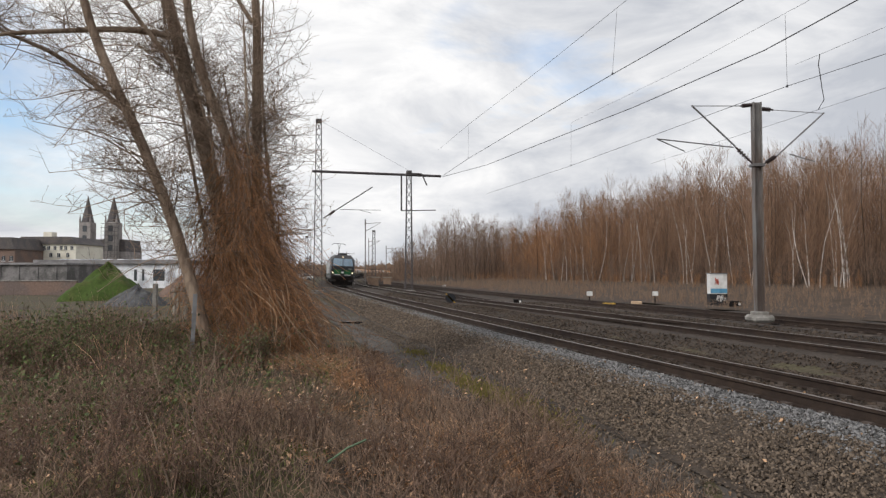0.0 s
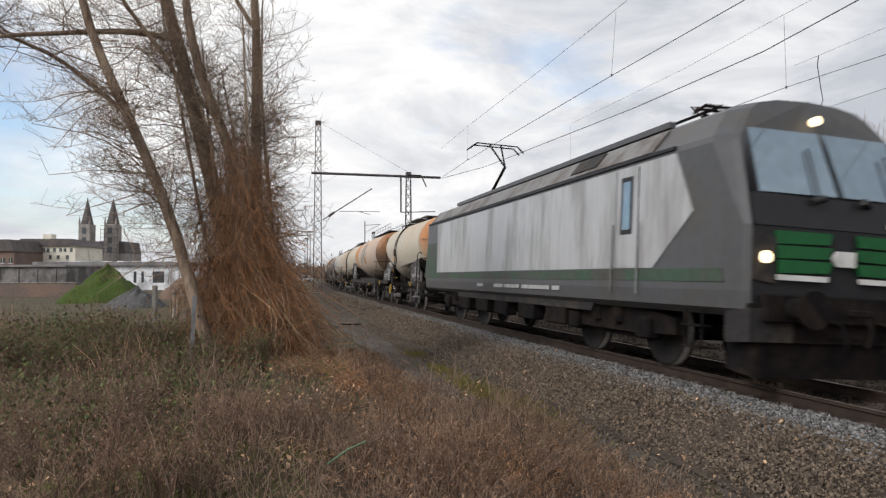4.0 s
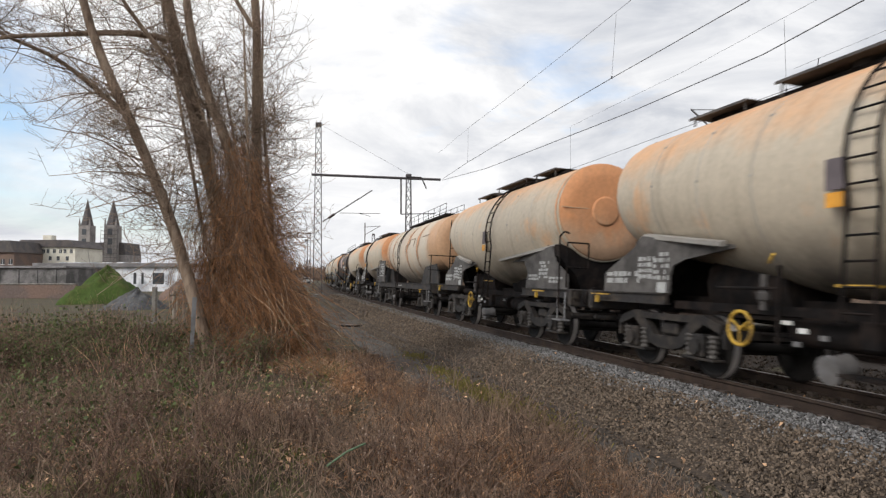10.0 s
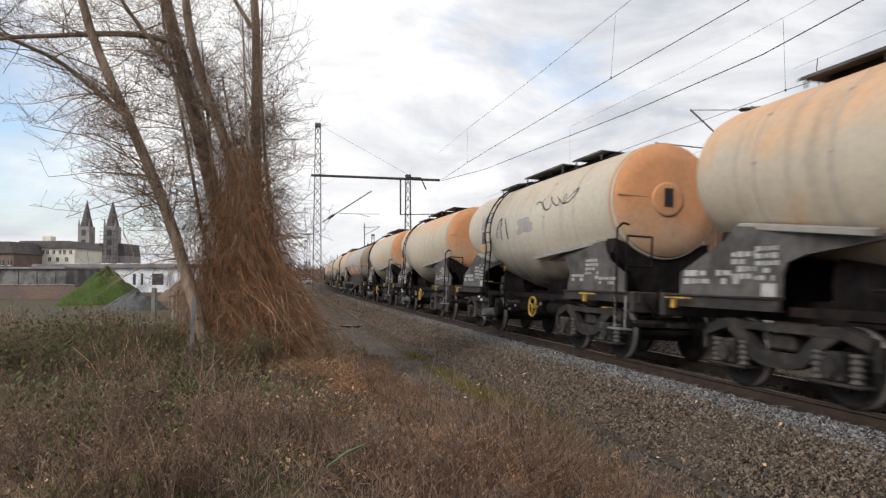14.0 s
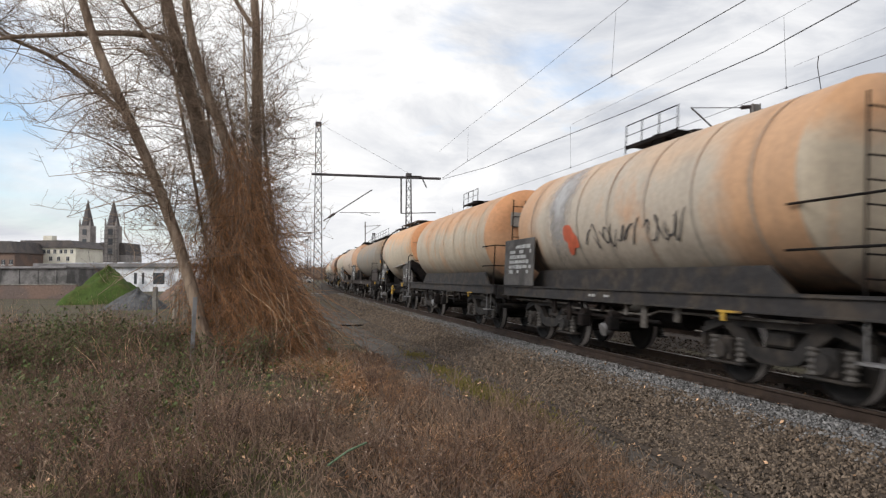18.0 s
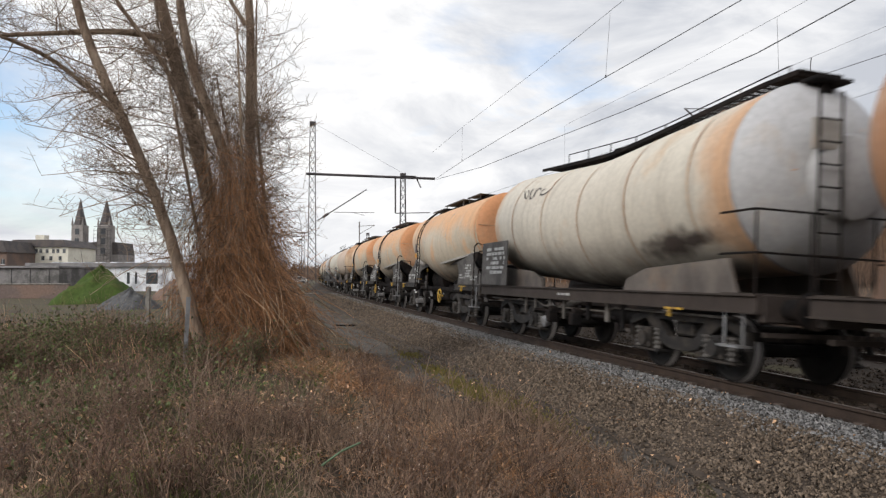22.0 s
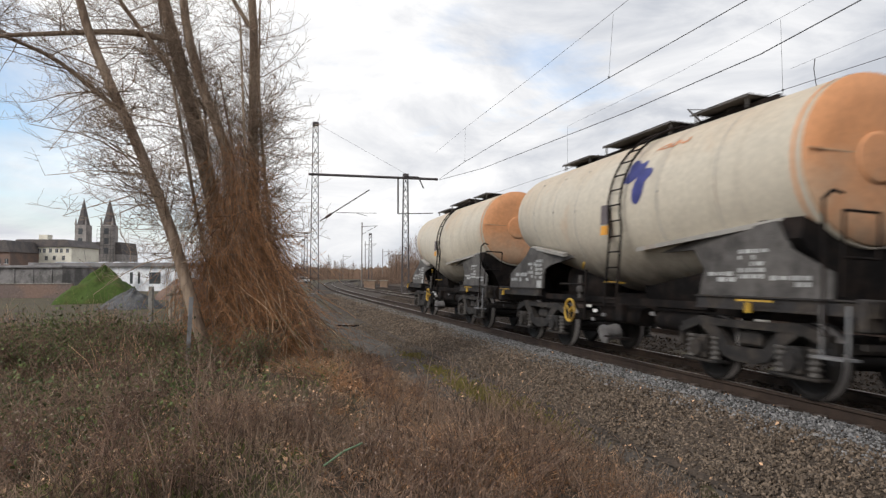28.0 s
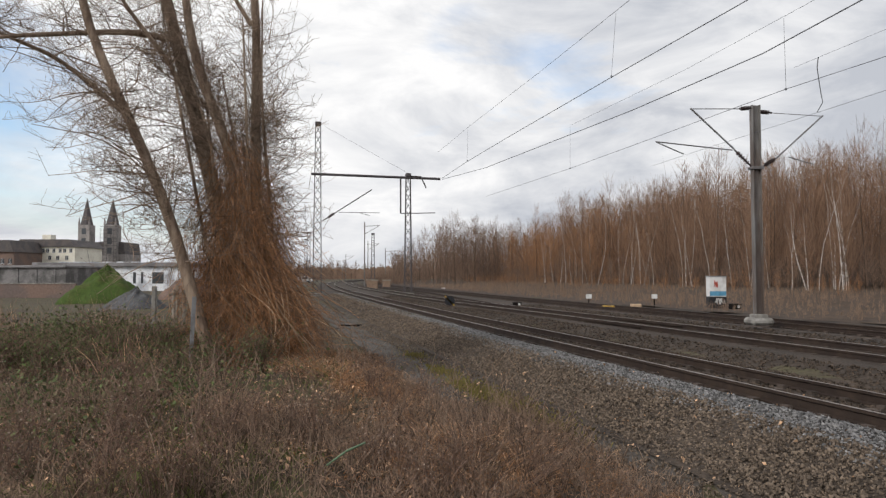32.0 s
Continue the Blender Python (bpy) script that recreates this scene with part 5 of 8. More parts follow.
LONG = [  # leading end, tank length, paint, end, frame, label, dress
    (102.7, 10.85, "peach", "brown_end", "frame_grey", "cream tank wagon streaked with rust, brown end", dict(cradle_z=1.34, r_end=1.25, walkway="rail", bands=5)),
    (129.1, 11.9, "bone", "bone_end", "frame_brown", "banded cream-grey tank wagon with a blue sprayed scrawl", dict(top=4.08, walkway="long", bands=9, r_mid=1.42)),
    (143.0, 10.0, "brown", "brown_end", "frame_brown", "soot-brown tank wagon with orange-brown end", dict(skirt="brown", top=4.05, walkway="rail", ladder=-2.5, bands=2)),
    (154.8, 9.9, "brown", "brown_end", "frame_brown", "soot-brown tank wagon with a ladder on its flank", dict(skirt="brown", board=0, top=3.92, r_mid=1.38, r_end=1.32, walkway="plate", ladder=-3.2, bands=2)),
    (167.3, 10.1, "brown", "brown_end", "frame_grey", "dark brown tank wagon with broad orange-brown end", dict(skirt="brown", walkway="plate", bands=1, r_end=1.33, r_mid=1.33, sag=0.26, top=4.20)),
    (202.6, 12.4, "banded", "banded", "frame_grey", "cream tank wagon with orange bands and railed walkway", dict(reach=0.7, top=4.02, cradle=False, walkway="rail", ladder=0.2, bands=6, r_end=1.15, band_paint="rusty")),
    (239.7, 12.6, "dark", "dark", "frame_grey", "dark brown tank wagon with pale sprayed graffiti", dict(top=4.02, cradle=False, walkway="rail", ladder=1.1, bands=2, r_end=1.15)),
    (302.8, 11.7, "grey", "greyrust", "frame_brown", "whitish grey tank wagon with orange and green graffiti", dict(top=4.0, r_mid=1.4, r_end=1.34, walkway="long", bands=4)),
    (341.3, 9.9, "patchy_tip", "patchy", "frame_grey", "grey tank wagon with rusty orange end and bands", dict(top=4.0, walkway="short", bands=7, r_mid=1.4, r_end=1.34, band_paint="greyrust")),
    (353.1, 10.2, "patchy", "orange", "frame_grey", "orange and cream tank wagon with brown weld bands", dict(board=0, top=4.02, walkway="short", bands=7, r_mid=1.4)),
    (376.3, 11.4, "drab", "drab", "frame_brown", "grey-cream tank wagon, rusty on top, with railed walkway", dict(top=3.98, cradle=False, walkway="rail", bands=5, r_end=1.22, r_mid=1.32, band_paint="taupe")),
    (390.0, 10.1, "rose", "blush", "frame_brown", "rosy cream tank wagon with rust runs", dict(skirt="taupe", walkway="rail", bands=7, r_end=1.33, r_mid=1.33, sag=0.26, top=4.20)),
    (414.3, 9.4, "rustred", "brown_end", "frame_brown", "rust-orange banded tank wagon with a brown end", dict(board=0, skirt="rustred", walkway="rail", bands=8, r_end=1.33, r_mid=1.33, sag=0.26, top=4.20)),
    (425.2, 10.2, "white_tip", "silver", "frame_brown", "off-white tank wagon with a silver end plate", dict(skirt="taupe", walkway="rail", bands=5, r_end=1.33, r_mid=1.33, sag=0.26, top=4.20)),
    (473.6, 9.5, "rose_tip", "rusty", "frame_brown", "rosy cream banded tank wagon with a rusty end", dict(skirt="taupe", walkway="rail", bands=7, r_end=1.33, r_mid=1.33, sag=0.26, top=4.20)),
    (484.9, 10.4, "white", "white", "frame_grey", "cream-white tank wagon with end ladder", dict(walkway="rail", bands=7, r_end=1.25)),
    (497.2, 9.5, "silver", "taupe", "frame_grey", "silver-grey tank wagon with white panels", dict(walkway="rail", bands=5, r_end=1.33, r_mid=1.33, sag=0.26, top=4.20)),
]
long_at = {}
for i, (u, ln, paint, end, frm, label, dress) in enumerate(LONG):
    ahead = max([q[1] + 10.5 for q in SILO_PLACES if q[1] < u] + [q[0] + q[1] + 0.62 for q in LONG if q[0] < u])
    ob = long_wagon(T[paint], T[end], M[frm], label, ln, 40 + i, nose=min(2.1, max(0.35, u - ahead - 0.03)), **dress)
    moving.append((ob, u + ln / 2))
    long_at[u] = (ob, ln, dress)

# graffiti, worn patches and panels
G = {"blue": mat("blue_spray_paint", (0.08, 0.25, 0.40), 0.6, var=0.4, bump=0), "red": mat("red_spray_paint", (0.45, 0.10, 0.05), 0.6, var=0.3, bump=0),
     "pink": mat("pale_pink_spray_paint", (0.50, 0.40, 0.37), 0.6, var=0.3, bump=0), "navy": mat("navy_spray_paint", (0.045, 0.05, 0.18), 0.6, var=0.3, bump=0),
     "ink": mat("black_spray_paint", (0.06, 0.055, 0.055), 0.7, var=0.3, bump=0), "amber": mat("amber_spray_paint", (0.58, 0.24, 0.11), 0.6, var=0.3, bump=0),
     "moss": mat("green_spray_paint", (0.07, 0.16, 0.10), 0.6, var=0.3, bump=0), "panel": mat("fresh_white_panel", (0.62, 0.61, 0.58), 0.6, var=0.1, bump=0.05),
     "tan": mat("tan_primer", (0.46, 0.29, 0.17), 0.7, var=0.2, bump=0.05)}


def long_r(u):
    ob, ln, dress = long_at[u]
    re_, rm_, h = dress.get("r_end", 1.36), dress.get("r_mid", 1.46), ln / 2
    return ob, (lambda x: float(np.interp(x, [-h + 0.65, -0.8, 0.8, h - 0.25], [re_, rm_, rm_, re_])) + 0.012), (lambda x: dress.get("top", 4.16) - dress.get("sag", 0.0) * (1 - min(1.0, math.sqrt(x * x + 0.2) / (h - 0.7)))), h


ob, r, tp, h = long_r(102.7)
blot(ob, "worn_patch", 0.2, 78, 1.1, 42, T["grey"], r, tp, 49, "bare grey-white patch", 0.25, 0.003)
blot(ob, "rust_patch", 1.5, 96, 0.38, 24, T["orange"], r, tp, 5, "", 0.3, 0.004)
blot(ob, "worn_patch", -h + 1.0, 70, 0.35, 14, T["greyrust"], r, tp, 50, "", 0.1, 0.004)
ob, r, tp, h = long_r(129.1)
blot(ob, "graffiti", -h + 1.5, 96, 1.1, 14, G["blue"], r, tp, 6, "blue sprayed lettering")
spray_lines(ob, -h + 0.5, -h + 2.6, 86, 106, 5, G["navy"], r, tp, 7, 0.03)
blot(ob, "worn_patch", -0.4, 92, 0.7, 18, T["taupe"], r, tp, 8)
ob, r, tp, h = long_r(154.8)
blot(ob, "panel", h - 1.9, 62, 0.35, 9, G["tan"], r, tp, 3, "bare tan panel", 0.02)
ob, r, tp, h = long_r(143.0)
blot(ob, "panel", 0.4, 98, 0.22, 5, G["tan"], r, tp, 4, "", 0.02)
spray_lines(ob, 0.0, 1.2, 96, 104, 2, G["amber"], r, tp, 5, 0.02)
ob, r, tp, h = long_r(239.7)
blot(ob, "graffiti", 2.2, 72, 0.36, 15, G["pink"], r, tp, 9, "pale pink sprayed figure")
blot(ob, "graffiti", 2.9, 92, 0.42, 12, G["pink"], r, tp, 10)
spray_lines(ob, 1.7, 3.3, 52, 100, 6, G["pink"], r, tp, 11, 0.022)
blot(ob, "panel", 3.7, 55, 0.35, 9, G["tan"], r, tp, 16, "tan primer patch", 0.12)
blot(ob, "panel", 5.2, 52, 0.9, 6, G["tan"], r, tp, 12, "tan primer band", 0.03)
blot(ob, "panel", 4.2, 88, 0.5, 5, G["tan"], r, tp, 13, "tan primer band", 0.06)
for k, x in enumerate((-5.1, -4.35)):
    blot(ob, "panel", x, 66, 0.33, 20, G["tan"], r, tp, 14 + 3 * k, "tan primer panel", 0.03)
spray_lines(ob, 3.6, 5.6, 104, 122, 4, G["panel"], r, tp, 15, 0.03)
blot(ob, "graffiti", 4.3, 108, 0.5, 6, G["panel"], r, tp, 18)
spray_lines(ob, -2.6, 0.2, 70, 96, 6, T["taupe"], r, tp, 19, 0.03, "faded sprayed letters")
ob, r, tp, h = long_r(302.8)
for k, x in enumerate((-4.6, -2.9, -1.2, 0.6, 2.2)):
    blot(ob, "graffiti", x + 1.0, 112, 0.8, 17, G["amber"] if k % 2 else G["pink"], r, tp, 20 + k, "rounded sprayed letters")
spray_lines(ob, -4.4, 4.2, 92, 128, 10, G["ink"], r, tp, 26, 0.035)
spray_lines(ob, -4.6, -3.2, 95, 118, 2, G["moss"], r, tp, 27, 0.05)
ob, r, tp, h = long_r(341.3)
spray_lines(ob, -0.6, 2.6, 96, 116, 13, G["ink"], r, tp, 28, 0.017)
blot(ob, "worn_patch", -1.9, 70, 0.8, 60, T["silver"], r, tp, 37, "bare grey-blue patch", 0.12)
blot(ob, "graffiti", -1.3, 106, 0.35, 10, G["red"], r, tp, 29)
ob, r, tp, h = long_r(390.0)
spray_lines(ob, 1.6, 3.2, 100, 116, 5, G["ink"], r, tp, 31, 0.03)
ob, r, tp, h = long_r(425.2)
blot(ob, "soot_patch", h - 1.7, 128, 1.3, 14, T["dark"], r, tp, 35, "dark brown patch above the cradle", 0.2)
spray_lines(ob, -3.0, -1.4, 52, 66, 4, G["ink"], r, tp, 32, 0.02)
ob, r, tp, h = long_r(497.2)
for k, (x, a, wx, wa) in enumerate(((0.2, 88, 1.0, 5), (-0.4, 78, 0.35, 6), (2.3, 74, 0.32, 11))):
    blot(ob, "panel", x, a, wx, wa, G["panel"], r, tp, 33 + 7 * k, "remnant of white lettering", 0.03)
blot(ob, "panel", -h + 1.5, 66, 0.45, 12, G["panel"], r, tp, 34, "white paint panel", 0.2)
ob = silo_at[266.5]
spray_lines(ob, -2.6, -1.2, 70, 92, 4, G["navy"], silo_r, 4.1, 41, 0.022)
spray_lines(ob, -0.4, 0.5, 76, 100, 3, G["ink"], silo_r, 4.1, 42, 0.03)
spray_lines(ob, 2.1, 3.9, 66, 84, 5, G["ink"], silo_r, 4.1, 43, 0.016)
blot(ob, "graffiti", 1.6, 90, 0.5, 7, T["grey"], silo_r, 4.1, 44)
ob = silo_at[555.8]
blot(ob, "graffiti", 2.0, 72, 0.32, 13, G["navy"], silo_r, 4.1, 45, "dark blue sprayed figure", 0.6)
spray_lines(ob, 2.2, 3.0, 48, 54, 3, G["amber"], silo_r, 4.1, 46, 0.02)
ob = silo_at[328.9]
spray_lines(ob, -3.2, -0.9, 92, 98, 6, G["ink"], silo_r, 4.1, 47, 0.014)
ob = silo_at[217.0]
spray_lines(ob, 1.0, 1.7, 78, 88, 2, G["ink"], silo_r, 4.1, 48, 0.02)
for k, u in enumerate((179.4, 217.0)):
    g = Geo()
    rs_ = np.random.RandomState(60 + k)
    for q in range(9):
        y = -0.75 + 0.17 * q
        g.path([(5.44, y + rs_.uniform(-0.05, 0.05), 2.55 + rs_.uniform(-0.2, 0.2) - 0.1 * k) for _ in range(4)], 0.012, 4)
    part("graffiti", g, G["ink"], silo_at[u], "dark sprayed scrawl on the end plate")
# small plates on the brown wagon
ob, r, tp, h = long_r(143.0)
for k, (x, a, wx, wa, mt) in enumerate(((-2.0, 84, 0.10, 4, M["yellow"]), (-2.0, 93, 0.13, 5, M["orange"]), (-1.2, 96, 0.16, 6, M["label"]), (-0.65, 95, 0.2, 5, M["label"]))):
    blot(ob, "notice", x, a, wx, wa, mt, r, tp, 70 + k, "", 0.02, 0.015)
ob, r, tp, h = long_r(129.1)
for k in range(4):
    x = -h + 3.4 + 0.45 * k
    part("stripe", Geo().prism([(x, 1.26), (x + 0.09, 1.26), (x + 0.39, 1.56), (x + 0.30, 1.56)], -1.078, -1.072), M["label"], ob)
ob, r, tp, h = long_r(202.6)
for k, x in enumerate((-4.2, -2.2, 1.7, 3.4)):
    blot(ob, "rust_patch", x, 75, 0.25, 62, T["orange"], r, tp, 51 + k, "rust-orange run beside a weld", 0.25, 0.016)
for pts in (((-2.1, 66), (-1.2, 66), (-1.2, 92), (-0.9, 96)), ((-2.1, 66), (-2.1, 84)), ((1.4, 92), (1.4, 78), (2.0, 78), (2.0, 70), (2.8, 70), (2.8, 84)), ((4.0, 72), (5.0, 72))):
    part("bracket_line", Geo().path([on_tank(x, a, r, tp, 0.012) for x, a in pts], 0.014, 5), T["greyrust"], ob, "thin rusty lagging edge")

# ---- the locomotive ----
L = {
    "grey": mat("loco_grey", (0.085, 0.085, 0.09), 0.45, var=0.1, second=(0.085, 0.08, 0.075), amount=0.4, bump=0.03),
    "silver": mat("loco_silver", (0.47, 0.47, 0.475), 0.4, metal=0.2, var=0.08, second=(0.30, 0.29, 0.28), amount=0.4, stretch=(1, 1, 0.2), bump=0.03),
    "green": mat("loco_green", (0.012, 0.10, 0.03), 0.45, var=0.15, bump=0.03),
    "green_dull": mat("loco_green_dusty", (0.05, 0.085, 0.055), 0.6, var=0.2, second=(0.07, 0.068, 0.06), amount=0.5, bump=0.03),
    "glass": mat("windscreen", (0.27, 0.34, 0.39), 0.06, metal=0.75, var=0.1, bump=0, spec=0.9),
    "roof": mat("loco_roof_grey", (0.20, 0.195, 0.19), 0.6, var=0.2, second=(0.12, 0.10, 0.09), amount=0.45, bump=0.05),
    "lamp": glow("headlamp", (1.0, 0.82, 0.52), 1.8),
}


def nose_x(z):
    """Where the cab's front stands, by height."""
    return 9.02 - 0.16 * max(0.0, 1.1 - z) - (0.02 if z < 2.35 else 0.02 + 0.42 * (z - 2.35))


LOCO_HALF = [(0.0, 0.92), (1.30, 0.92), (1.47, 1.02), (1.50, 1.25), (1.50, 2.1), (1.50, 3.26), (1.46, 3.36), (1.13, 3.78), (0.96, 3.88), (0.6, 3.95), (0.0, 3.98)]
LOCO_RING = [(-y, z) for y, z in LOCO_HALF[1:-1]][::-1] + LOCO_HALF


def front_plate(poly, proud, back=0.02):
    """A plate that lies on the cab's front; poly in y and z."""
    n = len(poly)
    vs = [(nose_x(z) + proud - 0.05 * (abs(y) / 1.4) ** 2, y, z) for y, z in poly] + [(nose_x(z) - back - 0.05 * (abs(y) / 1.4) ** 2, y, z) for y, z in poly]
    return Geo().add(vs, [tuple(range(n)), tuple(range(n, 2 * n))[::-1]] + [(i, (i + 1) % n, n + (i + 1) % n, n + i) for i in range(n)])


def locomotive():
    w = thing("locomotive", "silver and grey electric locomotive with green stripes, lights on", "locomotive")
    rings = []
    for x, k in ((-9.0, 0.95), (-8.6, 1.0), (-7.2, 1.0), (0, 1.0), (7.2, 1.0)):
        rings.append([(x, y * k, z) for y, z in LOCO_RING])
    rings.append([(min(8.55, nose_x(z) - 0.35), y * 0.995, z) for y, z in LOCO_RING])
    pinch = lambda z: 0.09 * max(0.0, (z - 2.3) / 1.7)
    rings.append([(nose_x(z) - 0.10, y * (0.97 - pinch(z)), z) for y, z in LOCO_RING])
    rings.append([(nose_x(z) - 0.03, y * (0.92 - pinch(z)), z) for y, z in LOCO_RING])
    part("body", Geo().rings(rings, smooth=False), L["grey"], w, "dark grey steel body")
    for y in (-1, 1):
        part("side_panel", Geo().prism([(-6.95, 1.56), (6.9, 1.56), (7.9, 2.35), (7.45, 3.25), (-7.2, 3.25)], y * 1.495, y * 1.512), L["silver"], w, "silver side panel with dirt streaks")
        part("stripe", Geo().prism([(-8.9, 1.36), (8.6, 1.36), (8.55, 1.54), (-8.9, 1.54)], y * 1.495, y * 1.508), L["green_dull"], w, "dusty green stripe along the side")
        part("stripe", Geo().prism([(-8.85, 1.545), (-7.2, 1.545), (-7.3, 2.3), (-7.35, 2.6), (-8.6, 2.6)], y * 1.493, y * 1.508), L["green_dull"], w, "dusty green block at the rear end")
        door = part("cab_door", Geo().prism([(5.72, 1.58), (6.42, 1.58), (6.42, 3.2), (5.72, 3.2)], y * 1.506, y * 1.520), L["silver"], w, "silver cab door")
        part("seam", Geo().box(5.71, y * 1.514, 2.39, 0.02, 0.012, 1.64).box(6.43, y * 1.514, 2.39, 0.02, 0.012, 1.64), M["black"], door)
        part("window_frame", Geo().prism([(5.88, 2.12), (6.26, 2.12), (6.26, 3.08), (5.88, 3.08)], y * 1.519, y * 1.524), M["black"], door)
        part("door_window", Geo().prism([(5.95, 2.2), (6.19, 2.2), (6.19, 3.0), (5.95, 3.0)], y * 1.522, y * 1.530), L["glass"], door)
        g = Geo()
        for x in (5.66, 6.5):
            g.rod((x, y * 1.55, 1.15), (x, y * 1.55, 2.3), 0.018)
        part("handrail", g, M["galv"], w)
        stencil_part(stencil(random.Random(8), -3.0, 3.5, 1.12, 1.26, y * 1.512, 1), w)
        part("gutter", Geo().box(-0.6, y * 1.495, 3.335, 16.0, 0.05, 0.05), M["black"], w, "dark roof gutter")
        part("roof_flank", Geo().prism([(y * 1.455, 3.385), (y * 1.145, 3.775), (y * 1.160, 3.79), (y * 1.472, 3.395)], -8.4, 6.7, "x"), L["roof"], w, "lighter sloping roof flank")
        part("roof_hatch", Geo().prism([(y * 1.41, 3.46), (y * 1.19, 3.74), (y * 1.215, 3.765), (y * 1.435, 3.48)], 3.6, 4.7, "x"), M["frame_grey"], w)
        part("apron_side", Geo().prism([(8.55, 0.58), (9.02, 0.62), (9.02, 1.04), (8.55, 1.04)], y * 0.78, y * 1.42), M["frame_grey"], w, "dark grey apron corner")
        for x in (-3.9, -2.2, -0.6, 1.2, 2.9):
            part("equipment_box", Geo().box(x, y * 1.2, 0.66, 1.0, 0.3, 0.42, 0.03), M["iron"], w)
        part("skirt", Geo().prism([(-4.6, 0.80), (4.6, 0.80), (4.7, 0.95), (-4.7, 0.95)], y * 1.30, y * 1.36), M["frame_grey"], w)
        for x in (-7.9, 7.9):
            g = Geo()
            for z in (0.45, 0.75):
                g.box(x * 0.995, y * 1.38, z, 0.45, 0.18, 0.03)
            for e in (-0.2, 0.2):
                g.rod((x * 0.995 + e, y * 1.42, 0.45), (x * 0.995 + e, y * 1.42, 0.98), 0.018)
            part("steps", g, M["iron"], w)
    # the front
    part("front_band", front_plate([(-1.34, 2.10), (1.34, 2.10), (1.34, 2.52), (-1.34, 2.52)], 0.012), M["black"], w, "black band below the windscreen")
    for y0, y1 in ((-1.22, -0.05), (0.05, 1.22)):
        ws = part("windscreen", front_plate([(y0, 2.54), (y1, 2.54), (y1 * 0.93, 3.46), (y0 * 0.93, 3.46)], 0.012), L["glass"], w, "large sloping windscreen pane")
        part("wiper", Geo().rod((nose_x(2.5) + 0.05, (y0 + y1) / 2 + 0.25, 2.5), (nose_x(3.2) + 0.05, (y0 + y1) / 2 + 0.3, 3.2), 0.015), M["black"], ws)
    part("lower_front", front_plate([(-1.36, 1.05), (1.36, 1.05), (1.38, 2.09), (-1.38, 2.09)], 0.006), M["black"], w, "black lower front")
    for sgn in (-1, 1):
        for k in range(3):
            z = 1.52 + k * 0.185
            q = [(sgn * 0.24, z), (sgn * (0.99 + 0.02 * k), z - 0.02), (sgn * (0.99 + 0.02 * k), z + 0.15), (sgn * 0.2, z + 0.15)]
            part("front_stripe", front_plate(q, 0.022), L["green"], w, "bright green stripe on the front")
        part("white_line", front_plate([(sgn * 0.27, 1.41), (sgn * 1.02, 1.41), (sgn * 1.02, 1.48), (sgn * 0.25, 1.48)], 0.024), M["white"], w)
        part("lamp_housing", front_plate([(sgn * 1.03, 1.36), (sgn * 1.36, 1.40), (sgn * 1.36, 2.05), (sgn * 1.03, 1.95)], 0.018), M["frame_grey"], w)
        x = nose_x(1.69) - 0.01
        part("headlamp", Geo().rod((x, sgn * 1.2, 1.69), (x + 0.05, sgn * 1.2, 1.69), 0.078, 18), L["lamp"], w, "lit headlamp")
        part("mirror_arm", Geo().rod((nose_x(2.5), sgn * 0.45, 2.45), (nose_x(2.5) + 0.06, sgn * 0.3, 2.5), 0.05), M["black"], w)
    part("number_plate", front_plate([(-0.2, 1.72), (-0.12, 1.62), (0.16, 1.62), (0.16, 1.82), (-0.12, 1.82)], 0.028), M["white"], w, "white shield with small marks")
    part("stencil", front_plate([(0.72, 2.17), (1.16, 2.17), (1.16, 2.24), (0.72, 2.24)], 0.02), M["label"], w)
    part("headlamp", Geo().rod((nose_x(3.66) - 0.05, 0, 3.66), (nose_x(3.66) + 0.07, 0, 3.66), 0.062, 18), L["lamp"], w, "lit top headlamp")
    part("snow_plough", Geo().prism([(8.35, 0.22), (8.9, 0.16), (8.95, 0.62), (8.4, 0.8)], -1.25, 1.25), M["iron"], w)
    part("apron", Geo().prism([(8.5, 0.62), (9.0, 0.62), (9.0, 1.1), (8.5, 1.1)], -1.4, 1.4), M["iron"], w)
    add_ends(w, 9.49, -9.49, M["iron"])
    # roof gear
    g = Geo()
    for y in (-0.98, 0.98):
        g.box(0, y, 3.93, 13.0, 0.12, 0.10)
    part("roof_edge", g, L["grey"], w)
    g = Geo().box(5.4, 0, 4.0, 2.2, 0.9, 0.08, 0.02)
    for x in (4.6, 5.5, 6.6):
        for y in (-0.45, 0.45):
            g.rod((x, y, 3.94), (x, y, 4.14), 0.06, 8)
    for y in (-0.45, 0.45):
        g.rod((4.2, y, 4.16), (6.9, y * 0.8, 4.22), 0.028)
    g.rod((6.75, -0.72, 4.17), (6.75, 0.72, 4.17), 0.03).rod((6.98, -0.72, 4.17), (6.98, 0.72, 4.17), 0.03).box(5.9, 0, 4.12, 0.4, 0.6, 0.1, 0.02)
    for y in (-0.72, 0.72):
        g.path([(6.75, y, 4.17), (6.86, y * 1.15, 4.06), (6.98, y, 4.17)], 0.025)
    part("folded_pantograph", g, M["iron"], w, "lowered pantograph")
    g = Geo().rod((-4.2, 0, 4.16), (4.2, 0, 4.16), 0.035)
    for x in (-4, -2, 0, 2, 4):
        g.rod((x, 0, 3.96), (x, 0, 4.16), 0.07, 8)
    for x in (-2.6, 1.2, 3.0):
        g.box(x, 0.3, 4.08, 0.7, 0.5, 0.18, 0.03)
    part("roof_conductor", g, M["iron"], w)
    g = Geo()
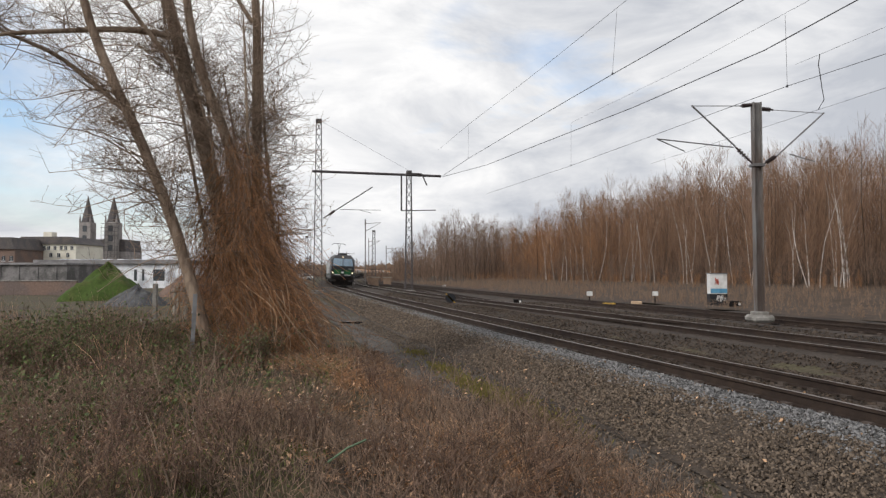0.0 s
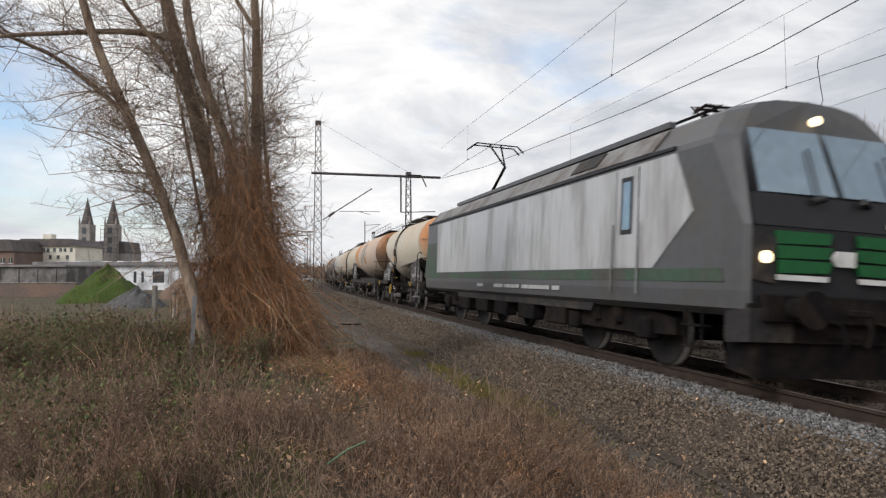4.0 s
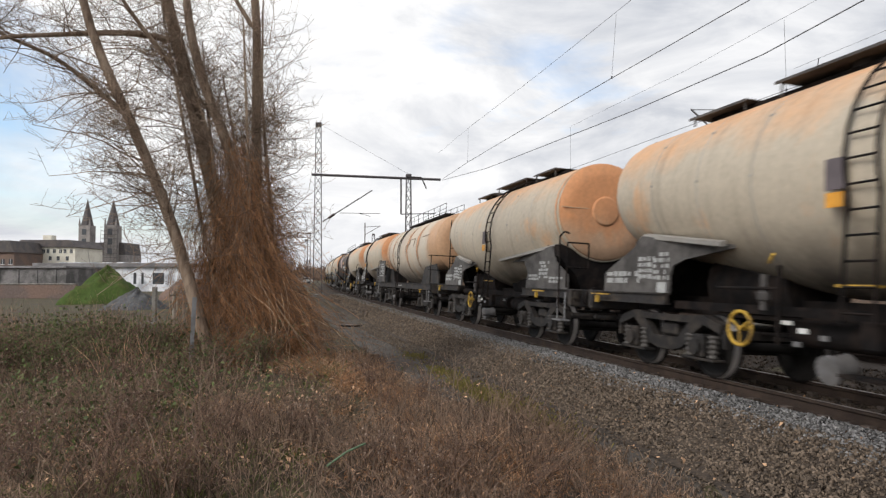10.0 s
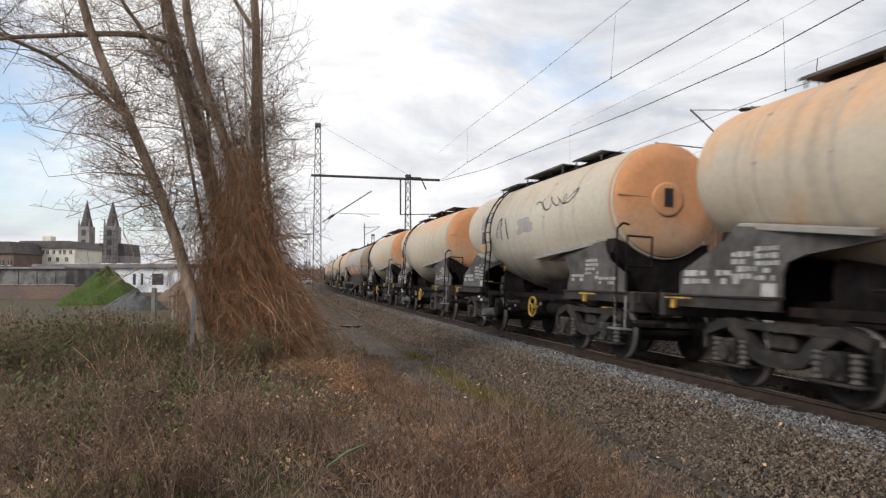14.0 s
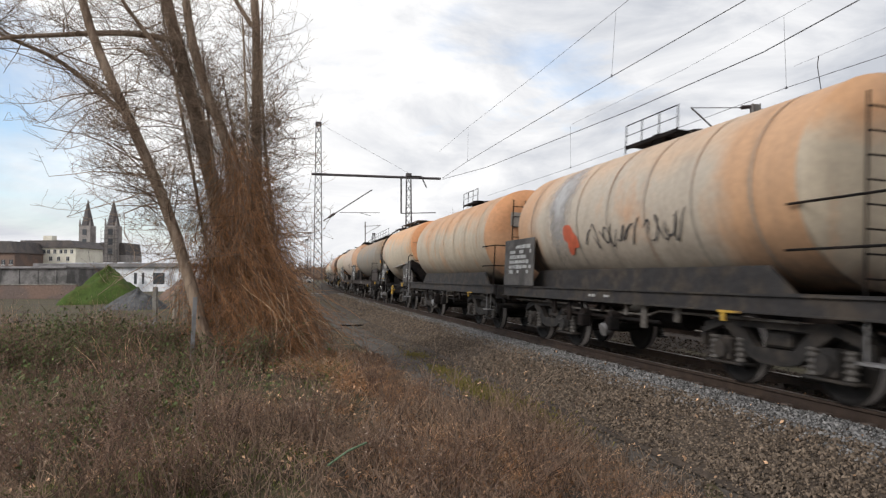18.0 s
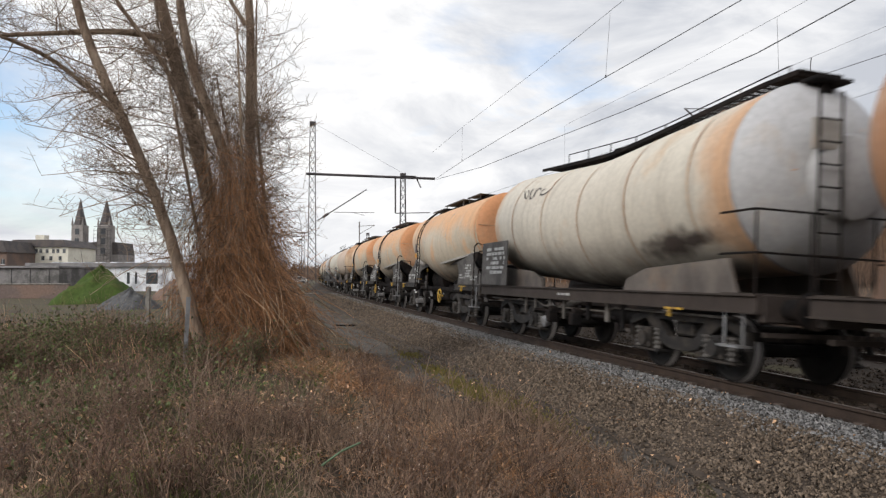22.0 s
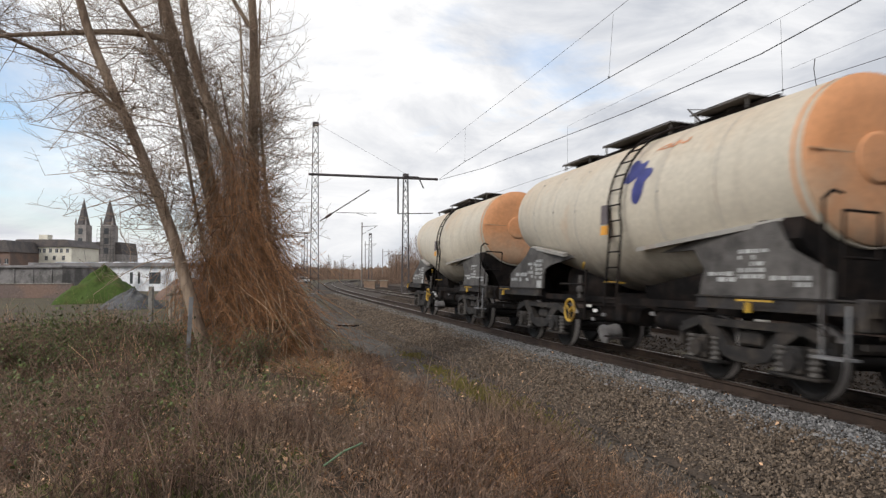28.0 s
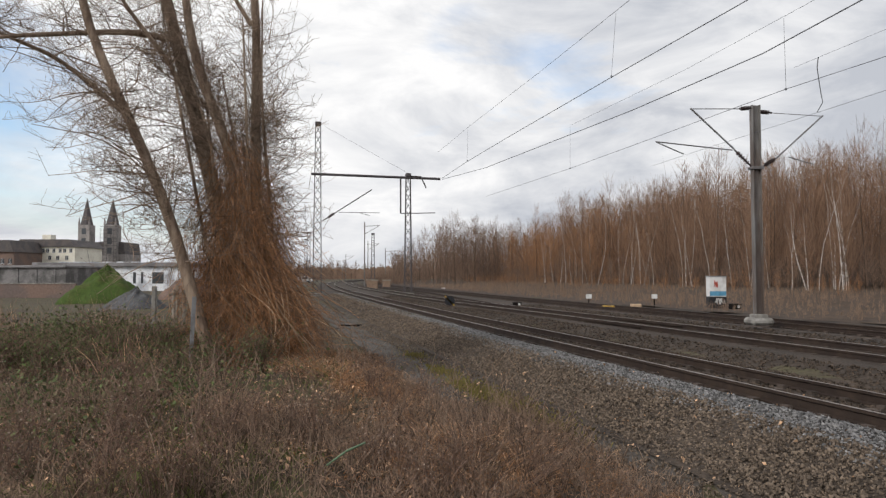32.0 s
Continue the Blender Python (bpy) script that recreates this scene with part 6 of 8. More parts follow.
    for y in (-0.4, 0.4):
        g.rod((-6.2, y, 4.01), (-6.2, y, 4.19), 0.06, 8)
        g.rod((-5.2, y, 4.01), (-5.2, y, 4.19), 0.06, 8)
        g.rod((-6.3, y, 4.19), (-5.1, y, 4.19), 0.03)
    g.rod((-6.2, 0, 4.20), (-4.6, 0, 5.05), 0.05).rod((-4.6, 0, 5.05), (-5.7, -0.2, 5.95), 0.03).rod((-4.6, 0, 5.05), (-5.7, 0.2, 5.95), 0.03)
    for x in (-5.9, -5.5):
        g.path([(x, -0.95, 5.75), (x, -0.72, 5.95), (x, 0.72, 5.95), (x, 0.95, 5.75)], 0.025)
    part("raised_pantograph", g, M["iron"], w, "raised pantograph touching the wire")
    # bogies
    g = Geo()
    for y in (-1.1, 1.1):
        g.prism([(-2.1, 0.55), (-2.1, 0.8), (-1, 0.95), (1, 0.95), (2.1, 0.8), (2.1, 0.55), (0.8, 0.5), (-0.8, 0.5)], y - 0.07, y + 0.07)
        for x in (-1.3, 1.3):
            g.box(x, y * 1.03, 0.6, 0.4, 0.3, 0.36, 0.04)
        for x in (-0.4, 0.4):
            g.rod((x, y * 1.05, 0.65), (x, y * 1.05, 1.0), 0.15, 12)
    g.box(0, 0, 0.6, 1.8, 2.0, 0.4)
    bm_, wh = g.mesh("bogie", M["iron"]), wheelset_mesh(0.61)
    for x in (4.95, -4.95):
        add_bogie(w, x, bm_, wh, 1.3, 0.61)
    return w


moving.append((locomotive(), 69.3 + 9.02))

# ---- overhead line ----


def picture(x, y, depth):
    """World point at a depth ahead, from its bearing right of and above the resting aim."""
    a = math.atan(49.4 / 1211.0)
    v = Matrix.Rotation(a, 3, "X") @ Vector(((x - 784) / 1211.0, 1.0, (441 - y) / 1211.0))
    return Vector((0, 0, EYE)) + v * (depth / v.y)


def lattice_mast(label, x, y, top, w0, w1, turn, base=-0.4):
    root = thing("lattice_mast", label, "catenary mast", "catenary masts", pose(x, y, base, 0, 0, turn))
    h = top - base
    def half(z):
        return (w0 + (w1 - w0) * z / h) / 2
    legs = []
    for sx in (-1, 1):
        for sy in (-1, 1):
            g = Geo().rod((sx * half(0), sy * half(0) * 0.8, 0), (sx * half(h), sy * half(h) * 0.8, h), 0.045, 4)
            part("leg", g, M["lattice"], root)
    n = max(4, int(h / (w0 * 1.15)))
    g = Geo()
    for k in range(n):
        za, zb = h * k / n, h * (k + 1) / n
        for sy in (-1, 1):
            g.rod((-half(za), sy * half(za) * 0.8, za), (half(zb), sy * half(zb) * 0.8, zb), 0.022, 4)
            g.rod((half(za), sy * half(za) * 0.8, za), (-half(zb), sy * half(zb) * 0.8, zb), 0.022, 4)
        for sx in (-1, 1):
            g.rod((sx * half(za), -half(za) * 0.8, za), (sx * half(zb), half(zb) * 0.8, zb), 0.022, 4)
            g.rod((sx * half(za), half(za) * 0.8, za), (sx * half(zb), -half(zb) * 0.8, zb), 0.022, 4)
    part("bracing", g, M["lattice"], root, "crossed lattice bracing")
    part("cap", Geo().box(0, 0, h + 0.1, w1 + 0.1, w1 + 0.1, 0.35, 0.03), M["lattice"], root)
    part("footing", Geo().box(0, 0, 0.05, w0 + 0.4, w0 + 0.4, 0.5, 0.05), M["concrete"], root, "concrete footing")
    return root


TURN = math.degrees(track(52)[2])
m1, m2 = picture(561, 500, 68.0), picture(722, 500, 70.5)
mast_a = lattice_mast("tall dark lattice mast carrying a cross beam", m1.x, m1.y, picture(561, 216, 68).z - 0.3, 0.85, 0.5, TURN)
mast_b = lattice_mast("slender dark lattice mast under a cross beam", m2.x, m2.y, picture(722, 312, 70.5).z, 0.75, 0.45, TURN)
b0, b1 = picture(551, 308, 67.8), picture(779, 317, 71.3)
beam = thing("cross_beam", "steel cross beam spanning between two lattice masts", "beam")
part("girder", Geo().rod(b0, b1, 0.13, 6), M["lattice"], beam)
d0, d1 = picture(709, 314, 70.3), picture(709, 378, 70.3)
part("drop_post", Geo().rod(d0, d1, 0.09, 6).rod(d1, picture(770, 377, 70.8), 0.05, 5), M["lattice"], beam)
part("bracket", Geo().path([picture(722, 312, 70.4), picture(745, 313, 70.6), picture(754, 333, 70.6)], 0.07, 5), M["lattice"], beam)
arm = thing("cantilever_arm", "slanting steel cantilever on the lattice mast", "cantilever")
part("strut", Geo().rod(picture(571, 391, 68), picture(658, 336, 68.6), 0.055, 6), M["lattice"], arm)
part("insulator", Geo().rod(picture(581, 385, 68), picture(591, 378, 68), 0.13, 8), M["insulator"], arm)
part("steady_arm", Geo().rod(picture(600, 376, 68), picture(672, 377, 68.8), 0.03, 5).rod(picture(636, 377, 68.5), picture(655, 382, 68.5), 0.025, 5), M["lattice"], arm)

# the steel mast between the tracks
mb = picture(1343, 566, 23.2)
mt = picture(1337, 187, 23.2)
hm = thing("catenary_mast", "weathered grey steel mast with two cantilever arms", "catenary mast", "catenary masts")
mx, my = mb.x, mb.y
g = Geo()
for e in (-0.125, 0.125):
    g.box(mx + e, my, (mb.z + mt.z) / 2, 0.03, 0.24, mt.z - mb.z)
g.box(mx, my, (mb.z + mt.z) / 2, 0.24, 0.04, mt.z - mb.z)
part("post", g, M["mast"], hm, "rust-flecked wide-flange steel post")
part("footing", Geo().box(mx, my, mb.z - 0.05, 0.75, 0.75, 0.25, 0.08).box(mx, my, mb.z + 0.12, 0.45, 0.45, 0.14, 0.03), M["concrete"], hm, "pale concrete footing")
D = 23.2
for name, a, b, r in (("strut", (1300, 265), (1222, 192), 0.03), ("strut", (1372, 282), (1456, 205), 0.03), ("tie_rod", (1222, 193), (1310, 193), 0.016), ("tie_rod", (1362, 200), (1456, 206), 0.012),
                      ("steady_arm", (1296, 266), (1160, 251), 0.022), ("steady_arm", (1395, 278), (1440, 291), 0.02), ("drop_arm", (1162, 252), (1210, 273), 0.02)):
    part(name, Geo().rod(picture(*a, D), picture(*b, D), r, 6), M["galv"], hm)
for a, b in (((1300, 266), (1331, 296)), ((1372, 281), (1349, 296)), ((1308, 193), (1331, 191)), ((1343, 198), (1366, 200))):
    p, q = picture(*a, D), picture(*b, D)
    g = Geo().rod(p, q, 0.03, 6)
    for k in range(5):
        c = p.lerp(q, 0.15 + 0.14 * k)
        g.rod(c, c.lerp(q, 0.1), 0.075, 10)
    part("insulator", g, M["insulator"], hm, "dark ribbed insulator")
part("collar", Geo().box(mx, my, picture(1339, 298, D).z, 0.42, 0.34, 0.10, 0.01), M["galv"], hm)


def wire(label, pts, r):
    """An overhead wire through a few points, sagging a little."""
    w = thing("overhead_wire", label, "overhead wire", "overhead wires")
    fine = []
    for a, b in zip(pts, pts[1:]):
        for k in range(8):
            fine.append(a.lerp(b, k / 8))
    fine.append(pts[-1])
    v, f = stems(np.array([[tuple(p) for p in fine]]), np.full((1, len(fine)), r), 5)
    me = np_mesh("strand", v, f, M["wire"], True)
    part("strand", me, None, w)
    return w


def aloft(x, y, z):
    """The point at height z in the bearing of (x, y)."""
    p = picture(x, y, 10.0)
    return Vector((0, 0, EYE)) + (p - Vector((0, 0, EYE))) * ((z - EYE) / (p.z - EYE))


def slung(points):
    """A wire's points from bearings and heights."""
    p = [aloft(x, y, z) for x, y, z in points]
    return p + [p[-1] + (p[-1] - p[-2]) * 2.0]


contact = wire("taut contact wire over the main track", slung([(782, 316, 5.75), (827, 286, 5.7), (894, 246, 5.65), (1082, 137, 5.6), (1320, 2, 5.55)]), 0.008)
bearer = wire("thin catenary wire over the main track", slung([(775, 270, 7.6), (830, 224, 7.4), (960, 124, 7.2), (1112, 2, 7.1)]), 0.005)
feeder = wire("thick feeder wire over the tracks", slung([(782, 318, 5.9), (860, 297, 5.85), (1120, 195, 5.8), (1350, 95, 5.75), (1522, 2, 5.75)]), 0.011)
contact2 = wire("contact wire over the second track", slung([(860, 348, 5.55), (1010, 298, 5.5), (1391, 158, 5.5), (1568, 100, 5.5)]), 0.007)
bearer2 = wire("thin catenary wire over the second track", slung([(1010, 222, 7.2), (1210, 125, 7.1), (1438, 2, 7.0)]), 0.004)
contact3 = wire("far contact wire over the sidings", slung([(1150, 295, 5.6), (1448, 199, 5.6), (1568, 160, 5.6)]), 0.005)
bearer3 = wire("faint far catenary wire", slung([(1405, 120, 6.8), (1448, 102, 6.8), (1568, 52, 6.8)]), 0.004)
guy = wire("thin guy wire from the mast's head", [picture(566, 219, 68), picture(724, 308, 70.5)], 0.012)
loop = wire("looped jumper wire between two overhead wires", [aloft(1448, 102, 6.8), picture(1446, 120, 19.5), picture(1452, 160, 20.5), picture(1456, 182, 21.5), picture(1446, 199, 22)], 0.012)
for a, b, z in (((1090, 24), (1082, 136), 7.12), ((828, 226), (827, 284), 7.3), ((1387, 33), (1391, 158), 7.02), ((1009, 224), (1009, 298), 7.1)):
    p = aloft(*a, z)
    q = picture(*b, p.y)
    dr = thing("dropper", "thin dropper wire between catenary and contact wire", "dropper wire", "droppers")
    part("strand", Geo().rod(p, q, 0.004, 4), M["wire"], dr)
    part("clamp", Geo().box(q.x, q.y, q.z, 0.03, 0.03, 0.05), M["wire"], dr)

# ---- the woods beyond the tracks ----
rs = np.random.RandomState(5)


def fan(base, count, rs, height, spread, r0=0.012):
    """Thin upward twigs round many stems: each a three-sided spike. Returns vertices and triangles."""
    n = len(base) * count
    b, hh = np.repeat(base, count, 0), np.repeat(height, count)
    z0 = (0.10 + 0.84 * rs.uniform(0, 1, n) ** 0.8) * hh
    ang = rs.uniform(0, 2 * np.pi, n)
    ln = rs.uniform(0.14, 0.36, n) * hh * (1.2 - z0 / hh)
    out, rise = spread * rs.uniform(0.25, 0.9, n) * ln, ln * rs.uniform(0.7, 1.15, n)
    wide = 0.07 * hh * rs.uniform(0, 1, n) * np.minimum(1, 2.2 * (1.05 - z0 / hh))
    turn_ = ang + rs.normal(0, 0.6, n)
    foot = b + np.stack([wide * np.cos(turn_), wide * np.sin(turn_), z0], 1)
    tip = foot + np.stack([out * np.cos(ang), out * np.sin(ang), rise], 1)
    r = r0 * rs.uniform(0.6, 1.4, n)
    v = [foot + np.stack([r * math.cos(a), r * math.sin(a), 0 * r], 1) for a in (0.3, 2.4, 4.5)]
    i = np.arange(n)
    f = np.concatenate([np.stack([i + n * a, i + n * c, i + n * 3], 1) for a, c in ((0, 1), (1, 2), (2, 0))])
    return np.concatenate(v + [tip]), f


def wood(name, count, s0, s1, d0, d1, h0, h1, twigs, bark, spray, r, seed, label, twig_r=0.016):
    rs = np.random.RandomState(seed)
    s, d = rs.uniform(s0, s1, count), rs.uniform(d0, d1, count)
    base = np.array([[*track(a, b)[:2], 0.0] for a, b in zip(s, d)])
    base[:, 2] = ground_z(base[:, 0], base[:, 1]) - 0.1
    swell = 0.5 + 0.22 * np.sin(s * 0.31 + seed) + 0.16 * np.sin(s * 0.83 + d * 0.4 + 2 * seed) + rs.normal(0, 0.17, count)
    h = h0 + (h1 - h0) * np.clip(swell, 0, 1.15)
    t = np.linspace(0, 1, 5)
    lean = rs.normal(0, 0.05, (count, 2))
    lines = np.zeros((count, 5, 3))
    lines[:, :, :2] = base[:, None, :2] + (lean * h[:, None])[:, None] * (t ** 1.4)[None, :, None] + rs.normal(0, 0.07, (count, 5, 2)) * t[None, :, None]
    lines[:, :, 2] = base[:, 2:3] + h[:, None] * t
    rad = (r * (1.05 - 0.9 * t))[None] * rs.uniform(0.7, 1.4, (count, 1))
    v, f = stems(lines, rad, 3)
    root = tagged(new(name), label, "woods", kind="stuff")
    tagged(part("trunk_mass", np_mesh("trunk_mass", v, f, bark, True), None, root), kind="stuff")
    v, f = fan(base, twigs, rs, h, 1.0, twig_r * 0.72)
    part("twig_mass", np_mesh("twig_mass", v, f, spray), None, root)
    return root


wood("birch_wood", 420, 6, 40, 39, 62, 9.0, 14.0, 105, M["trunk"], M["spray"], 0.045, 11, "dense bare brown birch wood along the line", 0.020)
wood("birch_wood", 430, 38, 108, 38, 62, 11.0, 16.5, 120, M["trunk"], M["spray"], 0.045, 10, "dense bare brown birch wood along the line", 0.026)
wood("birch_wood", 400, -60, 12, 39, 62, 8.0, 12.5, 105, M["trunk"], M["spray_grey"], 0.045, 12, "dense bare brown birch wood along the line", 0.019)
wood("rear_wood", 420, -80, 330, 60, 105, 10, 14.5, 65, M["trunk"], M["spray_grey"], 0.08, 13, "grey-brown bare trees deep in the wood", 0.042)
wood("warm_wood", 130, 70, 135, 34, 52, 8.0, 13.5, 130, M["trunk"], M["spray_warm"], 0.05, 14, "reddish twigs of young birches at the wood's edge", 0.026)
wood("birch_wood", 130, 118, 175, 21, 48, 10.0, 15.5, 120, M["trunk"], M["spray_grey"], 0.06, 15, "grey-brown bare trees where the wood nears the line", 0.034)
wood("far_wood", 260, 170, 420, 16, 60, 8.0, 12.5, 60, M["trunk"], M["spray_grey"], 0.08, 16, "distant bare trees beside the curving line", 0.07)
wood("far_wood", 220, 330, 620, -110, -8, 9.0, 14.0, 55, M["trunk"], M["spray_grey"], 0.09, 17, "distant bare trees beyond the bend", 0.11)
wood("undergrowth", 1300, -50, 150, 34, 43, 1.0, 5.0, 50, M["trunk"], M["spray_grey"], 0.015, 18, "brown undergrowth at the foot of the wood", 0.015)
wood("undergrowth", 520, -40, 150, 28, 36, 0.6, 2.4, 50, M["trunk"], M["spray_warm"], 0.012, 22, "low reddish brambles before the wood", 0.012)
wood("dry_reeds", 5000, -25, 110, 14.7, 31, 0.3, 1.05, 22, M["reed"], M["reed"], 0.006, 20, "tall dry grass on the verge before the wood", 0.010)
wood("thicket", 110, 14, 95, -9.8, -6.9, 2.6, 6.0, 150, M["twig"], M["spray_grey"], 0.03, 19, "bare thicket along the path behind the willow", 0.012)


def treeline(radius, low, high, a0, a1, material, seed, label):
    """A far strip of woods on the horizon with a ragged top."""
    rs = np.random.RandomState(seed)
    n = 700
    a = np.radians(np.linspace(a0, a1, n))
    h = low + (high - low) * (0.5 + 0.25 * np.sin(a * 23 + seed) + 0.25 * np.sin(a * 61)) + rs.uniform(-1.2, 1.2, n)
    x, y = radius * np.sin(a), radius * np.cos(a)
    v = np.concatenate([np.stack([x, y, np.full(n, -2.0)], 1), np.stack([x, y, h], 1), np.stack([x * 1.03, y * 1.03, h * 0.8], 1)])
    i = np.arange(n - 1)
    f = np.concatenate([np.stack([i, i + 1, i + 1 + n, i + n], 1), np.stack([i + n, i + 1 + n, i + 1 + 2 * n, i + 2 * n], 1)])
    return tagged(new("backdrop", np_mesh("backdrop", v, f, material)), label, "distant woods", kind="structure")


treeline(620, 7, 11, -60, 60, M["spray_grey"], 4, "hazy brown line of distant woods")
wood("far_hedge", 300, 120, 330, 8, 22, 1.5, 3.5, 40, M["trunk"], M["spray_grey"], 0.03, 23, "low brown scrub along the far tracks", 0.05)
wood("far_hedge", 260, 90, 320, -30, -7, 1.5, 4.5, 40, M["trunk"], M["spray_grey"], 0.03, 24, "low brown scrub beside the bend", 0.05)


def birch(x, y, h, seed):
    rs = np.random.RandomState(seed)
    z = float(ground_z(np.array(x), np.array(y))) - 0.1
    root = thing("birch_tree", "slender white-barked birch, bare in winter", "tree", "birches at the wood's edge", pose(x, y, z))
    t = np.linspace(0, 1, 9)
    ln = rs.normal(0, 0.12, 2) * h
    bow = rs.normal(0, 0.16)
    line = np.stack([ln[0] * t ** 1.5 + bow * np.sin(3.1 * t) + rs.normal(0, 0.07, 9) * t, ln[1] * t + rs.normal(0, 0.05, 9) * t, h * t], 1)
    v, f = stems(line[None], (0.044 * (1.05 - 0.9 * t))[None] * rs.uniform(0.6, 1.3), 7)
    part("trunk", np_mesh("trunk", v, f, M["birch"], True), None, root, "white bark with dark scars")
    v, f = fan(np.zeros((1, 3)), 120, rs, np.array([h]), 0.7, 0.010)
    part("crown", np_mesh("crown", v, f, M["spray"]), None, root, "fine reddish-brown bare twigs")
    return root


rb = np.random.RandomState(21)
for k in range(64):
    if k % 4 == 0:          # they stand in loose groups
        group_s = rb.uniform(-4, 100)
    x, y, _ = track(group_s + rb.normal(0, 1.6), rb.uniform(33, 37.5))
    birch(x, y, rb.uniform(5.5, 11.0), 100 + k)

# ---- the willow by the path ----
rw = np.random.RandomState(33)


def limb(pts, radii, n=14):
    """A smooth limb through its bends."""
    p = np.array([tuple(q) for q in pts])
    t = np.linspace(0, len(p) - 1, n)
    line = np.stack([np.interp(t, np.arange(len(p)), p[:, i]) for i in range(3)], 1)
    k = np.array([0.25, 0.5, 0.25])
    for i in range(3):
        line[1:-1, i] = np.convolve(line[:, i], k, "valid")
    return line, np.interp(t, np.arange(len(p)), radii)


willow = thing("willow_tree", "old multi-stemmed willow, bare and overgrown with dry climbers", "tree")
W = 13.3
V = 12.5          # the leaning stem stands nearer than the tangle
WILLOW_STEMS = [([(388, 675, V), (352, 566, V), (306, 392, V), (234, 222, V), (186, 122, V), (141, 0, V), (120, -160, V)], [0.14, 0.115, 0.1, 0.093, 0.085, 0.075, 0.05]),
         ([(432, 665, W + .3), (410, 470, W + .3), (350, 225, W + .3), (315, 80, W + .3), (285, -30, W + .3), (260, -200, W)], [0.2, 0.16, 0.14, 0.13, 0.11, 0.08]),
         ([(478, 665, W + .5), (455, 420, W + .5), (452, 200, W + .5), (455, 60, W + .5), (447, -40, W + .5), (430, -220, W)], [0.16, 0.115, 0.095, 0.085, 0.08, 0.06]),
         ([(455, 660, W + .2), (430, 380, W + .2), (402, 250, W), (355, 140, W), (328, 20, W), (320, -150, W)], [0.15, 0.115, 0.1, 0.095, 0.08, 0.05]),
         ([(300, 70, W), (255, 60, W - .3), (200, 56, W - .5), (110, 60, W - .8), (0, 64, W - 1), (-80, 80, W - 1)], [0.07, 0.06, 0.055, 0.045, 0.035, 0.02]),
         ([(225, 205, W), (185, 170, W - .2), (100, 100, W - .4), (0, 60, W - .8), (-60, 20, W - 1)], [0.06, 0.05, 0.04, 0.03, 0.02]),
         ([(350, 220, W + .2), (300, 110, W - .2), (260, 60, W - .5), (215, 0, W - .7), (190, -60, W - .8)], [0.05, 0.045, 0.04, 0.035, 0.02]),
         ([(445, 45, W + .5), (420, 5, W + .5), (395, -40, W + .3)], [0.05, 0.04, 0.03])]
rf = np.random.RandomState(91)
for k in range(6):          # thinner stems that fan up out of the tangle
    x0, x1, lean = 415 + 11 * k, 285 + 36 * k, rf.uniform(-0.3, 0.5)
    y1 = rf.uniform(-60, 150)
    WILLOW_STEMS.append(([(x0, 640, W + lean), (x0 + (x1 - x0) * 0.35 + rf.normal(0, 8), 440, W + lean), (x0 + (x1 - x0) * 0.7 + rf.normal(0, 10), 440 + (y1 - 440) * 0.55, W + lean), (x1, y1, W + lean)], [0.045, 0.036, 0.027, 0.012]))
limbs = []
for pts, radii in WILLOW_STEMS:
    line, rad = limb([picture(*p) for p in pts], radii)
    limbs.append((line, rad))
    v, f = stems(line[None], rad[None], 9)
    part("limb", np_mesh("limb", v, f, M["bark"], True), None, willow, "furrowed grey-brown limb")


def sprout(lines, rads, count, lo, hi, length, up, rs, points=6, taper=0.25, side=0.0):
    """Young shoots along given limbs."""
    out, rr = [], []
    for line, rad in zip(lines, rads):
        for _ in range(count):
            k = rs.uniform(lo, hi) * (len(line) - 1)
            i = int(k)
            j = min(i + 1, len(line) - 1)
            p = line[i] + (line[j] - line[i]) * (k - i)
            d = rs.normal(0, 1, 3)
            d[0] += side
            d[2] = abs(d[2]) * 0.6 + up
            d /= np.linalg.norm(d)
            ln = length * rs.uniform(0.4, 1.2)
            turn_ = np.cumsum(rs.normal(0, 0.19, (points - 1, 3)) + rs.normal(0, 0.07, 3), 0) + d
            turn_ /= np.linalg.norm(turn_, axis=1, keepdims=True)
            q = np.concatenate([p[None], p + np.cumsum(turn_, 0) * (ln / (points - 1))])
            out.append(q)
            r = float(np.interp(k, np.arange(len(rad)), rad))
            r = min(r * 0.35, 0.0085 * ln)
            rr.append(np.linspace(r, r * taper, points))
    return np.array(out), np.array(rr)


def shoots(which, count, length, up_, side, lo=0.2, hi=1.0):
    return sprout([limbs[i][0] for i in which], [limbs[i][1] for i in which], count, lo, hi, length, up_, rw, 6, 0.25, side)


sets = [shoots((0,), 26, 1.7, 0.1, -0.9, 0.42), shoots((4, 5), 17, 1.6, 0.0, -0.7), shoots((1, 3, 6), 13, 1.5, 0.4, -0.6), shoots((2,), 46, 1.15, 0.8, 1.1, 0.15, 0.38), shoots((7,), 6, 0.7, 0.4, -0.5),
        shoots((3,), 16, 1.1, 0.9, -0.2, 0.3), shoots((1, 2, 3), 40, 1.3, 0.7, 0.25, 0.12, 0.6), shoots((0, 1), 40, 1.5, -0.1, -0.9, 0.36, 0.60), shoots((1,), 14, 1.25, 0.1, -1.1, 0.2, 0.36), shoots((0,), 30, 1.35, 0.05, -0.9, 0.26, 0.42)]
b1 = (np.concatenate([q[0] for q in sets]), np.concatenate([q[1] for q in sets]))
b2 = sprout(b1[0], b1[1], 8, 0.25, 1.0, 0.75, 0.15, rw, 5, 0.3, -0.15)
b3 = sprout(b2[0], b2[1], 4, 0.25, 1.0, 0.36, 0.15, rw, 4, 0.4)
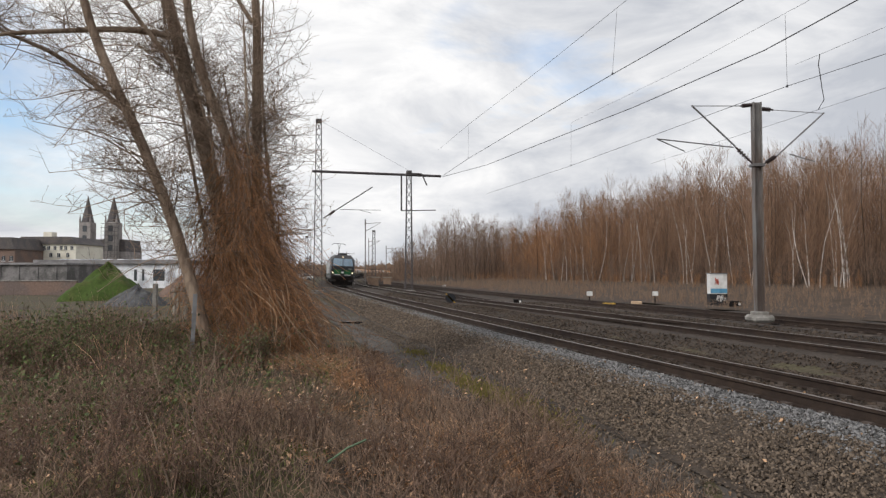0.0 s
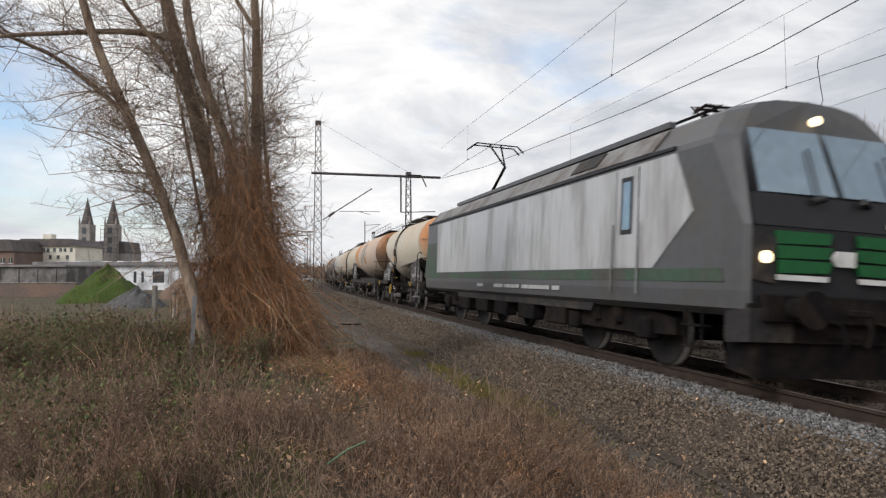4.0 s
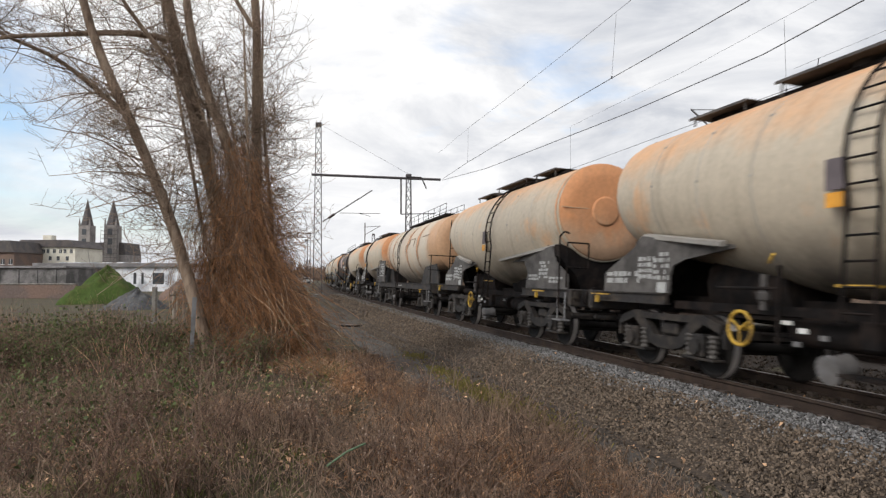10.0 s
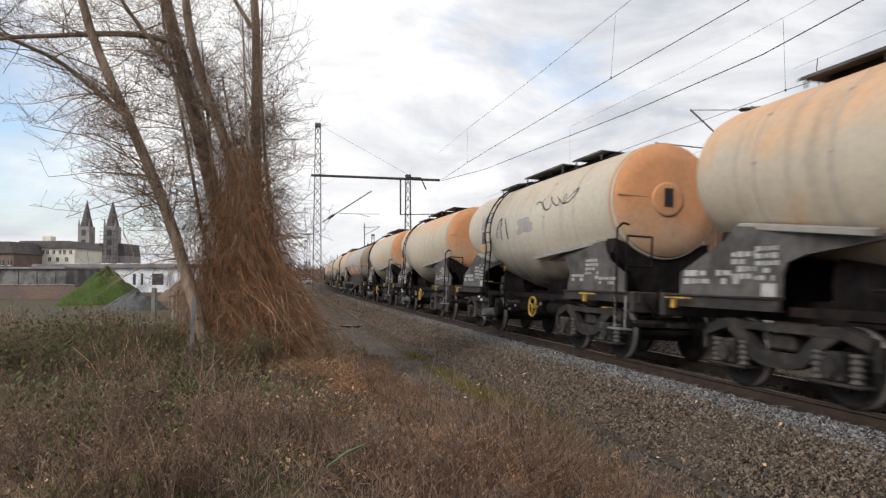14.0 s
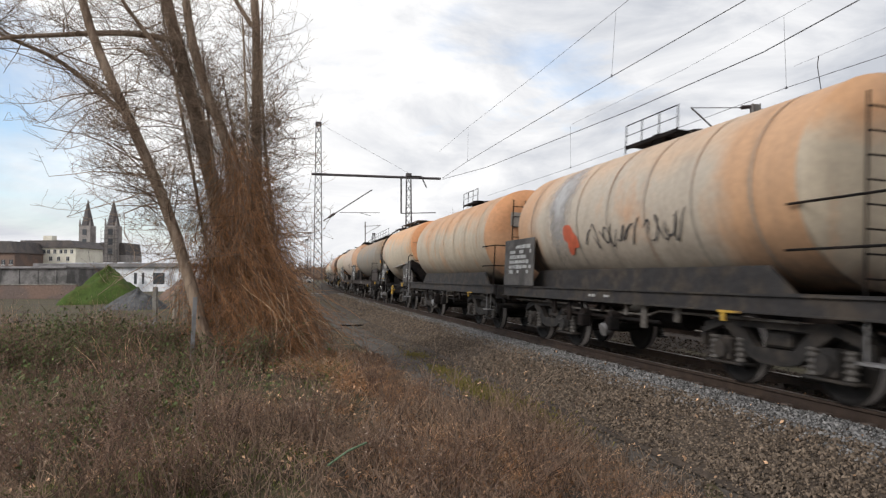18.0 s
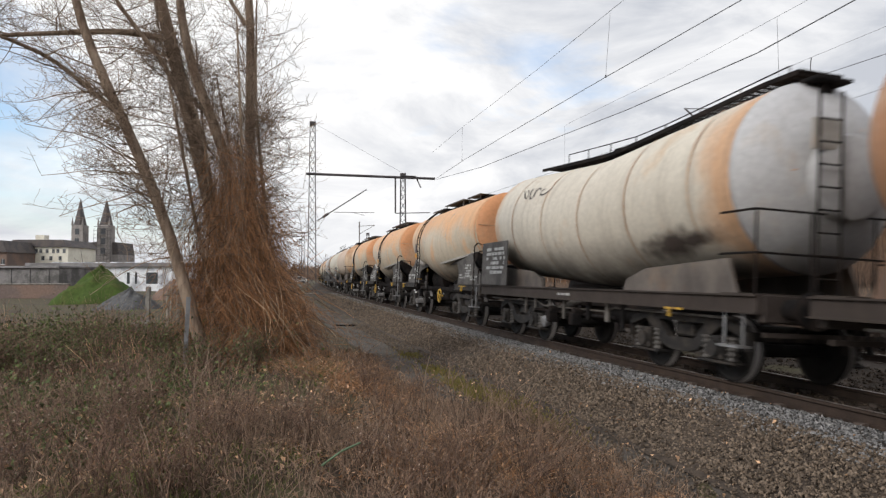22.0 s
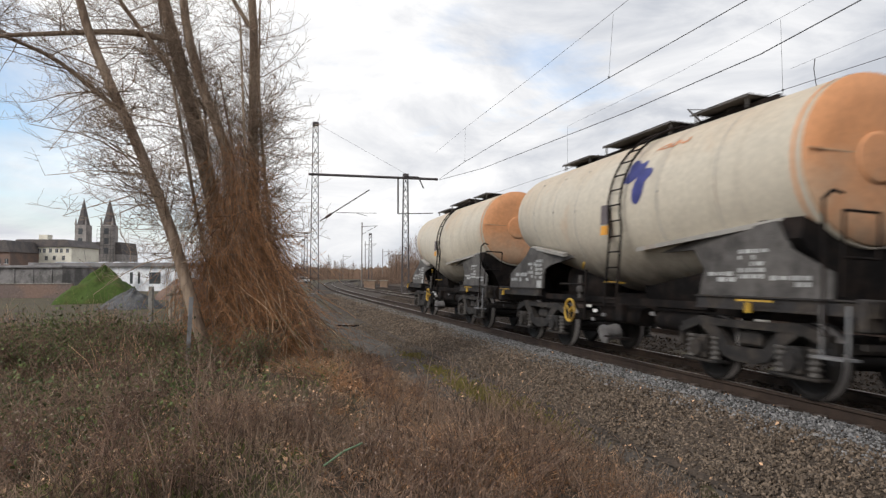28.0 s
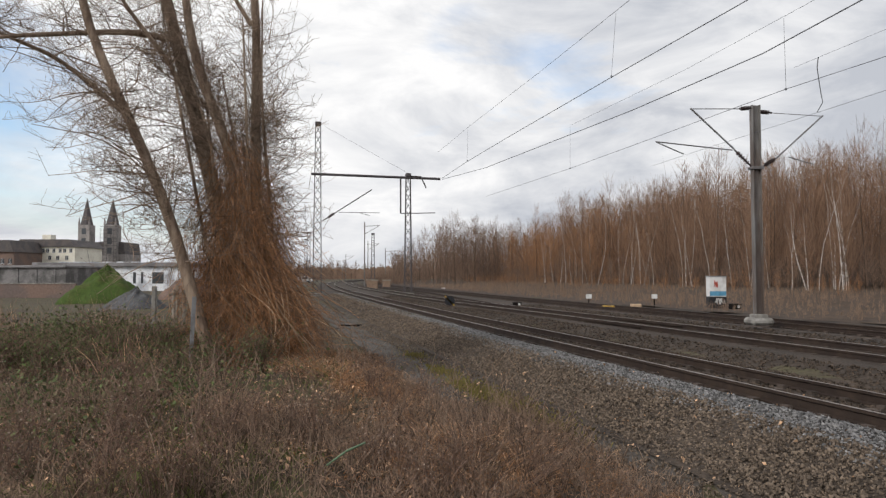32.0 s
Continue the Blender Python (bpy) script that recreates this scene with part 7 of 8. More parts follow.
fan = sprout([q[0] for q in limbs[8:]], [q[1] for q in limbs[8:]], 9, 0.4, 1.0, 0.8, 0.7, rf, 6, 0.25)
for name, (ls, rd), floor_r in (("branchwork", fan, 0.0045), ("branchwork", b1, 0.0052), ("crown", b2, 0.0036), ("fine_crown", b3, 0.0027)):
    v, f = stems(ls, np.maximum(rd, floor_r), 4 if name == "branchwork" else 3)
    part(name, np_mesh(name, v, f, M["twig"]), None, willow)


DRAPE_Y = [180, 300, 400, 500, 560, 620, 668]
DRAPE_MID = [398, 424, 414, 428, 446, 458, 456]
DRAPE_HALF = [24, 38, 78, 98, 106, 98, 74]


def hang(count, rs, high, low, length, depth, material, name, r, parent, spread=1.0, wild=1.6):
    """Dry climbers draped over the stems: they start high on the wood and fan out towards the ground."""
    t = np.linspace(0, 1, 8)
    lines = []
    for _ in range(count):
        u = float(np.clip(rs.normal(0.05, 0.42), -1.0, 1.0)) * spread
        ya = high + (low - high) * rs.uniform(0, 1) ** 0.8
        yb = min(ya + rs.uniform(*length), 672 - 26 * abs(u) + rs.normal(0, 5))
        du, bow, dz = rs.normal(0.06, 0.35), rs.normal(0, 13), depth + rs.normal(0, 0.4)
        stray = np.cumsum(np.cumsum(rs.normal(0, wild, len(t))))
        p = []
        for k, st in zip(t, stray):
            y = ya + (yb - ya) * k
            q = min(u + du * k * k, 1.02)
            x = np.interp(y, DRAPE_Y, DRAPE_MID) + q * np.interp(y, DRAPE_Y, DRAPE_HALF) + bow * math.sin(3.1 * k) + st
            p.append(tuple(picture(x, y, dz - 0.45 * k * (1 - abs(q)) + rs.normal(0, 0.02))))
        lines.append(p)
    lines = np.array(lines)
    v, f = stems(lines, np.full(lines.shape[:2], r) * rs.uniform(0.6, 1.5, (count, 1)), 3)
    return tagged(part(name, np_mesh(name, v, f, material), None, parent, "tangle of dry climbing stems"), kind="stuff")


def snarl(count, rs, material, name, r, parent):
    """Short broken twigs that point every way inside the tangle."""
    p = []
    for _ in range(count):
        y = 240 + 425 * rs.uniform(0, 1) ** 0.6
        u = float(np.clip(rs.normal(0.05, 0.48), -1.1, 1.1))
        x = np.interp(y, DRAPE_Y, DRAPE_MID) + u * np.interp(y, DRAPE_Y, DRAPE_HALF)
        a, ln, dz = rs.normal(1.4, 0.8), rs.uniform(12, 50), W + rs.normal(-0.1, 0.5)
        b = a + rs.normal(0, 0.7)
        x1, y1 = x + ln * math.cos(a), y + ln * math.sin(a)
        p.append([tuple(picture(x, y, dz)), tuple(picture(x1, y1, dz + rs.normal(0, 0.1))), tuple(picture(x1 + ln * math.cos(b), min(y1 + ln * math.sin(b), 670), dz + rs.normal(0, 0.15)))])
    p = np.array(p)
    v, f = stems(p, np.full(p.shape[:2], r) * rs.uniform(0.6, 1.5, (count, 1)), 3)
    return tagged(part(name, np_mesh(name, v, f, material), None, parent, "snarl of short dry twigs"), kind="stuff")


hang(720, rw, 330, 570, (60, 220), W, M["vine"], "climber_tangle", 0.0033, willow, 1.0, 3.0)
hang(620, rw, 400, 610, (50, 170), W - 0.2, M["vine"], "climber_tangle", 0.0032, willow, 1.08, 3.8)
hang(280, rw, 210, 400, (80, 220), W + 0.1, M["vine"], "climber_tangle", 0.0028, willow, 1.1, 2.6)
hang(200, rw, 150, 360, (70, 200), W + 0.1, M["twig"], "grey_climber_tangle", 0.0030, willow, 1.2, 2.0)
hang(420, rw, 340, 610, (80, 220), W + 0.3, M["umber"], "dark_climber_tangle", 0.006, willow, 0.8, 2.5)
hang(20, rw, 330, 480, (180, 330), W - 0.5, M["vine_pale"], "pale_climber_tangle", 0.0058, willow, 0.9, 3.0)
hang(26, rw, 440, 570, (100, 220), W - 0.55, M["vine_pale"], "pale_climber_tangle", 0.0056, willow, 0.8, 3.4)
snarl(3800, rw, M["vine"], "twig_snarl", 0.0027, willow)
snarl(900, rw, M["twig"], "twig_snarl", 0.0024, willow)
snarl(900, rw, M["umber"], "twig_snarl", 0.004, willow)

# ---- loose stones, weeds and grass ----
rg = np.random.RandomState(77)
CHIP = np.array([(-1, -0.6, -0.5), (1, -0.7, -0.5), (0.1, 1, -0.5), (-0.7, -0.45, 0.6), (0.65, -0.5, 0.75), (0.05, 0.6, 0.5)])
CHIP_F = np.array([(3, 4, 5), (0, 1, 4), (0, 4, 3), (1, 2, 5), (1, 5, 4), (2, 0, 3), (2, 3, 5)])


def place_on_ground(s, d):
    a = TH0 - s / R
    x, y = CX - (R - d) * np.cos(a), CY - (R - d) * np.sin(a)
    return np.stack([x, y, ground_z(x, y)], 1)


def stones(name, fields, material, label, rs, lift=0.055):
    """Crushed stones strewn over stretches of the bed: (s0, s1, d0, d1, per square metre, size)."""
    vs, fs, o = [], [], 0
    for s0, s1, d0, d1, per, size in fields:
        n = int((s1 - s0) * (d1 - d0) * per)
        p = place_on_ground(rs.uniform(s0, s1, n), rs.uniform(d0, d1, n))
        q = rs.normal(0, 1, (n, 4))
        q /= np.linalg.norm(q, axis=1, keepdims=True)
        q *= np.array([1, 0.45, 0.45, 1])          # chips lie on their broad side
        q /= np.linalg.norm(q, axis=1, keepdims=True)
        w, x, y, z = q.T
        rot = np.stack([1 - 2 * (y * y + z * z), 2 * (x * y - z * w), 2 * (x * z + y * w), 2 * (x * y + z * w), 1 - 2 * (x * x + z * z), 2 * (y * z - x * w),
                        2 * (x * z - y * w), 2 * (y * z + x * w), 1 - 2 * (x * x + y * y)], 1).reshape(n, 3, 3)
        k = size * rs.uniform(0.55, 1.4, (n, 1, 1)) * rs.uniform(0.35, 1.25, (n, 1, 3))
        c = CHIP[None] * rs.uniform(0.55, 1.25, (n, 6, 3)) * k
        c = np.einsum("nij,nkj->nki", rot, c) + p[:, None]
        c[..., 2] += lift + rs.uniform(-0.2, 0.6, (n, 1)) * size
        vs.append(c.reshape(-1, 3))
        fs.append((CHIP_F[None] + (o + np.arange(n) * 6)[:, None, None]).reshape(-1, 3))
        o += n * 6
    return tagged(new(name, np_mesh(name, np.concatenate(vs), np.concatenate(fs), material)), label, "stones", kind="stuff")


stones("ballast_stones", [(-11.6, -4, -3.2, -1.8, 1500, 0.020), (-4, 4, -3.2, -1.75, 1100, 0.021), (4, 16, -3.2, -1.6, 450, 0.027), (16, 48, -3.1, -1.3, 90, 0.045), (12, 30, -1.75, -0.86, 160, 0.034)],
       M["stone"], "brown-grey crushed ballast stones", np.random.RandomState(3))
stones("sooty_stones", [(-11.6, 20, -0.68, 0.68, 190, 0.03), (-11.6, 20, 0.86, 1.7, 170, 0.031), (-8, 20, 1.7, 3.6, 170, 0.034), (20, 45, 0.85, 3.0, 50, 0.05), (-5, 25, 7.2, 9.2, 60, 0.04)],
       M["stone_dark"], "sooty brown ballast between and beyond the rails", np.random.RandomState(6))
stones("fresh_stones", [(-11.6, 4, -1.95, -0.88, 1150, 0.021), (4, 14, -1.9, -0.9, 520, 0.026), (14, 50, -1.9, -1.0, 100, 0.042), (-11.6, 4, -2.25, -1.95, 300, 0.021)], M["stone_light"], "paler crushed stones heaped along the sleeper ends", np.random.RandomState(4))
stones("path_grit", [(-11.6, 10, -4.9, -3.2, 140, 0.013), (10, 40, -5.0, -3.2, 40, 0.02), (-11.6, 12, -3.8, -3.1, 420, 0.017)], M["stone"], "fine loose grit on the path", np.random.RandomState(5), 0.045)


def weeds(name, n, x0, x1, y0, y1, h0, h1, lean, r, material, label, seed, keep, points=4, power=1.0):
    """Many thin stems over a stretch of the verge, leaning and bent."""
    rs = np.random.RandomState(seed)
    y = y0 + (y1 - y0) * rs.uniform(0, 1, n) ** power
    half = y * 0.68
    x = rs.uniform(np.maximum(x0, -half), np.minimum(x1, half))
    d, s = lateral(x, y)
    ok = keep(x, y, d) & (d < -4.45 + 0.95 * smooth(-5.0, -8.5, s) - 0.6 * rs.uniform(0, 1, n) ** 2)
    x, y = x[ok], y[ok]
    n = len(x)
    clump = 0.30 + 1.1 * (0.5 + 0.5 * np.sin(x * 2.1 + 1.3 * np.sin(y * 1.1))) * (0.5 + 0.5 * np.sin(y * 1.7 + 2.0))
    h = rs.uniform(h0, h1, n) * clump
    t = np.linspace(0, 1, points)
    v = rs.normal(0, lean, (n, 2))
    lines = np.zeros((n, points, 3))
    lines[:, :, 0] = x[:, None] + (v[:, 0] * h)[:, None] * t ** 1.5
    lines[:, :, 1] = y[:, None] + (v[:, 1] * h)[:, None] * t ** 1.5
    lines[:, :, 2] = ground_z(x, y)[:, None] - 0.01 + h[:, None] * (t - 0.25 * lean * t * t)
    lines[:, 1:, :] += rs.normal(0, 0.02, (n, points - 1, 3)) * h[:, None, None]
    rad = np.linspace(r, r * 0.4, points)[None] * rs.uniform(0.6, 1.4, (n, 1))
    vv, f = stems(lines, rad, 3)
    return tagged(new(name, np_mesh(name, vv, f, material)), label, "weeds", kind="stuff"), lines


def patchy(x, y, k):
    """A slow wave over the verge that parts it into patches."""
    return np.sin(1.15 * x + 1.1 * np.sin(0.85 * y + k)) * np.sin(0.95 * y + 1.4 * np.sin(0.75 * x + 2 * k))


straw_side = lambda x, y, d: (x > 0.4 - 0.16 * y + 0.7 * patchy(x, y, 1.0)) | (patchy(x, y, 0.7) < -0.62)
everywhere = lambda x, y, d: d < 0
left_side = lambda x, y, d: (x < -0.8 - 0.15 * y + 0.9 * np.sin(y * 1.3)) & (patchy(x, y, 2.0) > -0.25)
mid_side = lambda x, y, d: x > 0.2 - 0.22 * y + 0.7 * patchy(x, y, 1.0)
dark_spots = lambda x, y, d: patchy(x, y, 0.0) > 0.02
pale_spots = lambda x, y, d: patchy(x, y, 0.0) < 0.15
weeds("dry_grass", 22000, -12, 4, 3.6, 17, 0.10, 0.36, 0.75, 0.0042, M["straw"], "flattened dry straw-brown grass", 1, straw_side, 4, 1.3)
weeds("dead_grass", 9000, -12, 2, 3.6, 16, 0.08, 0.34, 0.7, 0.0042, M["straw_dark"], "matted dark dead grass", 9, everywhere, 4, 1.3)
weeds("dry_weeds", 7500, -11, 3, 3.8, 15, 0.25, 0.8, 0.35, 0.0046, M["straw_dark"], "dead brown weed stalks", 2, dark_spots, 4, 1.2)
weeds("pale_straw", 3200, -4, 4, 3.8, 14, 0.10, 0.36, 0.9, 0.0042, M["vine_pale"], "bleached straw stalks", 3, mid_side, 4, 1.2)
weeds("green_grass", 15000, -14, 1, 4.0, 18, 0.06, 0.24, 0.5, 0.0045, M["green"], "thin green grass among the weeds", 4, left_side, 3, 1.2)
weeds("red_fern", 9000, -3.4, 1.8, 5.0, 15, 0.08, 0.32, 0.95, 0.0046, M["vine"], "rust-red dead bracken by the path", 5, mid_side, 4)
weeds("dark_stems", 130, -6, 1.5, 4.6, 11, 0.6, 1.15, 0.22, 0.0065, M["bark"], "single tall dark weed stems", 19, everywhere, 6)
weeds("tall_weeds", 3000, -14, -3.2, 13.4, 19, 0.5, 1.1, 0.25, 0.0042, M["straw_dark"], "waist-high dead weeds by the willow", 6, everywhere, 4)
weeds("tall_weeds", 2600, -14, -3.2, 10.5, 19, 0.3, 0.75, 0.3, 0.0045, M["straw"], "knee-high dry weeds by the willow", 8, everywhere, 4)

# forked stalks in the foreground
rs_f = np.random.RandomState(12)
wd, wl_ = weeds("weed_stalks", 3600, -8, 2.0, 3.8, 12, 0.30, 0.95, 0.22, 0.0038, M["straw_dark"], "upright dead weed stalks with side twigs", 7, dark_spots, 5)
tw, tr_ = sprout(list(wl_), [np.full(5, 0.004)] * len(wl_), 8, 0.3, 1.0, 0.16, 0.6, rs_f, 3, 0.5)
v, f = stems(tw, np.full(tr_.shape, 0.0021), 3)
tagged(new("weed_twigs", np_mesh("weed_twigs", v, f, M["straw_dark"])), "fine side twigs of the dead weeds", "weeds", kind="stuff")


def flecks(c, size, rs):
    """Small bent leaves or seed heads, each a folded pair of triangles, round given points."""
    n = len(c)
    u = rs.normal(0, 1, (n, 3))
    u /= np.linalg.norm(u, axis=1, keepdims=True)
    w = np.cross(u, rs.normal(0, 1, (n, 3)))
    w /= np.linalg.norm(w, axis=1, keepdims=True)
    k = size * rs.uniform(0.5, 1.4, (n, 1))
    v = np.stack([c - u * k, c + w * k * 0.55 + 0.25 * k, c + u * k, c - w * k * 0.55 + 0.25 * k], 1).reshape(-1, 3)
    return v, np.arange(4 * n).reshape(-1, 4)


def thicket(name, count, x0, x1, y0, y1, per, h0, h1, spread, r, material, head, head_size, heads, label, seed, droop=0.25, keep=None):
    """Low bushes of dead weeds: stems that arch out of a common foot, forked, with shrivelled leaves or seeds on them."""
    rs = np.random.RandomState(seed)
    y = y0 + (y1 - y0) * rs.uniform(0, 1, count)
    x = rs.uniform(np.maximum(x0, -0.7 * y), np.minimum(x1, 0.6 * y))
    d, s = lateral(x, y)
    ok = d < -4.75 + 0.9 * smooth(-5.0, -8.5, s)
    if keep is not None:
        ok &= keep(x, y, d)
    x, y = x[ok], y[ok]
    m = len(x) * per
    bx, by = np.repeat(x, per) + rs.normal(0, 0.10, m), np.repeat(y, per) + rs.normal(0, 0.10, m)
    h = np.repeat(rs.uniform(h0, h1, len(x)), per) * rs.uniform(0.45, 1.1, m)
    a, o = rs.uniform(0, 2 * np.pi, m), spread * rs.uniform(0.1, 1.0, m) * h
    t = np.linspace(0, 1, 5)
    lines = np.zeros((m, 5, 3))
    lines[:, :, 0] = bx[:, None] + (o * np.cos(a))[:, None] * t ** 1.3
    lines[:, :, 1] = by[:, None] + (o * np.sin(a))[:, None] * t ** 1.3
    lines[:, :, 2] = ground_z(bx, by)[:, None] - 0.02 + h[:, None] * (t - droop * t ** 2.5)
    lines[:, 1:] += rs.normal(0, 0.025, (m, 4, 3)) * h[:, None, None]
    v, f = stems(lines, np.linspace(r, r * 0.4, 5)[None] * rs.uniform(0.6, 1.4, (m, 1)), 3)
    k = 4
    i, q = np.repeat(np.arange(m), k), rs.uniform(1.3, 3.99, m * k)
    j = q.astype(int)
    foot = lines[i, j] + (lines[i, np.minimum(j + 1, 4)] - lines[i, j]) * (q - j)[:, None]
    dr = rs.normal(0, 1, (m * k, 3)) + np.array([0, 0, 0.7])
    dr *= (np.repeat(h, k) * rs.uniform(0.08, 0.25, m * k) / np.linalg.norm(dr, axis=1))[:, None]
    v2, f2 = stems(np.stack([foot, foot + dr], 1), np.full((m * k, 2), r * 0.45), 3)
    v, f = join([(v, f), (v2, f2)])
    tagged(new(name, np_mesh(name, v, f, material)), label, "weeds", kind="stuff")
    if heads:
        c = np.repeat(foot, heads, 0) + np.repeat(dr, heads, 0) * rs.uniform(0.2, 1.05, (m * k * heads, 1)) + rs.normal(0, 0.008, (m * k * heads, 3))
        v, f = flecks(c, head_size, rs)
        tagged(new("seed_heads" if head == M["seed"] else "small_leaves", np_mesh("heads", v, f, head)), "pale fluffy seed heads on the dead weeds" if head == M["seed"] else ("dark green bramble leaves" if head == M["bramble"] else "small shrivelled leaves on the weed stalks"), "weeds", kind="stuff")


weeds("green_grass", 9000, -8, -0.5, 3.9, 9.0, 0.06, 0.24, 0.5, 0.0042, M["green"], "patches of fresh green grass between the weeds", 10, lambda x, y, d: patchy(x, y, 3.1) > 0.12, 3)
left_of_path = lambda x, y, d: x < -0.35 * y + 1.6
right_part = lambda x, y, d: x > -0.30 * y + 1.0
thicket("weed_bushes", 46, -8, 1.2, 4.6, 10.5, 34, 0.40, 1.0, 0.6, 0.0034, M["umber"], M["seed"], 0.010, 1, "bushy dead weeds with fluffy seed heads", 81)
thicket("weed_bushes", 52, -9, 1.4, 4.4, 12.0, 30, 0.30, 0.9, 0.75, 0.0034, M["umber"], M["dead_leaf"], 0.012, 1, "umber dead weeds with shrivelled leaves", 82)
thicket("bramble_thicket", 75, -14, -3.0, 10.2, 14.8, 30, 0.7, 1.25, 0.7, 0.005, M["umber"], M["bramble"], 0.020, 2, "dark thicket of bramble canes and dead weeds", 83, keep=left_of_path)
thicket("arching_straw", 120, -1.5, 3.4, 4.4, 14.0, 22, 0.22, 0.5, 1.3, 0.0036, M["vine"], M["dead_leaf"], 0.013, 1, "rust-coloured arching straw by the path", 84, 0.8, right_part)
thicket("arching_straw", 75, -2.0, 3.4, 4.4, 13.0, 18, 0.22, 0.5, 1.5, 0.0038, M["straw"], M["seed"], 0.010, 0, "bleached straw arching over the weeds", 85, 0.9, right_part)
thicket("dead_bracken", 34, -2.4, 0.8, 9.5, 17.0, 30, 0.18, 0.36, 1.3, 0.005, M["umber"], M["dead_leaf"], 0.020, 2, "dark brown dead bracken at the path's edge", 86, 0.7, lambda x, y, d: d > -6.6)


def leaves(name, n, centre, size, spread, material, label, seed):
    """Small leaves, each a bent quad, in loose clumps."""
    rs = np.random.RandomState(seed)
    c = rs.normal(0, 1, (n, 3)) * np.array(spread) + np.array(centre)
    g = ground_z(c[:, 0], c[:, 1])
    c[:, 2] = np.maximum(g + 0.05, g + np.abs(c[:, 2]))
    v, f = flecks(c, size, rs)
    return tagged(new(name, np_mesh(name, v, f, material)), label, "bush", kind="stuff")


b = picture(95, 590, 14.0)
leaves("bramble_bush", 4200, (b.x, 14.2, 0.12), 0.035, (0.75, 0.6, 0.34), M["bramble"], "low dark green bramble bush", 41)
b = picture(200, 640, 12.0)
leaves("bramble_bush", 2600, (b.x, 12.4, 0.05), 0.032, (1.3, 0.8, 0.22), M["bramble"], "trailing dull green brambles", 42)
b = picture(60, 700, 9.0)
leaves("bramble_bush", 2200, (b.x, 9.4, 0.03), 0.028, (1.0, 1.2, 0.18), M["bramble"], "trailing dull green brambles", 43)
for k, (px, py, dp, n_, sx, sy, sz) in enumerate(((250, 610, 13.0, 2600, 0.9, 0.8, 0.34), (40, 640, 11.5, 2600, 1.0, 0.8, 0.36), (330, 700, 9.5, 1500, 0.8, 0.9, 0.2), (130, 760, 7.6, 1500, 0.7, 0.8, 0.2), (20, 840, 6.0, 1200, 0.6, 0.6, 0.16))):
    b = picture(px, py, dp)
    leaves("bramble_bush", n_, (b.x, dp + 0.3, 0.04), 0.026, (sx, sy, sz), M["bramble"], "low tangled olive-green bramble leaves", 60 + k)
leaves("leaf_litter", 5200, (-2.4, 8.5, 0.02), 0.026, (2.6, 2.6, 0.06), M["straw"], "brown fallen leaves among the grass", 44)

# moss on the path
rm = np.random.RandomState(8)
for s_, d_, rx, n in ((-6.2, -3.72, 0.26, 1300), (-5.2, -3.74, 0.24, 1000), (-4.0, -3.80, 0.22, 700), (-2.2, -3.75, 0.24, 500), (0.5, -3.7, 0.24, 400), (-7.4, -3.62, 0.2, 500)):
    r, a = np.abs(rm.normal(0, 1, n)) * rx, rm.uniform(0, 6.28, n)
    base = place_on_ground(s_ + r * np.sin(a) * 2.6, d_ + r * np.cos(a) * 0.8) + np.array([0, 0, 0.04])
    tip = base + np.stack([rm.normal(0, 0.02, n), rm.normal(0, 0.02, n), rm.uniform(0.015, 0.05, n)], 1)
    v, f = stems(np.stack([base, tip], 1), np.full((n, 2), 0.008), 3)
    tagged(new("moss_patch", np_mesh("moss_patch", v, f, M["moss"])), "yellow-green moss on the gritty path", "moss", kind="stuff")

q0, q1 = picture(578, 824, 5.1), picture(646, 784, 5.4)
gs = thing("green_stalk", "broken pale green stalk lying in the weeds", "stalk")
part("stem", Geo().path([q0, q0.lerp(q1, 0.5) + Vector((0, 0, 0.02)), q1], 0.009, 6), mat("green_stalk", (0.13, 0.19, 0.11), 0.6, bump=0), gs)
q = picture(32, 768, 6.4)
sl = thing("stone_slab", "small flat grey stone slab among the weeds", "stone")
part("slab", Geo().box(q.x, q.y, float(ground_z(np.array(q.x), np.array(q.y))) + 0.04, 0.30, 0.2, 0.08, 0.02), M["skirt"], sl)

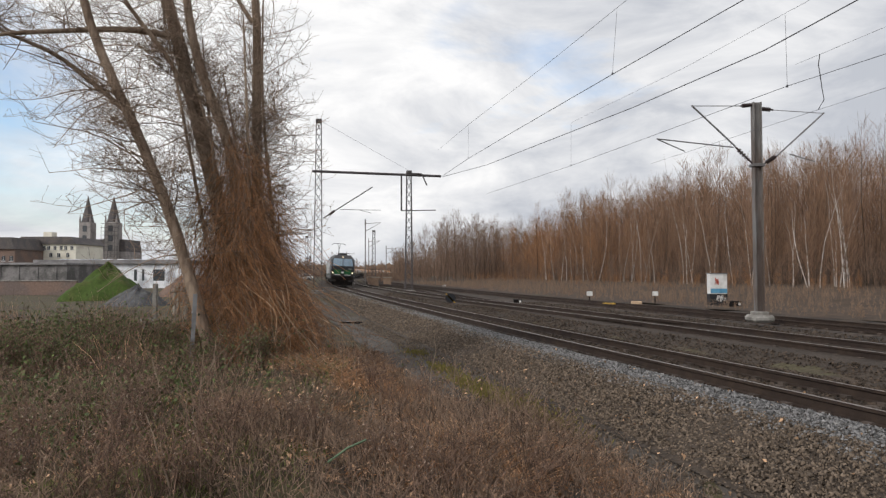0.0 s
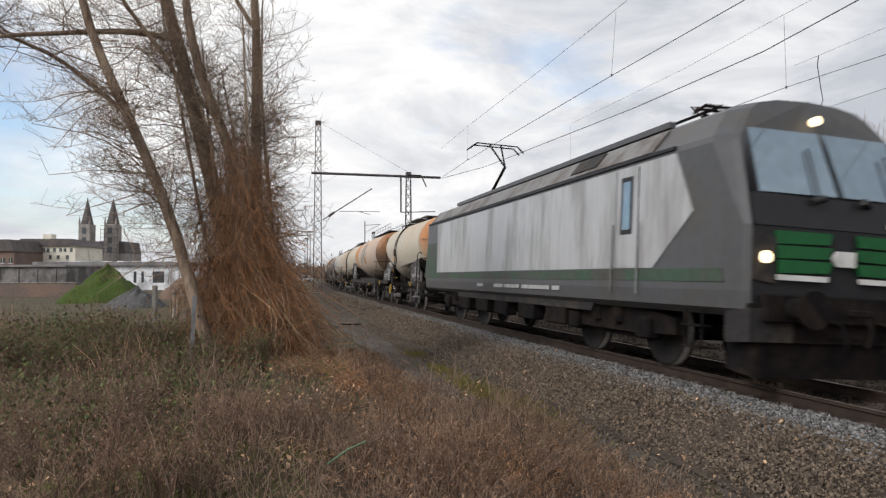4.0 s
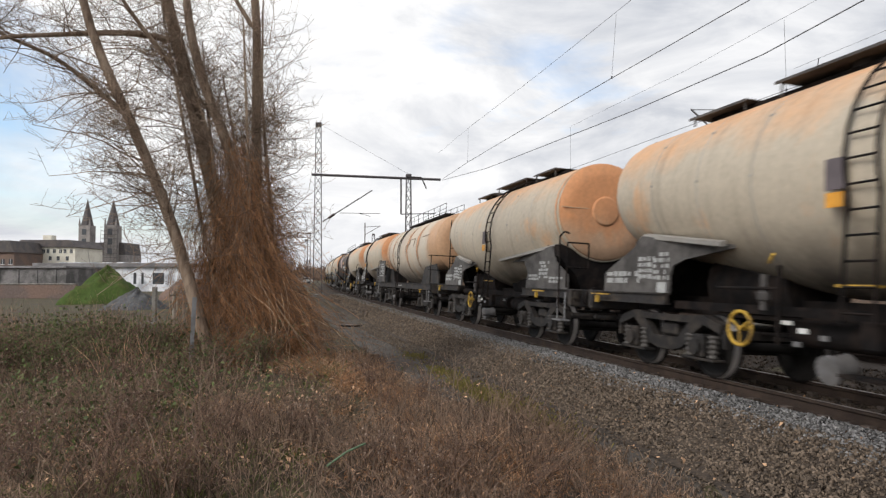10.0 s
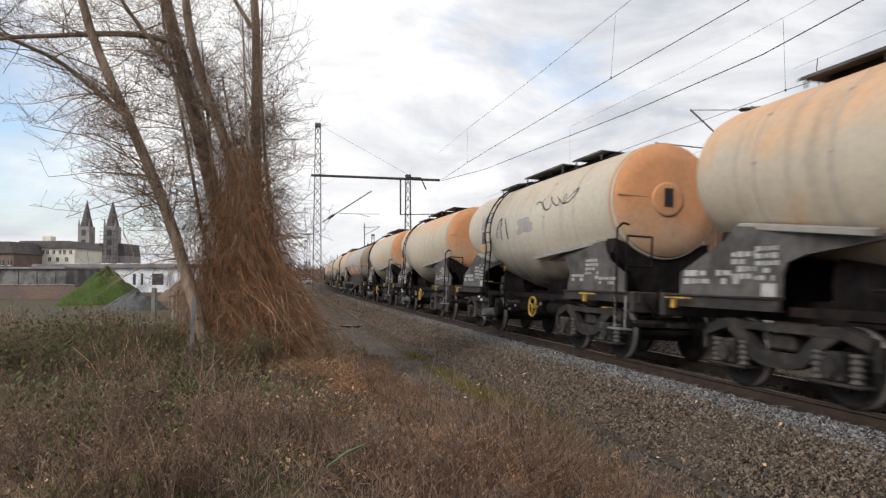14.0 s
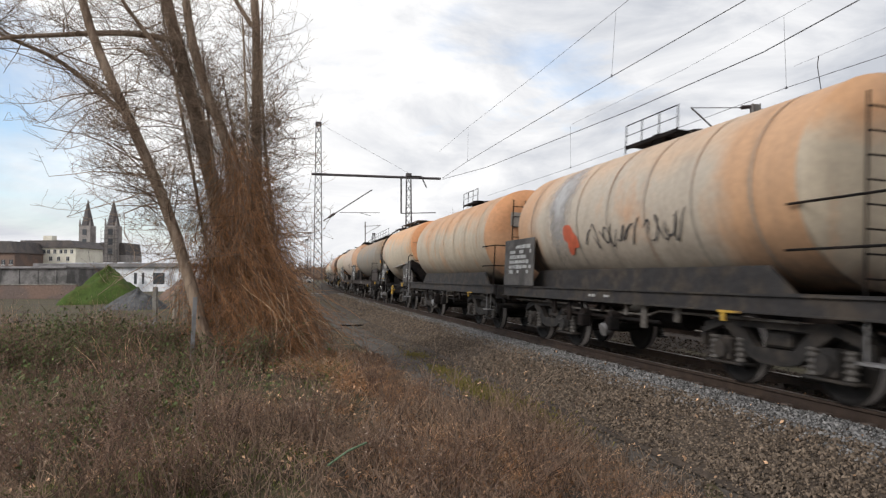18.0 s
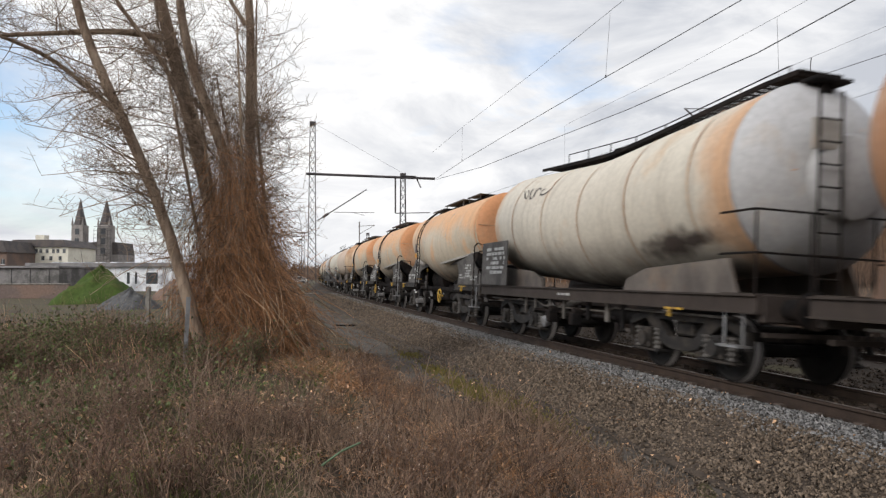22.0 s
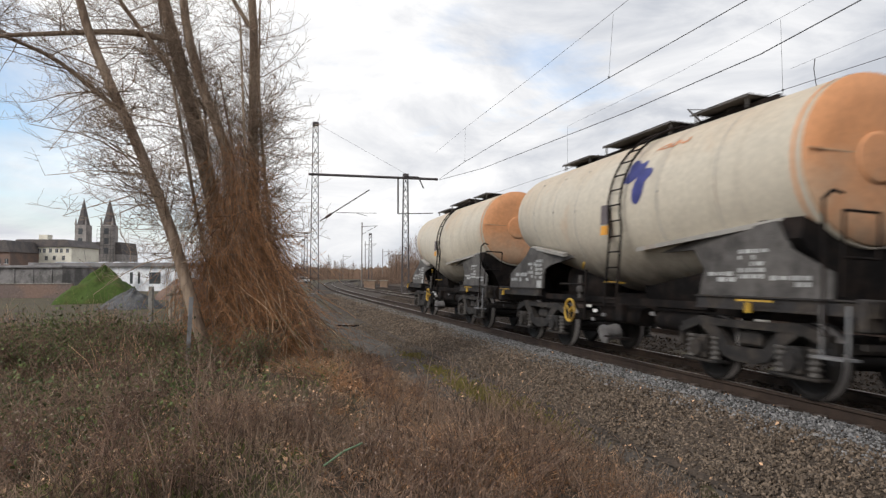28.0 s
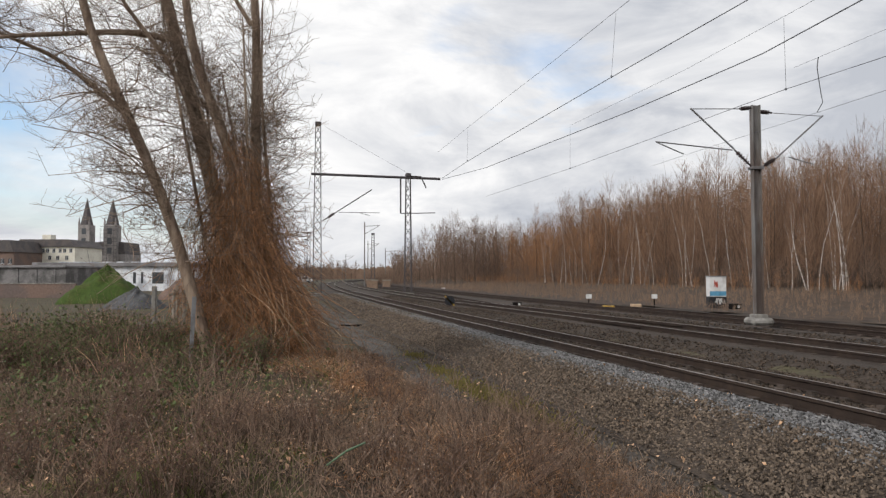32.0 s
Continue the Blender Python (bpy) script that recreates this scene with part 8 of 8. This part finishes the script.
# ---- beyond the verge on the near side: yard and town ----
S = {
    "grass": mat("turf", (0.052, 0.082, 0.016), 0.95, var=0.3, scale=5, second=(0.075, 0.085, 0.025), amount=0.35, scale2=0.9, bump=0.8, bump_scale=25),
    "rubble": mat("rubble", (0.10, 0.10, 0.105), 0.9, var=0.4, scale=5, second=(0.08, 0.078, 0.075), amount=0.5, island=0.3),
    "grey_wall": mat("grey_render", (0.25, 0.235, 0.23), 0.9, var=0.15, second=(0.12, 0.115, 0.11), amount=0.5, scale2=0.5, bump=0.1),
    "brick": mat("brick_wall", (0.22, 0.15, 0.12), 0.9, var=0.25, second=(0.17, 0.13, 0.115), amount=0.5, scale2=0.4, bump=0.2),
    "white_wall": mat("white_cladding", (0.84, 0.85, 0.87), 0.8, var=0.1, second=(0.42, 0.43, 0.46), amount=0.4, scale2=0.4, bump=0.05),
    "cream_wall": mat("cream_render", (0.84, 0.80, 0.68), 0.85, var=0.08, second=(0.72, 0.67, 0.56), amount=0.4, scale2=0.3, bump=0.05),
    "slate": mat("slate_roof", (0.10, 0.09, 0.09), 0.8, var=0.2, second=(0.14, 0.12, 0.11), amount=0.5, scale2=0.5, bump=0.2),
    "sheet": mat("sheet_roof", (0.26, 0.25, 0.25), 0.7, var=0.2, second=(0.18, 0.17, 0.17), amount=0.5, scale2=0.4, bump=0.1),
    "pane": mat("dark_window", (0.07, 0.075, 0.08), 0.15, var=0.2, bump=0, spec=0.6),
    # the haze of distance is put into the stone's paler colour
    "stonework": mat("church_stone", (0.34, 0.31, 0.29), 0.9, var=0.25, second=(0.24, 0.22, 0.21), amount=0.5, scale2=0.25, bump=0.2),
    "wood": mat("grey_wood", (0.30, 0.26, 0.21), 0.9, var=0.3, second=(0.18, 0.15, 0.12), amount=0.5, stretch=(1, 1, 0.2)),
    "blue": mat("blue_spray", (0.10, 0.28, 0.42), 0.7, var=0.3, bump=0), "red": mat("red_spray", (0.42, 0.09, 0.06), 0.7, var=0.3, bump=0),
    "ink": mat("dark_spray", (0.05, 0.045, 0.05), 0.7, var=0.3, bump=0),
}


def mound(name, x, y, rx, ry, h, material, label, seed, sharp=1.0):
    """A heap of soil or rubble with an uneven flank."""
    rs = np.random.RandomState(seed)
    n, m = 48, 20
    vs = []
    for j in range(m + 1):
        q = j / m
        for i in range(n):
            a = 2 * math.pi * i / n
            k = q * (1 + 0.10 * math.sin(3 * a + seed) + 0.06 * math.sin(7 * a + 2 * seed))
            z = h * (1 - q) ** sharp * (1 + 0.08 * math.sin(5 * a + 9 * q)) + rs.normal(0, 0.02) * h * (q < 0.97)
            vs.append((x + rx * k * math.cos(a), y + ry * k * math.sin(a), float(ground_z(np.array(x), np.array(y))) - 0.15 * q + z))
    i = np.arange(len(vs)).reshape(m + 1, n)
    f = np.stack([i[:-1], np.roll(i[:-1], -1, 1), np.roll(i[1:], -1, 1), i[1:]], -1).reshape(-1, 4)
    return tagged(new(name, np_mesh(name, np.array(vs), f, material, True)), label, name.split("_")[-1])


p = picture(190, 500, 50)
mound("soil_mound", p.x, 50, 3.0, 2.8, 2.55, S["grass"], "conical soil heap overgrown with bright green grass", 3, 0.75)
p = picture(240, 520, 36)
mound("rubble_mound", p.x, 36, 1.7, 1.6, 1.0, S["rubble"], "low heap of grey rubble", 5, 0.8)
p = picture(262, 500, 46)
mound("rubble_mound", p.x + 0.5, 52, 2.2, 1.4, 1.7, S["brick"], "dark heap of broken brick and timber", 9, 0.55)


def block(parent, name, x0, x1, y0, y1, z0, z1, material, label=""):
    return part(name, Geo().box((x0 + x1) / 2, (y0 + y1) / 2, (z0 + z1) / 2, x1 - x0, y1 - y0, z1 - z0, 0.03), material, parent, label)


def window_row(parent, xs, y, z0, z1, w, material=None):
    for x in xs:
        win = part("window", Geo().box(x, y - 0.02, (z0 + z1) / 2, w, 0.12, z1 - z0, 0.01), S["pane"], parent)
        part("frame", Geo().box(x, y - 0.09, z0 - 0.05, w + 0.2, 0.1, 0.1).box(x, y - 0.085, (z0 + z1) / 2, 0.05, 0.03, z1 - z0), M["white"], win)


def at(px, depth):
    return (px - 784) / 1211.0 * depth


def up(py, depth):
    return EYE + (490.4 - py) / 1211.0 * depth


# grey shed with a brick base
D1 = 75
sh = thing("shed", "long grey flat-roofed shed above a brick wall", "shed")
block(sh, "wall", at(-120, D1), at(117, D1), D1, D1 + 9, -0.8, up(474, D1), S["grey_wall"])
block(sh, "roof", at(-122, D1), at(119, D1), D1 - 0.3, D1 + 9.2, up(474, D1), up(470, D1), S["sheet"], "thin sheet roof edge")
for k in range(7):
    x = at(-100 + k * 33, D1)
    block(sh, "pilaster", x - 0.1, x + 0.1, D1 - 0.08, D1 + 0.02, -0.5, up(475, D1), S["grey_wall"])
bw = thing("brick_wall", "low weathered brick wall in front of the shed", "wall")
block(bw, "brickwork", at(-140, 66), at(135, 66), 66, 66.3, -0.9, up(503, 66), S["brick"])
block(bw, "coping", at(-140, 66), at(136, 66), 65.95, 66.35, up(503, 66), up(501, 66), M["concrete"])
# white hall
D2 = 100
wh_ = thing("hall", "long white industrial hall with a grey sheet roof", "hall")
block(wh_, "wall", at(112, D2), at(330, D2), D2, D2 + 14, -0.8, up(472, D2), S["white_wall"])
block(wh_, "roof", at(60, D2), at(335, D2), D2 - 0.5, D2 + 14.5, up(472, D2), up(465, D2), S["sheet"], "grey sheet roof with lighter patches")
for x0, x1 in ((126, 146), (150, 160), (236, 241), (250, 254), (270, 290)):
    block(wh_, "opening", at(x0, D2), at(x1, D2), D2 - 0.05, D2 + 0.1, up(502, D2), up(482, D2), S["pane"], "dark doorway")
for k in range(9):
    block(wh_, "roof_light", at(90 + k * 26, D2), at(102 + k * 26, D2), D2 + 2, D2 + 4, up(465, D2), up(463, D2), S["white_wall"])
# cream house
D3 = 150
ho = thing("house", "cream rendered house with a dark mansard roof and dormers", "house")
hx0, hx1 = at(27, D3), at(132, D3)
block(ho, "wall", hx0, hx1, D3, D3 + 12, -0.5, up(437, D3), S["cream_wall"])
zr = up(424, D3)
part("roof", Geo().prism([(hx0 - 0.4, up(437, D3)), (hx1 + 0.4, up(437, D3)), (hx1 - 1.2, zr), (hx0 + 1.2, zr)], D3 - 0.4, D3 + 12.4), S["slate"], ho, "dark slate mansard")
for px in (46, 67, 96):
    x = at(px, D3)
    dm = block(ho, "dormer", x - 0.6, x + 0.6, D3 - 0.2, D3 + 3, up(435, D3), up(427, D3), S["cream_wall"])
    part("pane", Geo().box(x, D3 - 0.22, up(431, D3), 0.7, 0.06, 0.7), S["pane"], dm)
block(ho, "chimney", at(50, D3), at(66, D3), D3 + 5, D3 + 7, zr - 0.2, up(413, D3), S["cream_wall"])
window_row(ho, [at(q, D3) for q in (33, 41, 49, 57, 68, 76, 84, 95, 106, 114, 125)], D3, up(447, D3), up(440.5, D3), 0.55)
window_row(ho, [at(q, D3) for q in (33, 45, 58, 72, 88, 102, 118)], D3, up(460, D3), up(453, D3), 0.6)
# brick house at the edge
bh = thing("brick_house", "red-brown brick house with a slate roof", "house")
block(bh, "wall", at(-60, 140), at(24, 140), 140, 150, -0.5, up(446, 140), S["brick"])
part("roof", Geo().prism([(at(-62, 140), up(446, 140)), (at(26, 140), up(446, 140)), (at(18, 140), up(425, 140)), (at(-50, 140), up(425, 140))], 139.6, 150.4), S["slate"], bh)
window_row(bh, [at(q, 140) for q in (-40, -20, 4, 18)], 140, up(467, 140), up(458, 140), 0.7)
# church
D4 = 420
ch = thing("church", "twin-spired stone church with scaffolding round one tower", "church")
for px, w in ((147, 7.0), (193, 7.4)):
    x = at(px, D4)
    tw_ = block(ch, "tower", x - w / 2, x + w / 2, D4, D4 + w, -1, up(398, D4), S["stonework"], "square stone tower")
    n, zb, zt = 8, up(398, D4), up(349, D4)
    ring = [[(x + w * 0.52 * q * math.cos(2 * math.pi * i / n + 0.39), D4 + w / 2 + w * 0.52 * q * math.sin(2 * math.pi * i / n + 0.39), zb + (zt - zb) * (1 - q)) for i in range(n)] for q in (1.0, 0.7, 0.35, 0.02)]
    part("spire", Geo().rings(ring, smooth=False), S["slate"], ch, "steep slate spire")
    for e in (-1, 1):
        part("pinnacle", Geo().rod((x + e * w * 0.45, D4 + 0.4, zb), (x + e * w * 0.45, D4 + 0.4, zb + 5), 0.8, 6, 0.05), S["stonework"], ch)
    for k in range(3):
        z = zb - 4 - k * 6.0
        part("belfry_opening", Geo().box(x, D4 - 0.02, z, w * 0.36, 0.3, 3.6, 0.05), S["pane"], tw_)
xs_, ws_ = at(193, D4), 10.4
g = Geo()
for k in range(10):
    z = up(462, D4) + k * 2.35
    g.box(xs_, D4 - 1.2, z, ws_, 0.9, 0.16)
for k in range(6):
    g.rod((xs_ - ws_ / 2 + k * ws_ / 5, D4 - 1.2, 0), (xs_ - ws_ / 2 + k * ws_ / 5, D4 - 1.2, up(404, D4)), 0.10, 5)
part("scaffold", g, M["lattice"], ch, "dark scaffolding with decks")
block(ch, "nave", at(140, D4), at(216, D4), D4 + 4, D4 + 26, -1, up(450, D4), S["stonework"])
part("roof", Geo().prism([(at(140, D4), up(450, D4)), (at(216, D4), up(450, D4)), (at(212, D4), up(428, D4)), (at(150, D4), up(428, D4))], D4 + 4, D4 + 26), S["slate"], ch)

# ---- posts and fence remains by the willow ----


def on_ground(x, y):
    """The ground point in a bearing."""
    p, e = picture(x, y, 10), Vector((0, 0, EYE))
    q = e + (p - e) * ((EYE + 0.3) / (EYE - p.z))
    for _ in range(6):
        z = float(ground_z(np.array(q.x), np.array(q.y)))
        q = e + (p - e) * ((EYE - z) / (EYE - p.z))
    return q


q = on_ground(336, 658)
top = picture(341, 540, q.y)
po = thing("metal_post", "galvanised steel angle post leaning a little", "post")
g = Geo()
for e in (0, 0.032):
    g.box(-0.03 if e else 0, e, 0.65, 0.012 if e else 0.065, 0.012 if not e else 0.055, 1.32)
part("angle_bar", g, M["galv"], po, m=Matrix.Translation((q.x, q.y, q.z - 0.05)) @ pose(0, 0, 0, 0, 2.4, 20))
for k in range(2):
    part("bolt", Geo().rod((q.x + 0.02, q.y - 0.03, q.z + 0.5 + 0.45 * k), (q.x + 0.02, q.y + 0.02, q.z + 0.5 + 0.45 * k), 0.018, 6), M["galv"], po)
q = on_ground(272, 590)
cp = thing("concrete_post", "pale concrete fence post", "post", "fence posts")
h = picture(276, 507, q.y).z - q.z
part("shaft", Geo().box(q.x, q.y, q.z + h / 2, 0.13, 0.13, h, 0.015), M["concrete"], cp)
part("block", Geo().box(q.x - 0.1, q.y - 0.2, q.z + 0.18, 0.5, 0.4, 0.42, 0.03), M["concrete"], cp, "broken concrete block")
for px, py, pt_ in ((312, 600, 505), (324, 602, 500), (306, 602, 515)):
    q = on_ground(px, py)
    t_ = picture(px + 2, pt_, q.y)
    sp = thing("wooden_post", "grey weathered wooden fence post", "post", "fence posts")
    part("shaft", Geo().rod((q.x, q.y, q.z - 0.1), (t_.x, q.y, t_.z), 0.055, 7), S["wood"], sp)
q0, q1 = picture(298, 522, 17.5), picture(345, 517, 17.5)
fr = thing("fence_rail", "broken wooden fence rail", "fence rail")
part("bar", Geo().rod(q0, q1, 0.03, 6), S["wood"], fr)

# ---- trackside things ----
q = on_ground(620, 579)
pl = thing("plank", "dark weathered plank lying on the path", "plank")
part("board", Geo().box(q.x, q.y, q.z + 0.06, 0.86, 0.16, 0.07, 0.01), M["iron"], pl)
part("stub", Geo().box(q.x - 0.1, q.y + 0.25, q.z + 0.05, 0.3, 0.25, 0.1, 0.02), M["concrete"], pl)

q = on_ground(796, 545)
mk = thing("marker_board", "round black and yellow striped marker on a short post", "marker")
zc = picture(796, 533, q.y).z
rr_ = 0.30
part("post", Geo().rod((q.x, q.y + 0.03, q.z - 0.1), (q.x, q.y + 0.03, zc), 0.04, 6), M["iron"], mk)
disc_ = part("disc", Geo().rod((q.x, q.y, zc), (q.x, q.y - 0.03, zc), rr_, 20), M["black"], mk)
for k in (-0.19, 0.0, 0.19):
    hw = math.sqrt(rr_ ** 2 - k ** 2) * 0.95
    part("stripe", Geo().box(q.x + k * 0.7, q.y - 0.035, zc - k * 0.7, hw * 2, 0.008, 0.085, turn=Matrix.Rotation(radians(45), 4, "Y")), M["yellow"], disc_)

q = on_ground(1268, 546)
cb = thing("equipment_cabinet", "white trackside cabinet with red, blue and black graffiti", "cabinet")
cw, chh = 30 / 1211 * q.y, 56 / 1211 * q.y
part("body", Geo().box(q.x, q.y, q.z + chh / 2, cw, 0.5, chh, 0.02), M["white"], cb)
part("plinth", Geo().box(q.x, q.y, q.z + chh * 0.19, cw + 0.02, 0.52, chh * 0.38, 0.02), M["black"], cb, "black sprayed lower half")
part("roof", Geo().box(q.x, q.y, q.z + chh + 0.02, cw + 0.08, 0.58, 0.05, 0.01), M["galv"], cb)
part("blue_spray", Geo().box(q.x, q.y - 0.265, q.z + chh * 0.47, cw * 0.96, 0.01, chh * 0.14), S["blue"], cb)


def scrawl(rs, x0, x1, z0, z1, strokes, width):
    """Sprayed strokes as short bent bars in a flat patch: a list of polylines of x and z."""
    out = []
    for _ in range(strokes):
        n = rs.randint(4, 8)
        xs = np.cumsum(rs.uniform(-0.1, 0.3, n)) * (x1 - x0) * 0.5 + rs.uniform(x0, x0 + 0.6 * (x1 - x0))
        zs = rs.uniform(z0, z1, n)
        out.append([(min(max(a, x0), x1), b) for a, b in zip(xs, zs)])
    return out


rc = np.random.RandomState(2)
g = Geo()
for line in scrawl(rc, q.x - cw * 0.36, q.x + cw * 0.36, q.z + chh * 0.62, q.z + chh * 0.92, 4, 0.03):
    g.path([(a, q.y - 0.26, b) for a, b in line], 0.018, 4)
part("red_spray", g, S["red"], cb)
g = Geo()
for line in scrawl(rc, q.x - cw * 0.32, q.x + cw * 0.4, q.z + chh * 0.12, q.z + chh * 0.34, 5, 0.03):
    g.path([(a, q.y - 0.27, b) for a, b in line], 0.02, 4)
part("white_spray", g, M["white"], cb)

for px, py, w, h, m_, label, nm in ((1300, 549, 0.55, 0.32, M["iron"], "dark point machine with white lamp faces", "point_machine"), (915, 543, 0.5, 0.25, M["iron"], "small dark point machine beside the rails", "point_machine"),
                                    (1077, 549, 0.62, 0.26, M["yellow"], "yellow cover plate between the rails", "cover_plate"), (1125, 547, 0.55, 0.30, M["vine_pale"], "pale block of stone", "stone_block"),
                                    (785, 513, 0.5, 0.3, M["white"], "white metal cable box by the siding", "cable_box"), (1480, 585, 0.16, 0.07, M["white"], "small white stone in the gravel", "stone_block")):
    q = on_ground(px, py)
    th = thing(nm, label, nm.replace("_", " "))
    part("body", Geo().box(q.x, q.y, q.z + h / 2 - 0.01, w, 0.45, h, 0.03), m_, th)
    if nm == "point_machine":
        part("lid", Geo().box(q.x, q.y, q.z + h, w * 1.05, 0.5, 0.05, 0.01), m_, th)
        part("lamp_face", Geo().box(q.x + w * 0.25, q.y - 0.23, q.z + h * 0.6, 0.12, 0.02, 0.14), M["white"], th)
for px, py, pt_ in ((1042, 543, 521), (1158, 543, 521)):
    q = on_ground(px, py)
    z = picture(px, pt_, q.y).z
    sg = thing("track_sign", "small white board on a short dark post", "sign", "track signs")
    part("post", Geo().rod((q.x, q.y, q.z - 0.05), (q.x, q.y, z), 0.035, 6), M["iron"], sg)
    part("board", Geo().box(q.x, q.y - 0.05, z - 0.13, 0.36, 0.03, 0.27, 0.01), M["white"], sg)
for px, w, depth in ((655, 0.9, 105), (664, 0.8, 104), (684, 1.2, 112)):
    x = at(px, depth)
    hb = thing("concrete_hut", "small weathered concrete block by the line", "concrete block", "concrete blocks")
    z = float(ground_z(np.array(x), np.array(float(depth))))
    part("body", Geo().box(x, depth, z + 0.6, w, 0.8, 1.3, 0.03), M["straw_dark"], hb)
    part("top", Geo().box(x, depth, z + 1.3, w + 0.3, 1.0, 0.15, 0.02), S["wood"], hb)

# masts farther along the line
for px, pt_, pb, depth in ((546, 413, 497, 135), (541, 425, 497, 150), (660, 415, 500, 140)):
    lattice_mast("tall dark lattice mast far along the line", at(px, depth), depth, up(pt_, depth), 0.8, 0.5, TURN)
for px, pt_, depth in ((645, 393, 125), (651, 427, 170), (682, 440, 180), (700, 448, 230), (612, 450, 240), (606, 470, 300)):
    far = thing("catenary_mast", "distant grey steel mast with a cross arm", "catenary mast", "catenary masts")
    x, z = at(px, depth), up(pt_, depth)
    part("post", Geo().rod((x, depth, -0.4), (x, depth, z), 0.10, 6), M["mast"], far)
    part("arm", Geo().rod((x - 0.2, depth, z - 0.8), (x + 2.8, depth + 0.3, z - 0.6), 0.05, 5), M["mast"], far)
    part("arm", Geo().rod((x, depth, z - 2.2), (x + 2.6, depth + 0.3, z - 0.7), 0.045, 5), M["mast"], far)
vx, vy = at(538, 190), 190.0
vz = float(ground_z(np.array(vx), np.array(vy)))
van = thing("white_van", "small white van parked far off by the line", "van")
part("body", Geo().prism([(vx - 2.1, vz + 0.35), (vx + 2.1, vz + 0.35), (vx + 2.1, vz + 1.1), (vx + 1.5, vz + 1.25), (vx + 1.0, vz + 1.85), (vx - 2.05, vz + 1.85)], vy, vy + 1.8), M["white"], van)
part("window", Geo().box(vx + 0.3, vy - 0.02, vz + 1.45, 1.5, 0.04, 0.45, 0.01), S["pane"], van)
for e in (-1.3, 1.3):
    part("wheel", Geo().rod((vx + e, vy - 0.02, vz + 0.34), (vx + e, vy + 0.2, vz + 0.34), 0.34, 12), M["black"], van)

# ---- what moves ----


def motions():
    """Runs the train along the track and turns its wheels."""
    times = [0.5 * k for k in range(65)]
    for ob, place in moving:
        walk(ob, [(t, on_track(place - gone(t))) for t in times])
    # wheelsets of one size and place in their bogie turn alike, so they share one set of keys
    first = {}
    for ob, _ in moving:
        for w in ob.children_recursive:
            if "reach" not in w:
                continue
            key = (round(w["reach"], 3), round(w.matrix_basis.translation.z, 3))
            if key not in first:
                e, r = key
                walk(w, [(k / 30, Matrix.Translation((e, 0, r)) @ Matrix.Rotation(gone(k / 30) / max(r, 0.505) % (2 * math.pi), 4, "Y")) for k in range(961)])
                first[key] = w
            else:
                w.rotation_mode = "QUATERNION"
                own, keys = w.animation_data_create(), first[key].animation_data
                own.action = keys.action
                own.action_slot = keys.action_slot


motions()
